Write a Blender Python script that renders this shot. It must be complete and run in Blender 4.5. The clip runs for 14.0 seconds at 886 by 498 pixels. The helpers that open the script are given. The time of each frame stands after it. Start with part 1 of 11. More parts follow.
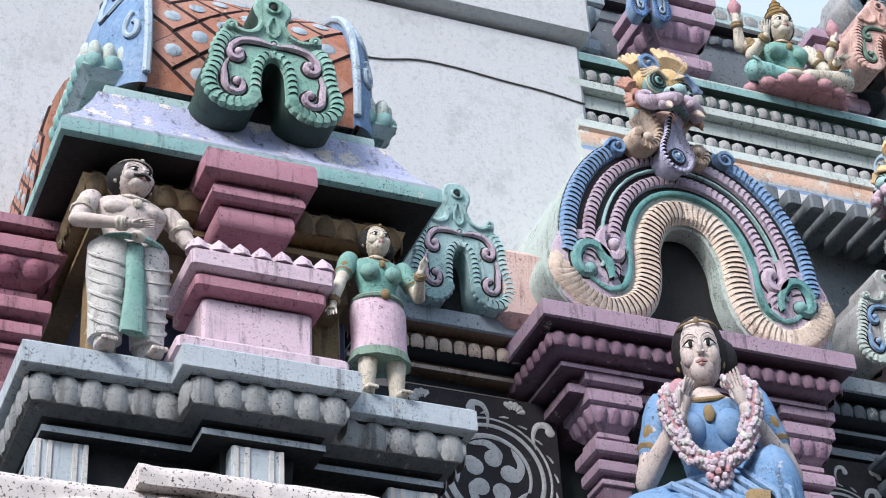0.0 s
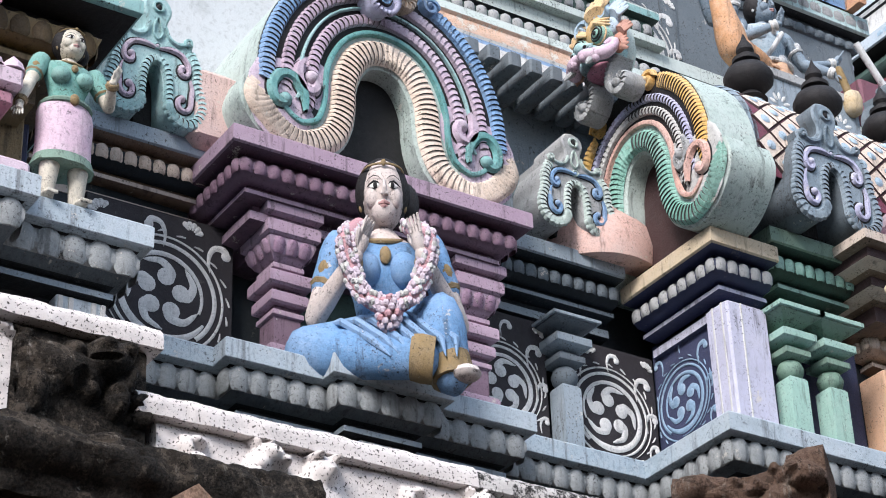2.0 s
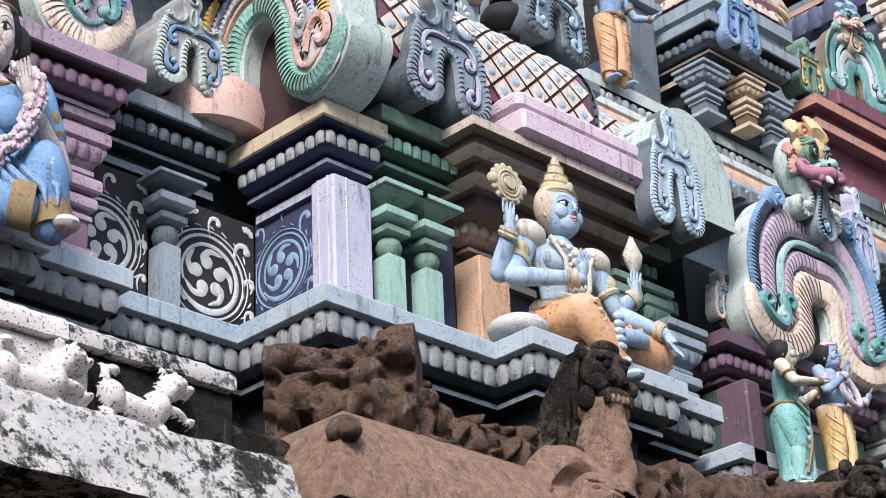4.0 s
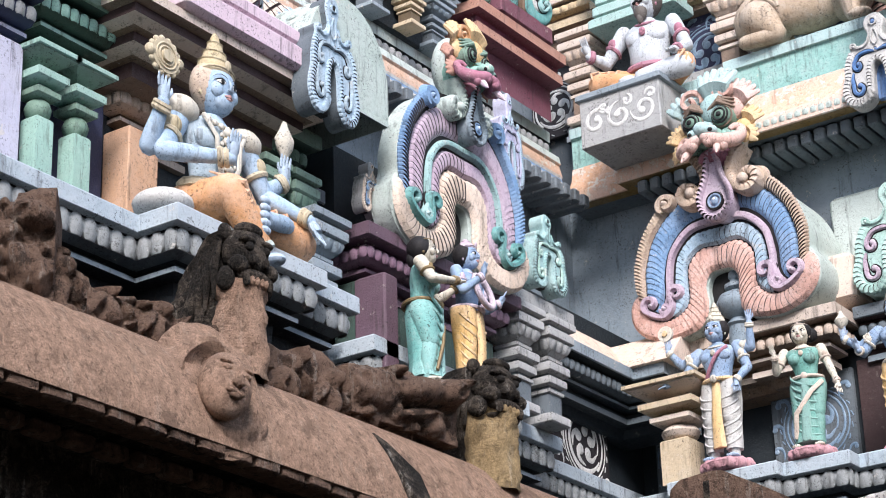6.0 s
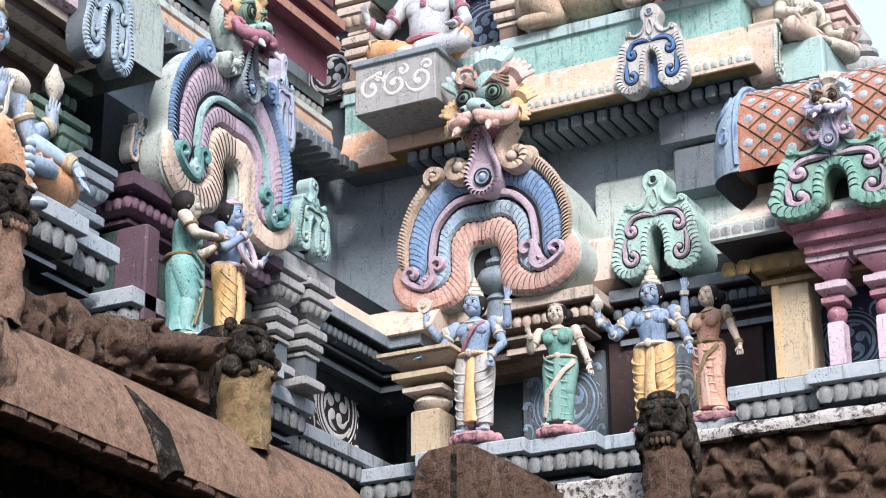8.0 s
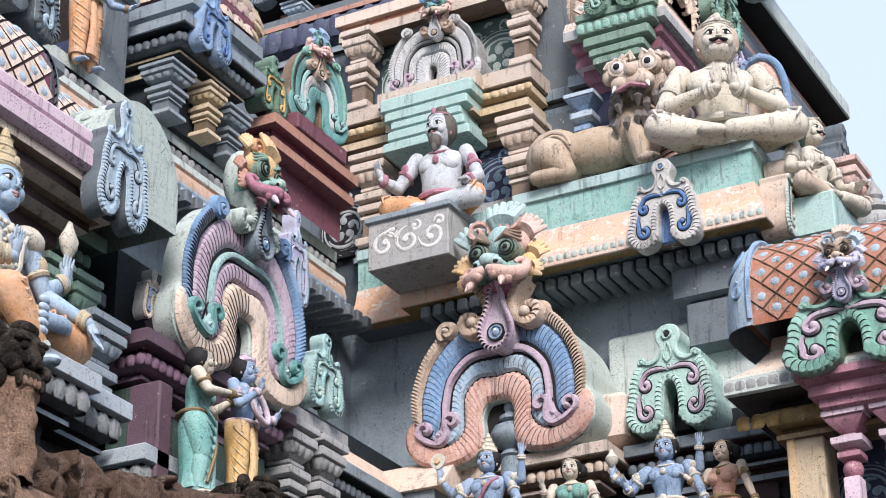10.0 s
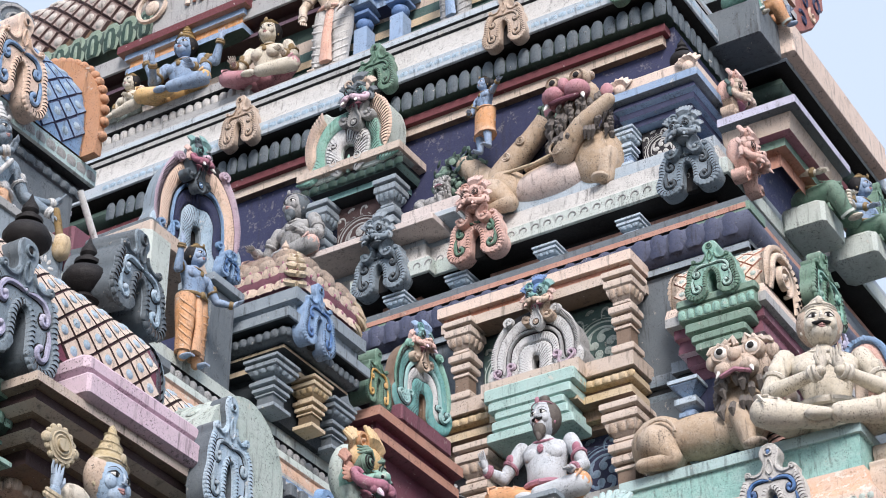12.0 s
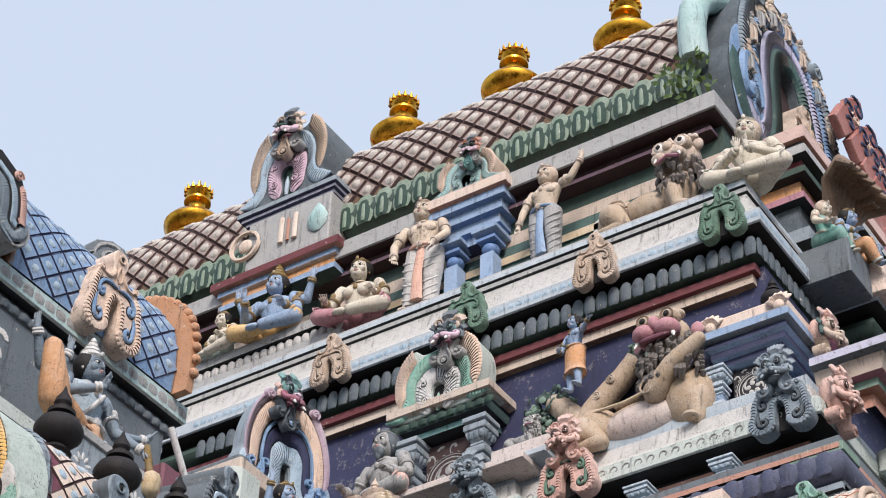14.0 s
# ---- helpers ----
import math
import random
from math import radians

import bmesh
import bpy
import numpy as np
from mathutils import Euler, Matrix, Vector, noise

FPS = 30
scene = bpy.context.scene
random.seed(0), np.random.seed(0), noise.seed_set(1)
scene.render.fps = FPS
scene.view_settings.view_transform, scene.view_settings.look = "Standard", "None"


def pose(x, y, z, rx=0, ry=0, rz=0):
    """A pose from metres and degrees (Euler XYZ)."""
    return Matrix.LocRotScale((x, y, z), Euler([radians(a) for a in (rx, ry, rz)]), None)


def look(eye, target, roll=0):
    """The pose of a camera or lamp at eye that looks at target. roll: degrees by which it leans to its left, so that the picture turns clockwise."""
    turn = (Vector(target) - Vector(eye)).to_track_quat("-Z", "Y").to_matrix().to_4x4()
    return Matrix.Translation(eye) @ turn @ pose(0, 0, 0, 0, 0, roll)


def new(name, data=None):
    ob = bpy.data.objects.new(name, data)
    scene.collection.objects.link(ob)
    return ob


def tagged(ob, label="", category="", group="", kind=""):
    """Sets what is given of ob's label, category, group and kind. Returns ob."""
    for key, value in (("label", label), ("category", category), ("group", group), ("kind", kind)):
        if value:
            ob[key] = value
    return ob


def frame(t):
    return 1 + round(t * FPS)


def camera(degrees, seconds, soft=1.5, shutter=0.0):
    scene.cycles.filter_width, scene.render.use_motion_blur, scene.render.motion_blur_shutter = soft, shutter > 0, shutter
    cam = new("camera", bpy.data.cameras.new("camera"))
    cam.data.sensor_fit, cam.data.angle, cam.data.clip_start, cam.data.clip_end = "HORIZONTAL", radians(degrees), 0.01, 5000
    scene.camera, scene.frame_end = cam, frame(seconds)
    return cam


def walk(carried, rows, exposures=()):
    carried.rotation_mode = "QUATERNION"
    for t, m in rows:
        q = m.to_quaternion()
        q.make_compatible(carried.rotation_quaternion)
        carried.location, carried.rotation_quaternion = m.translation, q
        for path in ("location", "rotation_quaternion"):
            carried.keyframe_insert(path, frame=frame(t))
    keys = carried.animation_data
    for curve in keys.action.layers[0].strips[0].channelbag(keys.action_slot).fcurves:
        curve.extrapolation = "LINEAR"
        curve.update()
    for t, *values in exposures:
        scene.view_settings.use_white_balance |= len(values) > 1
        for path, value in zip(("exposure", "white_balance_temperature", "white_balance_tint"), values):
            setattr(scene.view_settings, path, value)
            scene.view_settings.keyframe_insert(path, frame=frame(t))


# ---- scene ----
cam = camera(23.617, 14.0, 1.0)
PATH = [
    (0.0, pose(0, 0, 1.6, 125.152, 2.862, 68.383)),
    (0.5, pose(0, 0, 1.6, 124.247, 2.477, 66.565)),
    (1.0, pose(0, 0, 1.6, 122.993, 2.288, 63.768)),
    (1.5, pose(0, 0, 1.6, 121.612, 2.010, 60.673)),
    (2.0, pose(0, 0, 1.6, 120.141, 1.851, 57.717)),
    (2.5, pose(0, 0, 1.6, 118.838, 2.014, 54.831)),
    (3.0, pose(0, 0, 1.6, 117.746, 2.195, 51.994)),
    (3.5, pose(0, 0, 1.6, 116.910, 2.339, 49.053)),
    (4.0, pose(0, 0, 1.6, 116.066, 2.388, 45.969)),
    (4.2, pose(0, 0, 1.6, 115.707, 2.469, 44.918)),
    (6.3, pose(0, 0, 1.6, 112.111, 1.315, 33.610)),
    (6.5, pose(0, 0, 1.6, 111.864, 1.087, 32.583)),
    (7.0, pose(0, 0, 1.6, 111.321, 0.567, 30.132)),
    (7.2, pose(0, 0, 1.6, 111.131, 0.253, 29.180)),
    (9.3, pose(0, 0, 1.6, 113.181, 0.283, 27.060)),
    (9.5, pose(0, 0, 1.6, 113.882, 0.348, 27.406)),
    (10.0, pose(0, 0, 1.6, 115.649, 0.337, 28.211)),
    (10.5, pose(0, 0, 1.6, 117.541, 0.158, 28.914)),
    (11.0, pose(0, 0, 1.6, 119.356, -0.027, 29.554)),
    (11.5, pose(0, 0, 1.6, 121.377, -0.005, 30.346)),
    (12.0, pose(0, 0, 1.6, 123.488, -0.006, 31.223)),
    (12.5, pose(0, 0, 1.6, 125.579, -0.238, 32.003)),
    (13.0, pose(0, 0, 1.6, 127.254, -0.655, 32.487)),
    (13.5, pose(0, 0, 1.6, 128.710, -1.097, 32.797)),
    (14.0, pose(0, 0, 1.6, 129.891, -1.587, 33.074)),
]
walk(cam, PATH, [(0.0, 0.66, 6300, 13), (1.5, 0.79, 6300, 13), (4.2, 0.83, 6320, 14), (6.5, 0.95, 6350, 15), (9.5, 0.69, 6460, 15), (12.0, 0.54, 6540, 15), (14.0, 0.37, 6760, 15)])

# ---- sky and sun: a bright, thinly clouded day ----
world = bpy.data.worlds.new("sky")
scene.world = world
world.use_nodes = True
wn, wl = world.node_tree.nodes, world.node_tree.links
sky = wn.new("ShaderNodeTexSky")
sky.sky_type, sky.sun_disc = "NISHITA", False
sky.sun_elevation, sky.sun_rotation = radians(38), radians(143)
sky.air_density, sky.dust_density, sky.ozone_density = 1.0, 3.5, 1.0
veil = wn.new("ShaderNodeMix")
veil.data_type = "RGBA"
veil.inputs[0].default_value = 0.62
veil.inputs[7].default_value = (7.8, 9.4, 11.4, 1)
wl.new(sky.outputs[0], veil.inputs[6])
wl.new(veil.outputs[2], wn["Background"].inputs[0])
wn["Background"].inputs[1].default_value = 0.09
sun = new("sun", bpy.data.lights.new("sun", "SUN"))
sun.data.energy, sun.data.angle, sun.data.color = 3.0, radians(20), (1.0, 0.95, 0.9)
sun.matrix_world = look((9, -12, 11.7), (0, 0, 0))

# ---- materials ----
def srgb(r, g, b):
    return tuple(((v / 255) / 12.92 if v <= 10 else (((v / 255) + 0.055) / 1.055) ** 2.4) for v in (r, g, b))


def node_setup(name):
    mat = bpy.data.materials.new(name)
    mat.use_nodes = True
    nt = mat.node_tree
    return mat, nt.nodes, nt.links, nt.nodes["Principled BSDF"]


def noise_node(nodes, links, pos, scale, detail=4.0, rough=0.6, stretch=None):
    src = pos
    if stretch:
        mp = nodes.new("ShaderNodeMapping")
        mp.inputs["Scale"].default_value = stretch
        links.new(pos, mp.inputs["Vector"])
        src = mp.outputs["Vector"]
    n = nodes.new("ShaderNodeTexNoise")
    n.inputs["Scale"].default_value, n.inputs["Detail"].default_value, n.inputs["Roughness"].default_value = scale, detail, rough
    links.new(src, n.inputs["Vector"])
    return n.outputs["Fac"]


def ramp_node(nodes, links, fac, a, b, va=0.0, vb=1.0):
    m = nodes.new("ShaderNodeMapRange")
    m.inputs["From Min"].default_value, m.inputs["From Max"].default_value = a, b
    m.inputs["To Min"].default_value, m.inputs["To Max"].default_value = va, vb
    links.new(fac, m.inputs["Value"])
    return m.outputs["Result"]


def mix_node(nodes, links, fac, a, b, blend="MIX"):
    m = nodes.new("ShaderNodeMix")
    m.data_type, m.blend_type = "RGBA", blend
    for socket, value in ((m.inputs[0], fac), (m.inputs[6], a), (m.inputs[7], b)):
        if isinstance(value, (int, float)):
            socket.default_value = value
        elif isinstance(value, tuple):
            socket.default_value = (*value[:3], 1)
        else:
            links.new(value, socket)
    return m.outputs[2]


def paint(name, rgb, dirt=0.45, chips=0.25, rough=0.62, fade=0.3, bump=0.5, grime=(40, 37, 34), flake=0.62):
    """Weathered enamel or lime paint over plaster: bleached patches, rain streaks, scuffs, chips, pits, and worn edges
    whose pale tone doubles as a painted highlight.
    """
    mat, nodes, links, bsdf = node_setup(name)
    geo = nodes.new("ShaderNodeNewGeometry")
    pos = geo.outputs["Position"]
    base = srgb(*rgb)
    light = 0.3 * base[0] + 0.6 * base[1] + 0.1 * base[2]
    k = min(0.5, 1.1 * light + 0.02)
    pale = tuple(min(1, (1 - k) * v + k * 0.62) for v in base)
    chips = chips if light > 0.05 else chips * 0.15
    big = noise_node(nodes, links, pos, 3.1, 8, 0.7)
    fine = noise_node(nodes, links, pos, 34, 6, 0.75)
    micro = noise_node(nodes, links, pos, 130, 3, 0.7)
    streak = noise_node(nodes, links, pos, 1.0, 7, 0.7, (15, 15, 1.6))
    scuff = noise_node(nodes, links, pos, 17, 9, 0.8)
    patchy = ramp_node(nodes, links, noise_node(nodes, links, pos, 4.7, 6, 0.75), 0.44, 0.62)
    col = mix_node(nodes, links, ramp_node(nodes, links, big, 0.45, 0.6, 0, fade * 1.2), base, pale)
    col = mix_node(nodes, links, ramp_node(nodes, links, big, 0.46, 0.36, 0, 0.5), col, tuple(v * 0.62 for v in base))
    col = mix_node(nodes, links, ramp_node(nodes, links, scuff, 0.54, 0.585, 0, fade * 1.3), col, pale)
    col = mix_node(nodes, links, ramp_node(nodes, links, fine, 0.48, 0.37, 0, 0.5), col, tuple(v * 0.47 for v in base))
    col = mix_node(nodes, links, ramp_node(nodes, links, micro, 0.42, 0.58, 0.22, 0.0), col, tuple(v * 0.4 for v in base))
    # convex edges go pale: worn paint, and a highlight set in the colour
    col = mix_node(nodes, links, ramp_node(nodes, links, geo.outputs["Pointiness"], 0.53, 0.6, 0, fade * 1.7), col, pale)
    col = mix_node(nodes, links, ramp_node(nodes, links, streak, 0.55, 0.66, 0, dirt * 1.05), col, srgb(*grime))

    def both(a, b):
        m = nodes.new("ShaderNodeMath")
        m.operation = "MULTIPLY"
        links.new(a, m.inputs[0])
        links.new(b, m.inputs[1])
        return m.outputs[0]

    pit = noise_node(nodes, links, pos, 62, 4, 0.65)
    col = mix_node(nodes, links, both(patchy, ramp_node(nodes, links, pit, 0.575, 0.605, 0, min(0.9, dirt * 1.7))), col, srgb(*grime))
    col = mix_node(nodes, links, ramp_node(nodes, links, micro, 0.65, 0.69, 0, dirt), col, srgb(*grime))
    if chips:
        chip = noise_node(nodes, links, pos, 7, 10, 0.8)
        col = mix_node(nodes, links, ramp_node(nodes, links, chip, flake - 0.015, flake, 0, min(0.8, chips * 2)), col, tuple(v * 0.5 for v in base))
        col = mix_node(nodes, links, ramp_node(nodes, links, chip, flake, flake + 0.01, 0, min(1, chips * 3)), col, srgb(210, 204, 194))
        col = mix_node(nodes, links, ramp_node(nodes, links, chip, 0.385, 0.365, 0, dirt), col, srgb(*grime))
    links.new(col, bsdf.inputs["Base Color"])
    links.new(ramp_node(nodes, links, fine, 0.3, 0.7, rough - 0.15, min(1, rough + 0.2)), bsdf.inputs["Roughness"])
    bsdf.inputs["Specular IOR Level"].default_value = 0.3
    add = nodes.new("ShaderNodeMath")
    add.operation = "MULTIPLY_ADD"
    links.new(micro, add.inputs[0])
    add.inputs[1].default_value = 0.4
    links.new(fine, add.inputs[2])
    bmp = nodes.new("ShaderNodeBump")
    bmp.inputs["Strength"].default_value, bmp.inputs["Distance"].default_value = bump * 1.3, 0.01
    links.new(add.outputs[0], bmp.inputs["Height"])
    links.new(bmp.outputs[0], bsdf.inputs["Normal"])
    return mat


def stone(name, rgb, dark, light, amount=0.5, pale=0.3, bump=1.0, at=0.54, specks=0.4, fleck=38, shade=0.6, grit=0.45):
    """Rough granite with black lichen patches, specks and lime runs."""
    mat, nodes, links, bsdf = node_setup(name)
    pos = nodes.new("ShaderNodeNewGeometry").outputs["Position"]
    big = noise_node(nodes, links, pos, 3.4, 11, 0.8)
    grain = noise_node(nodes, links, pos, 75, 5, 0.75)
    mid = noise_node(nodes, links, pos, 14, 8, 0.75)
    run = noise_node(nodes, links, pos, 1.0, 7, 0.7, (16, 16, 1.8))
    spot = noise_node(nodes, links, pos, fleck, 4 if fleck > 50 else 6, 0.6)
    col = mix_node(nodes, links, ramp_node(nodes, links, mid, 0.4, 0.62), srgb(*rgb), tuple(v * shade for v in srgb(*rgb)))
    col = mix_node(nodes, links, ramp_node(nodes, links, run, 0.56, 0.64, 0, pale), col, srgb(*light))
    patch = noise_node(nodes, links, pos, 11, 10, 0.78)
    col = mix_node(nodes, links, ramp_node(nodes, links, big, at, at + 0.035, 0, amount), col, srgb(*dark))
    col = mix_node(nodes, links, ramp_node(nodes, links, patch, at + 0.01, at + 0.035, 0, amount * 0.8), col, srgb(*dark))
    col = mix_node(nodes, links, ramp_node(nodes, links, spot, 0.58, 0.62, 0, specks), col, srgb(*dark))
    col = mix_node(nodes, links, ramp_node(nodes, links, grain, 0.46, 0.56, 0, grit), col, tuple(v * 0.45 for v in srgb(*rgb)))
    links.new(col, bsdf.inputs["Base Color"])
    bsdf.inputs["Roughness"].default_value = 0.92
    bsdf.inputs["Specular IOR Level"].default_value = 0.2
    add = nodes.new("ShaderNodeMath")
    add.operation = "ADD"
    links.new(grain, add.inputs[0])
    links.new(mid, add.inputs[1])
    bmp = nodes.new("ShaderNodeBump")
    bmp.inputs["Strength"].default_value, bmp.inputs["Distance"].default_value = bump, 0.05
    links.new(add.outputs[0], bmp.inputs["Height"])
    links.new(bmp.outputs[0], bsdf.inputs["Normal"])
    return mat


PALETTE = {
    # groove strips and teal_dark: taken darker, painting crevice shade into the mouldings
    "ledge": (158, 178, 192), "petal": (134, 140, 142), "groove_shade": (24, 30, 36), "teal_dark": (24, 36, 44), "slate": (84, 98, 108),
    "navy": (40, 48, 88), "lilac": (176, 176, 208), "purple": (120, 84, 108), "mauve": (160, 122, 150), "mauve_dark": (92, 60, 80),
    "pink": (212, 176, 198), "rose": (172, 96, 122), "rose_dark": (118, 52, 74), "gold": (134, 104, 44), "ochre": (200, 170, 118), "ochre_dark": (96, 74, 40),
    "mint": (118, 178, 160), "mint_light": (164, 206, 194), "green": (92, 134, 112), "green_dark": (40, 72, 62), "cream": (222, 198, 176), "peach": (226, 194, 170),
    "blue": (112, 154, 200), "blue_light": (156, 186, 208), "blue_deep": (72, 124, 190), "teal": (92, 160, 158), "teal_light": (146, 192, 192), "lilac_pink": (190, 166, 186),
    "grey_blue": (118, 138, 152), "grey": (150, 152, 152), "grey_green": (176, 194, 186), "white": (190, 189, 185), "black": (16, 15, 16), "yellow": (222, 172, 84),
    "orange": (216, 148, 86), "rust": (182, 112, 82), "terracotta": (214, 164, 148), "red_dark": (110, 30, 40), "flame_red": (166, 84, 70), "tan": (196, 170, 146), "tan_dark": (120, 92, 68), "skin_pale": (204, 186, 178),
    "skin_blue": (128, 160, 198), "sari_blue": (92, 146, 200), "lion_buff": (182, 156, 126), "mane_grey": (92, 84, 78), "sage": (124, 148, 128), "skin_slate": (112, 134, 152), "crown_gold": (190, 168, 118), "orange_plain": (196, 122, 58), "skin_sky": (156, 180, 196), "skin_tan": (206, 184, 158), "skin_ivory": (206, 196, 174), "hair": (22, 19, 22), "garland": (196, 170, 190), "lotus": (188, 118, 130),
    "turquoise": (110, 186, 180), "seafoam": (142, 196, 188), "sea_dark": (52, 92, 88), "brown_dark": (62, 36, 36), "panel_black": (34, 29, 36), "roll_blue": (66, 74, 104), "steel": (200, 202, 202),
    "roof_tile": (160, 138, 128), "roof_joint": (86, 60, 58), "roof_boss": (192, 184, 174), "stroke": (66, 60, 60), "eye_white": (235, 232, 226), "lip": (176, 112, 106), "sari_peach": (226, 160, 130), "sari_yellow": (230, 178, 92), "sari_teal": (96, 162, 150),
}
PLAIN = {"black": 0.15, "hair": 0.15, "navy": 0.25, "brown_dark": 0.2, "teal_dark": 0.25, "red_dark": 0.3, "eye_white": 0.1, "lip": 0.1}
SOFT = {k: tuple(0.84 * c + 0.16 * (0.3 * v[0] + 0.59 * v[1] + 0.11 * v[2]) for c in v) for k, v in PALETTE.items()}
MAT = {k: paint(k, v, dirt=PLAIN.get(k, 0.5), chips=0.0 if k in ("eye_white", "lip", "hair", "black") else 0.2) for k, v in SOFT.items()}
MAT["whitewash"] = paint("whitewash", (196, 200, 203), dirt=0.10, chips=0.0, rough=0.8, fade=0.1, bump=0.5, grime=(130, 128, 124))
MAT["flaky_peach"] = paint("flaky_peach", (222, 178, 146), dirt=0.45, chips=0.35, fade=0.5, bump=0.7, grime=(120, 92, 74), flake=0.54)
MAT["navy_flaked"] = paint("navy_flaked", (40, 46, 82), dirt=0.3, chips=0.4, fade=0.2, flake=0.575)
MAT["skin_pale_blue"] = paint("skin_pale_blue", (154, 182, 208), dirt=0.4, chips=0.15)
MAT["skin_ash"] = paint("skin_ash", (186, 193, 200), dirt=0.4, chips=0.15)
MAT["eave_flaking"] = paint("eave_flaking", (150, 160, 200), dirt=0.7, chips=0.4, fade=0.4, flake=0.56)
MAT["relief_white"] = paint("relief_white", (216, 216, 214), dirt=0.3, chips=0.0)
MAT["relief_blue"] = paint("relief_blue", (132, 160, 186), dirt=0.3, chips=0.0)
MAT["brown_stone"] = stone("brown_stone", (142, 116, 100), (30, 26, 24), (196, 190, 180), 0.75, 0.35)
MAT["lichen_stone"] = stone("lichen_stone", (218, 214, 211), (16, 15, 15), (226, 222, 218), 0.97, 0.3, 0.7, 0.525, 0.8, 30, 0.9, 0.12)
MAT["dark_stone"] = stone("dark_stone", (104, 94, 84), (18, 17, 16), (200, 194, 184), 0.9, 0.55, 1.0, 0.48)
MAT["sand_stone"] = stone("sand_stone", (208, 172, 148), (52, 44, 40), (214, 202, 186), 0.45, 0.2, 1.0, 0.56, 0.5, grit=0.6)
MAT["lime_stone"] = stone("lime_stone", (206, 178, 134), (50, 42, 34), (224, 212, 188), 0.45, 0.4)
MAT["soot_stone"] = stone("soot_stone", (58, 54, 50), (14, 13, 12), (160, 156, 150), 0.8, 0.25)
MAT["lime_wash"] = stone("lime_wash", (212, 205, 202), (34, 30, 28), (240, 232, 226), 0.5, 0.2, 0.35, 0.66, 0.9, 72, 0.9, 0.06)
MAT["earth"] = stone("earth", (96, 86, 76), (50, 44, 40), (120, 112, 104), 0.4, 0.2)
gilt, gn, gl, gb = node_setup("gilt_copper")
gpos = gn.new("ShaderNodeNewGeometry").outputs["Position"]
gl.new(mix_node(gn, gl, ramp_node(gn, gl, noise_node(gn, gl, gpos, 6, 5), 0.35, 0.75), srgb(232, 176, 62), srgb(150, 96, 28)), gb.inputs["Base Color"])
gb.inputs["Metallic"].default_value = 1.0
gl.new(ramp_node(gn, gl, noise_node(gn, gl, gpos, 14, 4), 0.3, 0.7, 0.2, 0.42), gb.inputs["Roughness"])
MAT["gilt"] = gilt
leaf, ln_, ll_, lb = node_setup("leaf")
lpos = ln_.new("ShaderNodeNewGeometry").outputs["Position"]
ll_.new(mix_node(ln_, ll_, ramp_node(ln_, ll_, noise_node(ln_, ll_, lpos, 9, 3), 0.3, 0.7), srgb(58, 84, 40), srgb(96, 120, 58)), lb.inputs["Base Color"])
lb.inputs["Roughness"].default_value = 0.6
MAT["leaf"] = leaf

# ---- mesh tools: local x to the right, y into the wall (front is -y), z up ----
class Shape:
    """Collects vertices and faces of one mesh, with a material slot for each face."""

    def __init__(self):
        self.v, self.f, self.m, self.s, self.slots = [], [], [], [], []

    def slot(self, mat):
        if mat not in self.slots:
            self.slots.append(mat)
        return self.slots.index(mat)

    def add(self, verts, faces, mat, smooth=True):
        k, n = self.slot(mat), len(self.v)
        self.v.extend([tuple(p) for p in verts])
        for face in faces:
            self.f.append([i + n for i in face])
            self.m.append(k)
            self.s.append(smooth)

    def mesh(self, name):
        me = bpy.data.meshes.new(name)
        me.from_pydata(self.v, [], self.f)
        for mat in self.slots:
            me.materials.append(MAT[mat])
        me.polygons.foreach_set("material_index", self.m)
        me.polygons.foreach_set("use_smooth", self.s)
        bm = bmesh.new()
        bm.from_mesh(me)
        bmesh.ops.remove_doubles(bm, verts=bm.verts, dist=1e-5)
        bm.to_mesh(me)
        bm.free()
        me.set_sharp_from_angle(angle=radians(42))
        me.update()
        return me


def thing(name, m, label, category, group="", kind=""):
    ob = new(name)
    ob.matrix_basis = m
    ob.empty_display_size = 0.1
    return tagged(ob, label, category, group, kind)


def part(name, shape, parent=None, label="", m=None):
    ob = new(name, shape.mesh(name) if isinstance(shape, Shape) else shape)
    if parent:
        ob.parent = parent
    if m is not None:
        ob.matrix_basis = m
    return tagged(ob, label)


def solid(name, shape, m, label, category, group="", kind=""):
    ob = new(name, shape.mesh(name))
    ob.matrix_basis = m
    return tagged(ob, label, category, group, kind)


def box(S, x0, x1, y0, y1, z0, z1, mat, bevel=0.012, taper=0.0):
    """A block with chamfered edges; taper narrows its top."""
    b = min(bevel, (x1 - x0) * 0.3, (y1 - y0) * 0.3, (z1 - z0) * 0.3)
    rings = []
    for z, ins, t in ((z0, b, 0), (z0 + b, 0, 0), (z1 - b, 0, taper), (z1, b, taper)):
        i = ins + t
        X0, X1, Y0, Y1, c = x0 + i, x1 - i, y0 + i, y1 - i, b * 0.7
        rings.append([(X0 + c, Y0, z), (X1 - c, Y0, z), (X1, Y0 + c, z), (X1, Y1 - c, z), (X1 - c, Y1, z), (X0 + c, Y1, z), (X0, Y1 - c, z), (X0, Y0 + c, z)])
    verts = [p for r in rings for p in r]
    faces = [[a * 8 + i, a * 8 + (i + 1) % 8, a * 8 + 8 + (i + 1) % 8, a * 8 + 8 + i] for a in range(3) for i in range(8)]
    faces += [list(range(7, -1, -1)), list(range(24, 32))]
    S.add(verts, faces, mat, False)


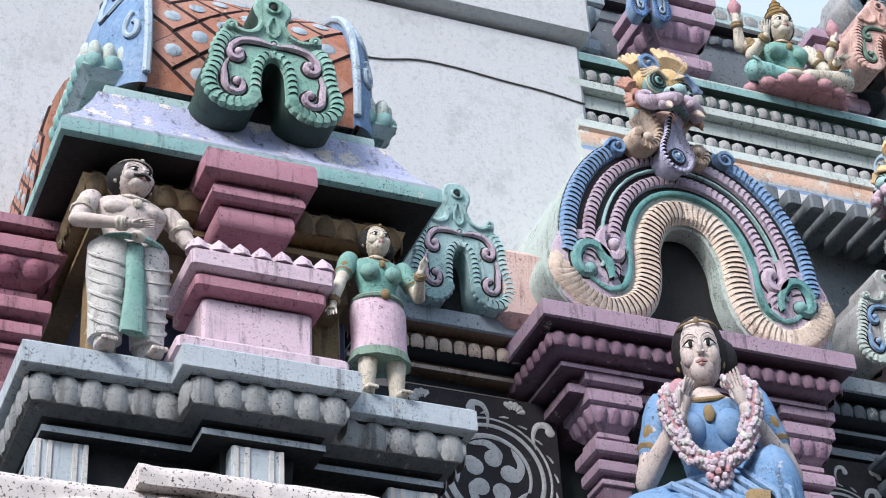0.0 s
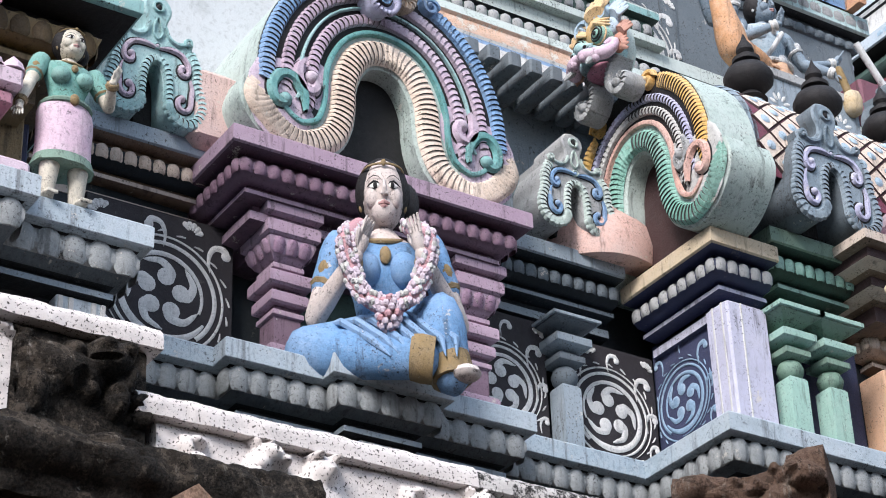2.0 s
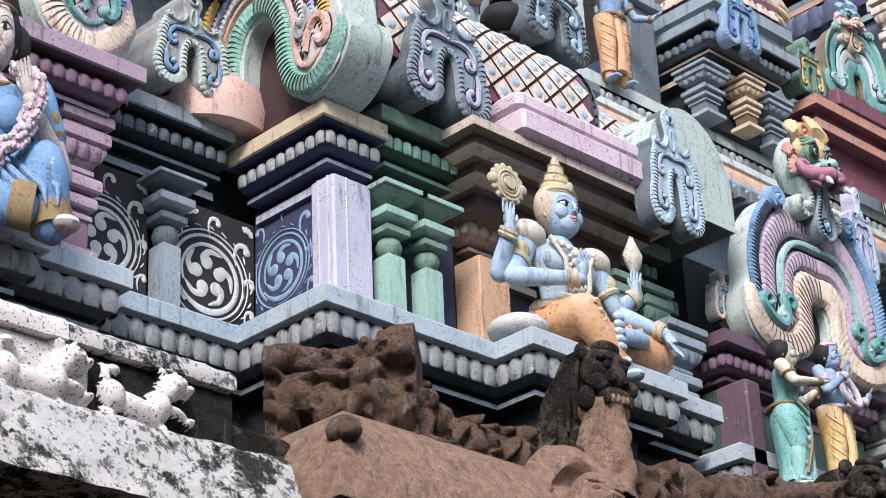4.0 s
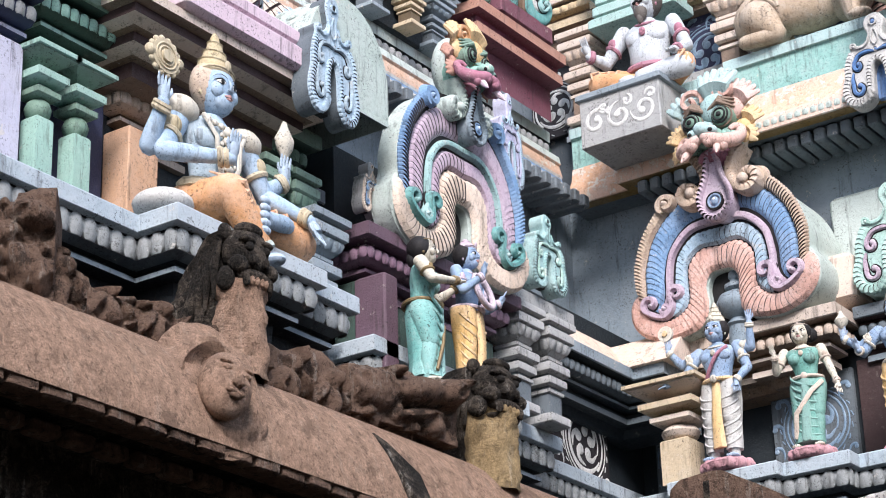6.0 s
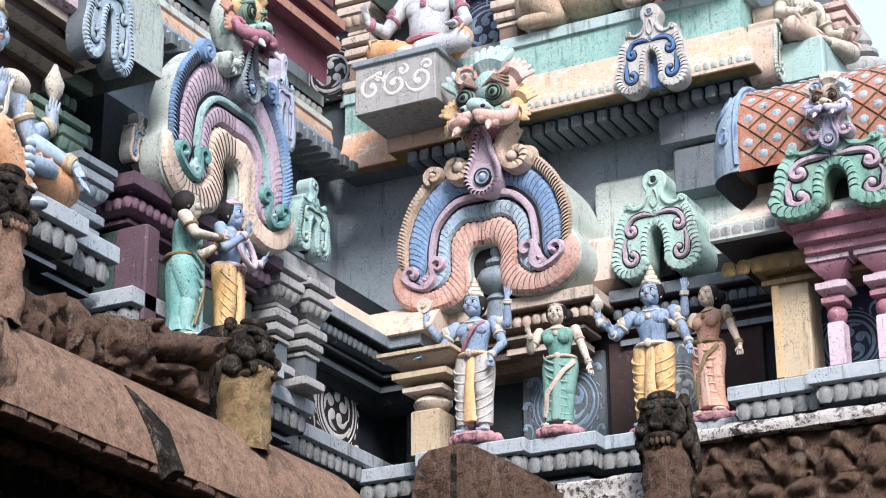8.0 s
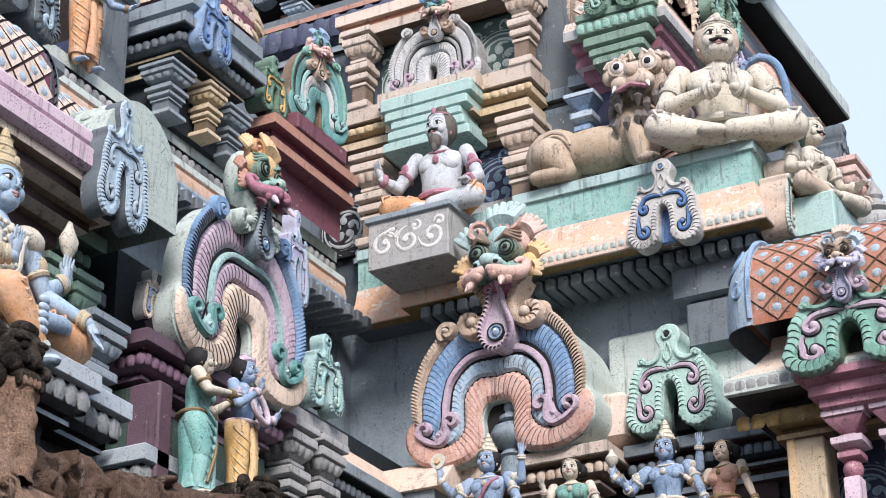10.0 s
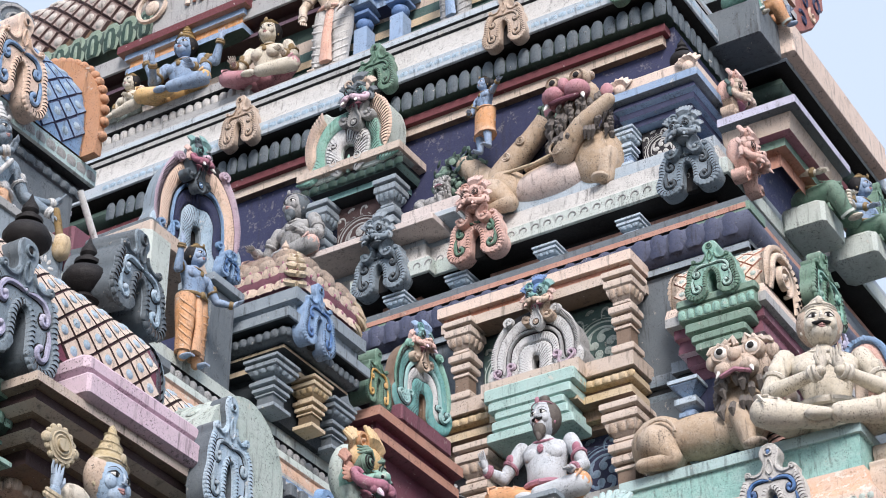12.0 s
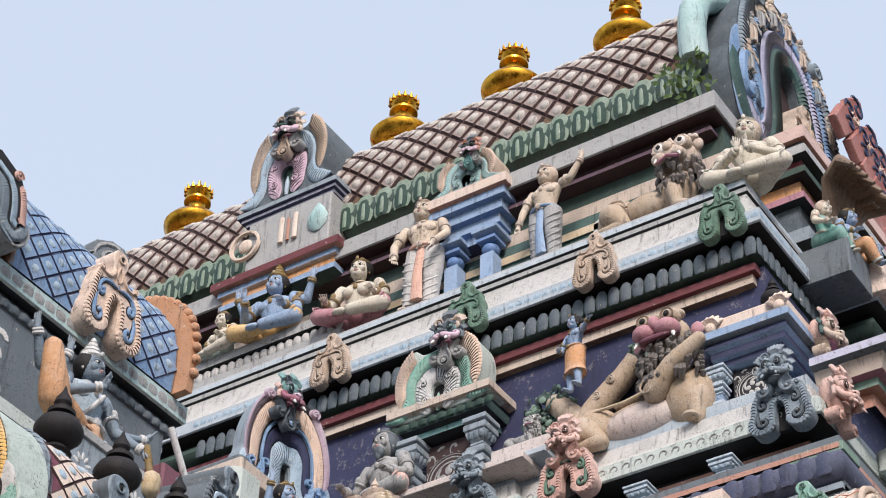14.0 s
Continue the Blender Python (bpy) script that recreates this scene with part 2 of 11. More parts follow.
def turned(S, prof, mat, at=(0, 0, 0), seg=20, square=False, smooth=True, squash=1.0, mats=None):
    """A turned (or, square, a moulded four-sided) form from (radius, height) pairs."""
    n = 4 if square else seg
    off = math.pi / 4 if square else 0
    k = math.sqrt(2) if square else 1
    verts = [(at[0] + r * k * math.cos(off + 2 * math.pi * i / n), at[1] + squash * r * k * math.sin(off + 2 * math.pi * i / n), at[2] + z) for r, z in prof for i in range(n)]
    for a in range(len(prof) - 1):
        ring = [[a * n + i, a * n + (i + 1) % n, (a + 1) * n + (i + 1) % n, (a + 1) * n + i] for i in range(n)]
        if a == 0:
            ring.append(list(range(n - 1, -1, -1)))
        if a == len(prof) - 2:
            ring.append([(a + 1) * n + i for i in range(n)])
        used = sorted({i for fc in ring for i in fc})
        back = {i: j for j, i in enumerate(used)}
        S.add([verts[i] for i in used], [[back[i] for i in fc] for fc in ring], mats[a] if mats else mat, smooth and not square)


def ball(S, c, r, mat, seg=14, rings=9, turn=None):
    """An ellipsoid."""
    r = (r, r, r) if isinstance(r, (int, float)) else r
    verts = []
    for a in range(1, rings):
        th = math.pi * a / rings
        for i in range(seg):
            ph = 2 * math.pi * i / seg
            verts.append(Vector((r[0] * math.sin(th) * math.cos(ph), r[1] * math.sin(th) * math.sin(ph), r[2] * math.cos(th))))
    verts += [Vector((0, 0, r[2])), Vector((0, 0, -r[2]))]
    if turn:
        q = Euler([radians(t) for t in turn]).to_matrix()
        verts = [q @ p for p in verts]
    verts = [(p.x + c[0], p.y + c[1], p.z + c[2]) for p in verts]
    faces = [[a * seg + i, (a + 1) * seg + i, (a + 1) * seg + (i + 1) % seg, a * seg + (i + 1) % seg] for a in range(rings - 2) for i in range(seg)]
    top, low = len(verts) - 2, len(verts) - 1
    faces += [[top, i, (i + 1) % seg] for i in range(seg)] + [[low, (rings - 2) * seg + (i + 1) % seg, (rings - 2) * seg + i] for i in range(seg)]
    S.add(verts, faces, mat)


def tube(S, pts, radii, mat, seg=10, flat=1.0, caps=True):
    """A round rod along points, with a radius for each."""
    pts = [Vector(p) for p in pts]
    if isinstance(radii, (int, float)):
        radii = [radii] * len(pts)
    d = [(pts[min(i + 1, len(pts) - 1)] - pts[max(i - 1, 0)]).normalized() for i in range(len(pts))]
    side = d[0].orthogonal().normalized()
    verts = []
    for p, t, r in zip(pts, d, radii):
        side = (side - t * side.dot(t))
        side = side.normalized() if side.length > 1e-6 else t.orthogonal().normalized()
        up = t.cross(side)
        for i in range(seg):
            a = 2 * math.pi * i / seg
            q = p + side * (r * math.cos(a)) + up * (r * math.sin(a))
            verts.append((q.x, p.y + (q.y - p.y) * flat, q.z))
    faces = [[k * seg + i, k * seg + (i + 1) % seg, (k + 1) * seg + (i + 1) % seg, (k + 1) * seg + i] for k in range(len(pts) - 1) for i in range(seg)]
    if caps:
        faces += [list(range(seg - 1, -1, -1)), [(len(pts) - 1) * seg + i for i in range(seg)]]
    S.add(verts, faces, mat)


def limb(S, a, b, ra, rb, mat, seg=10):
    """A rod with rounded ends."""
    a, b = Vector(a), Vector(b)
    d = (b - a).normalized()
    pts = [a - d * ra * 0.9, a - d * ra * 0.5, a, a.lerp(b, 0.3), a.lerp(b, 0.6), b, b + d * rb * 0.5, b + d * rb * 0.9]
    mid = ra * 0.45 + rb * 0.55
    tube(S, pts, [ra * 0.35, ra * 0.85, ra, (ra + mid) / 2 * 1.06, mid, rb, rb * 0.85, rb * 0.35], mat, seg)


def loft(S, rings, mat, seg=22, ripple=0.0, waves=9, smooth=True, phase=0.0):
    """A skin over elliptical rings (cx, cy, z, rx, ry); ripple gives it folds."""
    verts = []
    for k, (cx, cy, z, rx, ry) in enumerate(rings):
        w = ripple * k / max(1, len(rings) - 1)
        for i in range(seg):
            a = 2 * math.pi * i / seg
            q = 1 + w * math.sin(waves * a + phase + 0.4 * k)
            verts.append((cx + rx * q * math.cos(a), cy + ry * q * math.sin(a), z))
    n = len(rings)
    faces = [[k * seg + i, k * seg + (i + 1) % seg, (k + 1) * seg + (i + 1) % seg, (k + 1) * seg + i] for k in range(n - 1) for i in range(seg)]
    if rings[0][2] > rings[-1][2]:
        faces = [f[::-1] for f in faces]
        faces += [list(range(seg)), [(n - 1) * seg + i for i in range(seg - 1, -1, -1)]]
    else:
        faces += [list(range(seg - 1, -1, -1)), [(n - 1) * seg + i for i in range(seg)]]
    S.add(verts, faces, mat, smooth)


def spline(pts, step=0.03, closed=False):
    """A smooth line of even steps through points (2 or 3 numbers each)."""
    P = [np.array(p, float) for p in pts]
    if not closed:
        P = [2 * P[0] - P[1]] + P + [2 * P[-1] - P[-2]]
    else:
        P = [P[-1]] + P + [P[0], P[1]]
    out = []
    for i in range(1, len(P) - 2):
        a, b, c, d = P[i - 1], P[i], P[i + 1], P[i + 2]
        n = max(2, int(np.linalg.norm(c - b) / step))
        for k in range(n):
            t = k / n
            out.append(0.5 * (2 * b + (c - a) * t + (2 * a - 5 * b + 4 * c - d) * t * t + (3 * b - a - 3 * c + d) * t ** 3))
    if not closed:
        out.append(P[-2])
    return np.array(out)


def normals2(line):
    """Left-hand normals of a line in the plane."""
    d = np.gradient(line, axis=0)
    d /= np.linalg.norm(d, axis=1)[:, None] + 1e-9
    return np.stack([-d[:, 1], d[:, 0]], 1)


PHASE = (0.0, 0.1, 0.3, 0.55, 0.8, 0.955)


def relief(S, line, o0, o1, y, high, mat, tooth=0.0, bite=0.35, edge=0.0, cut=(0.0, 1.0), lean=0.6, back=None, across=7, flat=False, taper=(True, True), upper=None):
    """A raised band along a line in the xz plane, between the offsets o0 and o1 to its left; its foot at depth y, its crown
    high before it. tooth: length of its crescent feathers; edge: how far they stick out at o1; lean below 0 turns them round.
    With a line upper, the offsets are shares of the way from line to upper."""
    a, b = int(cut[0] * (len(line) - 1)), int(cut[1] * (len(line) - 1)) + 1
    line = line[a:b]
    nor = normals2(line)
    span = 1.0
    if upper is not None:
        nor = upper[a:b] - line
        span = float(np.median(np.linalg.norm(nor, axis=1)))
    phases = PHASE if lean >= 0 else tuple(sorted((1 - p) % 1.0 for p in PHASE))
    drop = len(PHASE) - 1 if lean >= 0 else 0
    if tooth:
        mid = line + nor * (o0 + o1) / 2
        s = np.concatenate([[0], np.cumsum(np.linalg.norm(np.diff(mid, axis=0), axis=1))])
        count = max(3, round(s[-1] / tooth))
        tooth = s[-1] / count
        ph = np.array([p for k in range(count) for p in phases] + [0.0])
        q = np.array([(k + p) * tooth for k in range(count) for p in phases] + [s[-1]])
        line = np.stack([np.interp(q, s, line[:, i]) for i in range(2)], 1)
        nor = np.stack([np.interp(q, s, nor[:, i]) for i in range(2)], 1)
        tan = np.stack([np.interp(q, s, v) for v in np.gradient(mid, axis=0).T], 1)
        tan /= np.linalg.norm(tan, axis=1)[:, None] + 1e-9
    n = len(line)
    verts = []
    fr = np.linspace(0, 1, across)
    for i in range(n):
        saw = ph[i] if tooth else 0.5
        slope = saw if lean >= 0 else (1 - saw) % 1.0
        ends = min(1.0, 6 * i / n + 0.25 if taper[0] else 1.0, 6 * (n - 1 - i) / n + 0.25 if taper[1] else 1.0)
        for k, u in enumerate(fr):
            o = o0 + (o1 - o0) * u + (edge / span * math.sin(math.pi * min(1.0, saw)) if k >= across - 2 else 0)
            p = line[i] + nor[i] * o
            if tooth:
                p = p + tan[i] * (lean * tooth * (3.2 * u * (1 - u) + 0.5 * u - 0.5) * min(1.0, i / 6, (n - 1 - i) / 6))
            crown = (1.0 if flat else math.sqrt(max(0.0, 1 - (2 * u - 1) ** 4)) * 0.7 + 0.3) if 0 < k < across - 1 else 0.0
            h = high * crown * (1 - bite * slope ** 1.4) * ends
            verts.append((p[0], y - h, p[1]))
    faces = [[i * across + k, i * across + k + 1, (i + 1) * across + k + 1, (i + 1) * across + k] for i in range(n - 1) for k in range(across - 1)]
    if back is not None:
        base = len(verts)
        for i in range(n):
            for k in (0, across - 1):
                v = verts[i * across + k]
                verts.append((v[0], back, v[2]))
        for i in range(n - 1):
            faces.append([i * across, (i + 1) * across, base + 2 * i + 2, base + 2 * i])
            faces.append([(i + 1) * across + across - 1, i * across + across - 1, base + 2 * i + 1, base + 2 * i + 3])
        faces.append([k for k in range(across - 1, -1, -1)] + [base, base + 1])
        e = (n - 1) * across
        faces.append([e + k for k in range(across)] + [base + 2 * n - 1, base + 2 * n - 2])
    if tooth and back is None:
        steps = [f for f in faces if (f[0] // across) % len(PHASE) == drop]
        S.add(verts, [f for f in faces if (f[0] // across) % len(PHASE) != drop], mat, True)
        S.add(verts, steps, "stroke", True)
    else:
        S.add(verts, faces, mat, True)


def slab2(S, outline, y0, y1, mat, bevel=0.015, side=None):
    """A plate in the xz plane with that outline (counter-clockwise seen from the front), its front at y0."""
    P = np.array(outline, float)
    d = (np.roll(P, -1, 0) - np.roll(P, 1, 0))
    d /= np.linalg.norm(d, axis=1)[:, None] + 1e-9
    inn = np.stack([-d[:, 1], d[:, 0]], 1)
    n = len(P)
    Q = P + inn * bevel
    verts = [(x, y0, z) for x, z in Q] + [(x, y0 + bevel, z) for x, z in P] + [(x, y1, z) for x, z in P]
    S.add(verts, [list(range(n))], mat, False)
    S.add(verts, [[n + i, n + (i + 1) % n, (i + 1) % n, i] for i in range(n)], mat, False)
    S.add(verts, [[2 * n + i, 2 * n + (i + 1) % n, n + (i + 1) % n, n + i] for i in range(n)] + [[2 * n + i for i in range(n - 1, -1, -1)]], side or mat, False)


def curl(c, r0, r1, a0, a1, n=30):
    """A spiral line round c, from radius r0 at angle a0 to r1 at a1 (degrees)."""
    return np.array([(c[0] + (r0 + (r1 - r0) * k / n) * math.cos(radians(a0 + (a1 - a0) * k / n)), c[1] + (r0 + (r1 - r0) * k / n) * math.sin(radians(a0 + (a1 - a0) * k / n))) for k in range(n + 1)])


def ribbon(S, line, w0, w1, y, high, mat, eye=0.0):
    """A painted or modelled stroke along a line, w0 wide at its start and w1 at its end."""
    n = len(line)
    nor = normals2(line)
    verts, across = [], 4
    for i in range(n):
        t = i / (n - 1)
        w = (w0 + (w1 - w0) * t) * min(1, 0.3 + 5 * t) / 2
        for k, u in enumerate((-1, -0.5, 0.5, 1)):
            p = line[i] + nor[i] * w * u
            verts.append((p[0], y - (high if k in (1, 2) else 0), p[1]))
    faces = [[i * across + k, (i + 1) * across + k, (i + 1) * across + k + 1, i * across + k + 1][::-1] for i in range(n - 1) for k in range(across - 1)]
    S.add(verts, faces, mat, True)
    if eye:
        ball(S, (line[-1][0], y, line[-1][1]), (eye, high * 1.4, eye), mat, 10, 6)


def miter(path):
    """Points of a plan line with the outward (right-hand) mitre at each."""
    P = [Vector(p) for p in path]
    out = []
    for i, p in enumerate(P):
        ns = []
        if i > 0:
            d = (p - P[i - 1]).normalized()
            ns.append(Vector((d.y, -d.x)))
        if i < len(P) - 1:
            d = (P[i + 1] - p).normalized()
            ns.append(Vector((d.y, -d.x)))
        if len(ns) == 1:
            out.append((p, ns[0]))
        else:
            s = ns[0] + ns[1]
            out.append((p, s / max(0.3, s.length_squared / 2)))
    return out


def sweep(S, path, prof, z=0.0):
    """A moulding: the profile, rows (offset outwards, height, material of the strip below it), drawn from the top down along a plan line."""
    mit = miter(path)
    for k in range(len(prof) - 1):
        (o0, z0, mat), (o1, z1, _) = prof[k], prof[k + 1]
        verts, faces = [], []
        for p, n in mit:
            verts += [(p.x + n.x * o0, p.y + n.y * o0, z + z0), (p.x + n.x * o1, p.y + n.y * o1, z + z1)]
        for i in range(len(mit) - 1):
            faces.append([2 * i, 2 * i + 1, 2 * i + 3, 2 * i + 2])
        S.add(verts, faces, mat, False)
    for end in (0, -1):
        p, n = mit[end]
        verts = [(p.x + n.x * o, p.y + n.y * o, z + h) for o, h, _ in prof]
        S.add(verts, [list(range(len(verts)))] if end else [list(range(len(verts) - 1, -1, -1))], prof[0][2], False)


PETAL = {}


def petal_mesh(mat, w, h, d):
    key = (mat, round(w, 3), round(h, 3), round(d, 3))
    if key not in PETAL:
        S = Shape()
        pts, faces = [], []
        rows = ((-1, 0.72), (-0.7, 0.95), (0.2, 1.0), (0.72, 0.86), (1, 0.5))
        for z, wide in rows:
            for x, y in ((-1, 0), (-0.62, 0.75), (0, 1), (0.62, 0.75), (1, 0)):
                e = 1 - 0.55 * abs(z) ** 3
                pts.append((x * wide * w / 2, -y * d * e, z * h / 2))
        for a in range(4):
            for k in range(4):
                faces.append([a * 5 + k, a * 5 + k + 1, a * 5 + 6 + k, a * 5 + 5 + k])
        S.add(pts, faces, mat)
        PETAL[key] = S.mesh("petal")
    return PETAL[key]


def petals(parent, path, off, z, pitch, h, mat, d=0.03, lean=0.0, joined=False):
    """A row of carved lotus petals along a moulding, each one a piece; where there are very many, one joined part."""
    mit = miter(path)
    S = Shape()
    for (p, n), (q, m) in zip(mit, mit[1:]):
        a, b = p + n * off, q + m * off
        L = (b - a).length
        t = (b - a).normalized() if L > 1e-6 else Vector((1, 0))
        if (q - p).dot(b - a) <= 0 or L < pitch * 0.8:
            continue
        k = max(1, round(L / pitch))
        me = petal_mesh(mat, L / k * 0.93, h, d)
        turn = math.atan2(t.y, t.x)
        for i in range(k):
            c = a + t * (L * (i + 0.5) / k)
            mx = Matrix.LocRotScale((c.x, c.y, z), Euler((lean, 0, turn)), None)
            if joined:
                S.add([mx @ v.co for v in me.vertices], [list(f.vertices) for f in me.polygons], mat)
            else:
                part("petal", me, parent, "", mx)
    if joined and S.v:
        tagged(part("petal_row", S, parent), kind="stuff")


def mark():
    return set(scene.objects)


def set_back(k, before):
    """Moves all that was built since the mark deeper into the building and makes it larger by the same share."""
    c = Vector((0, 0, 1.6))
    deep = Matrix.Translation(c) @ Matrix.Diagonal((k, k, k, 1)) @ Matrix.Translation(-c)
    for ob in set(scene.objects) - before:
        if ob.parent is None:
            ob.matrix_basis = deep @ ob.matrix_basis

# ---- the temple's walls, ledges and cornices ----
def structure(name, shape, label, category, m=None):
    return solid(name, shape, m or Matrix(), label, category, "", "structure")


def facing(px, py, pz, side):
    """A pose on a wall: side 'w' looks along +x (the wing), 't' along -y (the tower)."""
    return pose(px, py, pz, 0, 0, 90 if side == "w" else 0)


S = Shape()
S.add([(-400, -400, 0), (400, -400, 0), (400, 400, 0), (-400, 400, 0)], [[0, 1, 2, 3]], "earth")
structure("ground", S, "bare trodden earth of the temple yard", "ground")

# unseen enclosure, added to keep low sky light out of the recesses
S = Shape()
sweep(S, [(-40, -13), (17, -13), (17, 30), (-40, 30), (-40, -13)][::-1], [(-1.0, 9.0, "brown_stone"), (0, 9.0, "brown_stone"), (0, 0, "brown_stone"), (-1.0, 0, "brown_stone")])
structure("wall_unseen_sky_block", S, "plain granite wall added out of view to block low sky light", "wall")

WING = [(-9.4, 1.37), (-7.67, 1.37), (-7.67, 2.03), (-7.50, 2.03), (-7.50, 2.85), (-7.66, 2.85), (-7.66, 3.47), (-8.59, 3.47), (-8.59, 4.24), (-8.45, 4.24), (-8.45, 4.80),
        (-8.34, 4.80), (-8.34, 5.53), (-8.45, 5.53), (-8.45, 6.13), (-8.67, 6.13), (-8.67, 7.03), (-7.91, 7.03), (-7.91, 8.36)]
WING2 = [(-7.91, 8.36), (-7.60, 8.36), (-7.60, 9.76), (-7.72, 9.76), (-7.72, 10.25), (-8.62, 10.25), (-8.62, 10.85), (-8.05, 10.85), (-8.05, 12.78), (-8.34, 12.78), (-8.34, 13.7),
         (-8.68, 13.7), (-8.68, 15.6)]
SILL = [(-8.75, 15.1), (-8.07, 15.1), (-8.07, 14.87), (-7.07, 14.87), (-7.07, 14.98), (-6.49, 14.98), (-6.49, 15.16), (-5.3, 15.16)]
KIOSK = [(-5.34, 16.0), (-5.34, 14.9), (-4.65, 14.9),
         (-4.65, 14.78), (-3.75, 14.78), (-3.75, 14.9), (-3.1, 14.9), (-3.1, 21)]
LEDGE = [(-0.7, 0.0, "ledge"), (-0.012, 0.0, "ledge"), (0.0, -0.012, "ledge"), (0.0, -0.115, "ledge"), (-0.01, -0.125, "ledge"), (-0.05, -0.13, "groove_shade"), (-0.06, -0.14, "petal"), (-0.045, -0.18, "petal"), (-0.045, -0.22, "petal"),
         (-0.07, -0.26, "slate"), (-0.13, -0.295, "groove_shade"), (-0.17, -0.30, "groove_shade"), (-0.17, -0.33, "grey_blue"), (-0.13, -0.335, "grey_blue"), (-0.13, -0.365, "groove_shade"), (-0.24, -0.375, "groove_shade"), (-0.26, -0.68, "groove_shade"),
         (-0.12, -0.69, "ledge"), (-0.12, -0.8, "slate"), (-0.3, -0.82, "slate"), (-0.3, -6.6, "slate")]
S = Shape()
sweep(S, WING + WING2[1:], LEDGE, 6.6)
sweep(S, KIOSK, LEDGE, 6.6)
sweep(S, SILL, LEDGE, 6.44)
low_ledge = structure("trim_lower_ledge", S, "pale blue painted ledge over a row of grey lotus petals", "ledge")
for run, top in ((WING + WING2[1:], 6.6), (KIOSK, 6.6), (SILL, 6.44)):
    petals(low_ledge, run, -0.05, top - 0.2, 0.115, 0.14, "petal", 0.022)
S = Shape()
box(S, -0.12, 0.12, -0.06, 0.12, -0.32, 0.0, "ledge", 0.006)
for x in (-0.1, -0.05, 0.06, 0.105):
    box(S, x - 0.012, x + 0.012, -0.068, 0.0, -0.31, -0.005, "white", 0.003)
dado = S.mesh("dado_block")
for bx, by in ((-7.9, 1.6), (-7.72, 2.42), (-7.88, 3.2), (-8.68, 4.5), (-8.56, 5.16), (-8.68, 5.85), (-8.88, 6.5), (-8.14, 7.7), (-7.84, 9.0), (-8.28, 11.5), (-8.9, 14.4)):
    part("dado_block", dado, low_ledge, "pale blue dado block", pose(bx, by, 6.22, 0, 0, 90))
for bx in (-7.6, -6.8, -5.9, -4.2):
    part("dado_block", dado, low_ledge, "pale blue dado block", pose(bx, {-7.6: 15.14, -6.8: 15.25, -5.9: 15.43}.get(bx, 15.08), 6.22 if bx > -5 else 6.06))


def cornice(name, path, z, top, roll, fil, dark, petal, label, drop=0.0, pitch=0.085, back=-0.6):
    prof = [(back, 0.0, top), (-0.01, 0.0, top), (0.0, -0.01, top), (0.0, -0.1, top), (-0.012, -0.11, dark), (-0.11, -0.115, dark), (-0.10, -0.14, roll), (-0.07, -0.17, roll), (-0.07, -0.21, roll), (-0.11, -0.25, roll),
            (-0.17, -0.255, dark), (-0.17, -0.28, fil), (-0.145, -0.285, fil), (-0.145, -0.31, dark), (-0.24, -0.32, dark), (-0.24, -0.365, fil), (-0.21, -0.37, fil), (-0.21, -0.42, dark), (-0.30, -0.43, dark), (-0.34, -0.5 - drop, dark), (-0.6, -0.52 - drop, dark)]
    S = Shape()
    sweep(S, path, prof, z)
    ob = structure(name, S, label, "cornice")
    petals(ob, path, -0.072, z - 0.195, pitch, 0.085, petal, 0.024)
    return ob


m0 = mark()
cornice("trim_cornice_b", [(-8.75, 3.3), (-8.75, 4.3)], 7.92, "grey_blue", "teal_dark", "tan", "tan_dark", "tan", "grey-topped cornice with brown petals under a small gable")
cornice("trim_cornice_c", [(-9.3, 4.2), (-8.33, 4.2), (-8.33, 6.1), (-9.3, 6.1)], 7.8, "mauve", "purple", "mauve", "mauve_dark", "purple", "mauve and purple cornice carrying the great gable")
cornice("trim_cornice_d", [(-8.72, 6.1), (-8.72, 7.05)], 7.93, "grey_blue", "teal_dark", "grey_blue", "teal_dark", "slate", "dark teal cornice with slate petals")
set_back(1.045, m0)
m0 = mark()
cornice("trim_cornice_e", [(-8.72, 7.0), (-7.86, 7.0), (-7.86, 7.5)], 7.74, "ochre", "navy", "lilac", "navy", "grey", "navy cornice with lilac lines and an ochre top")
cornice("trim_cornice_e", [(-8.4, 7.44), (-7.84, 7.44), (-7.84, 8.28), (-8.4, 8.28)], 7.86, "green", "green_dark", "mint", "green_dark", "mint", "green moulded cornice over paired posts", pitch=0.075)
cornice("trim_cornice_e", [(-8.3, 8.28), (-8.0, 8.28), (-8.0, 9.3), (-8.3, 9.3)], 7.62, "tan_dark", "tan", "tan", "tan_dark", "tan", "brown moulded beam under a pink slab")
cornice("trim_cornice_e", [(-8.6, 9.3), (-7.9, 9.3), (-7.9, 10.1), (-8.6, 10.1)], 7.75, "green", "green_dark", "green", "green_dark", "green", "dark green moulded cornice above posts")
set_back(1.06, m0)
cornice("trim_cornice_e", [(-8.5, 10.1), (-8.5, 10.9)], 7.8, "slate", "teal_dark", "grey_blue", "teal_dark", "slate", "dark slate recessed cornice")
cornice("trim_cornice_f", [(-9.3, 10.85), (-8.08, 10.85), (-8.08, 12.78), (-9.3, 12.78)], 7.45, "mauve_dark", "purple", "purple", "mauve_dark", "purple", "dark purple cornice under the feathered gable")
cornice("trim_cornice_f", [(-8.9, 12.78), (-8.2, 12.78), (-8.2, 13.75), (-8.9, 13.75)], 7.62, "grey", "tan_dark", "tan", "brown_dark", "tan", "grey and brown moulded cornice")
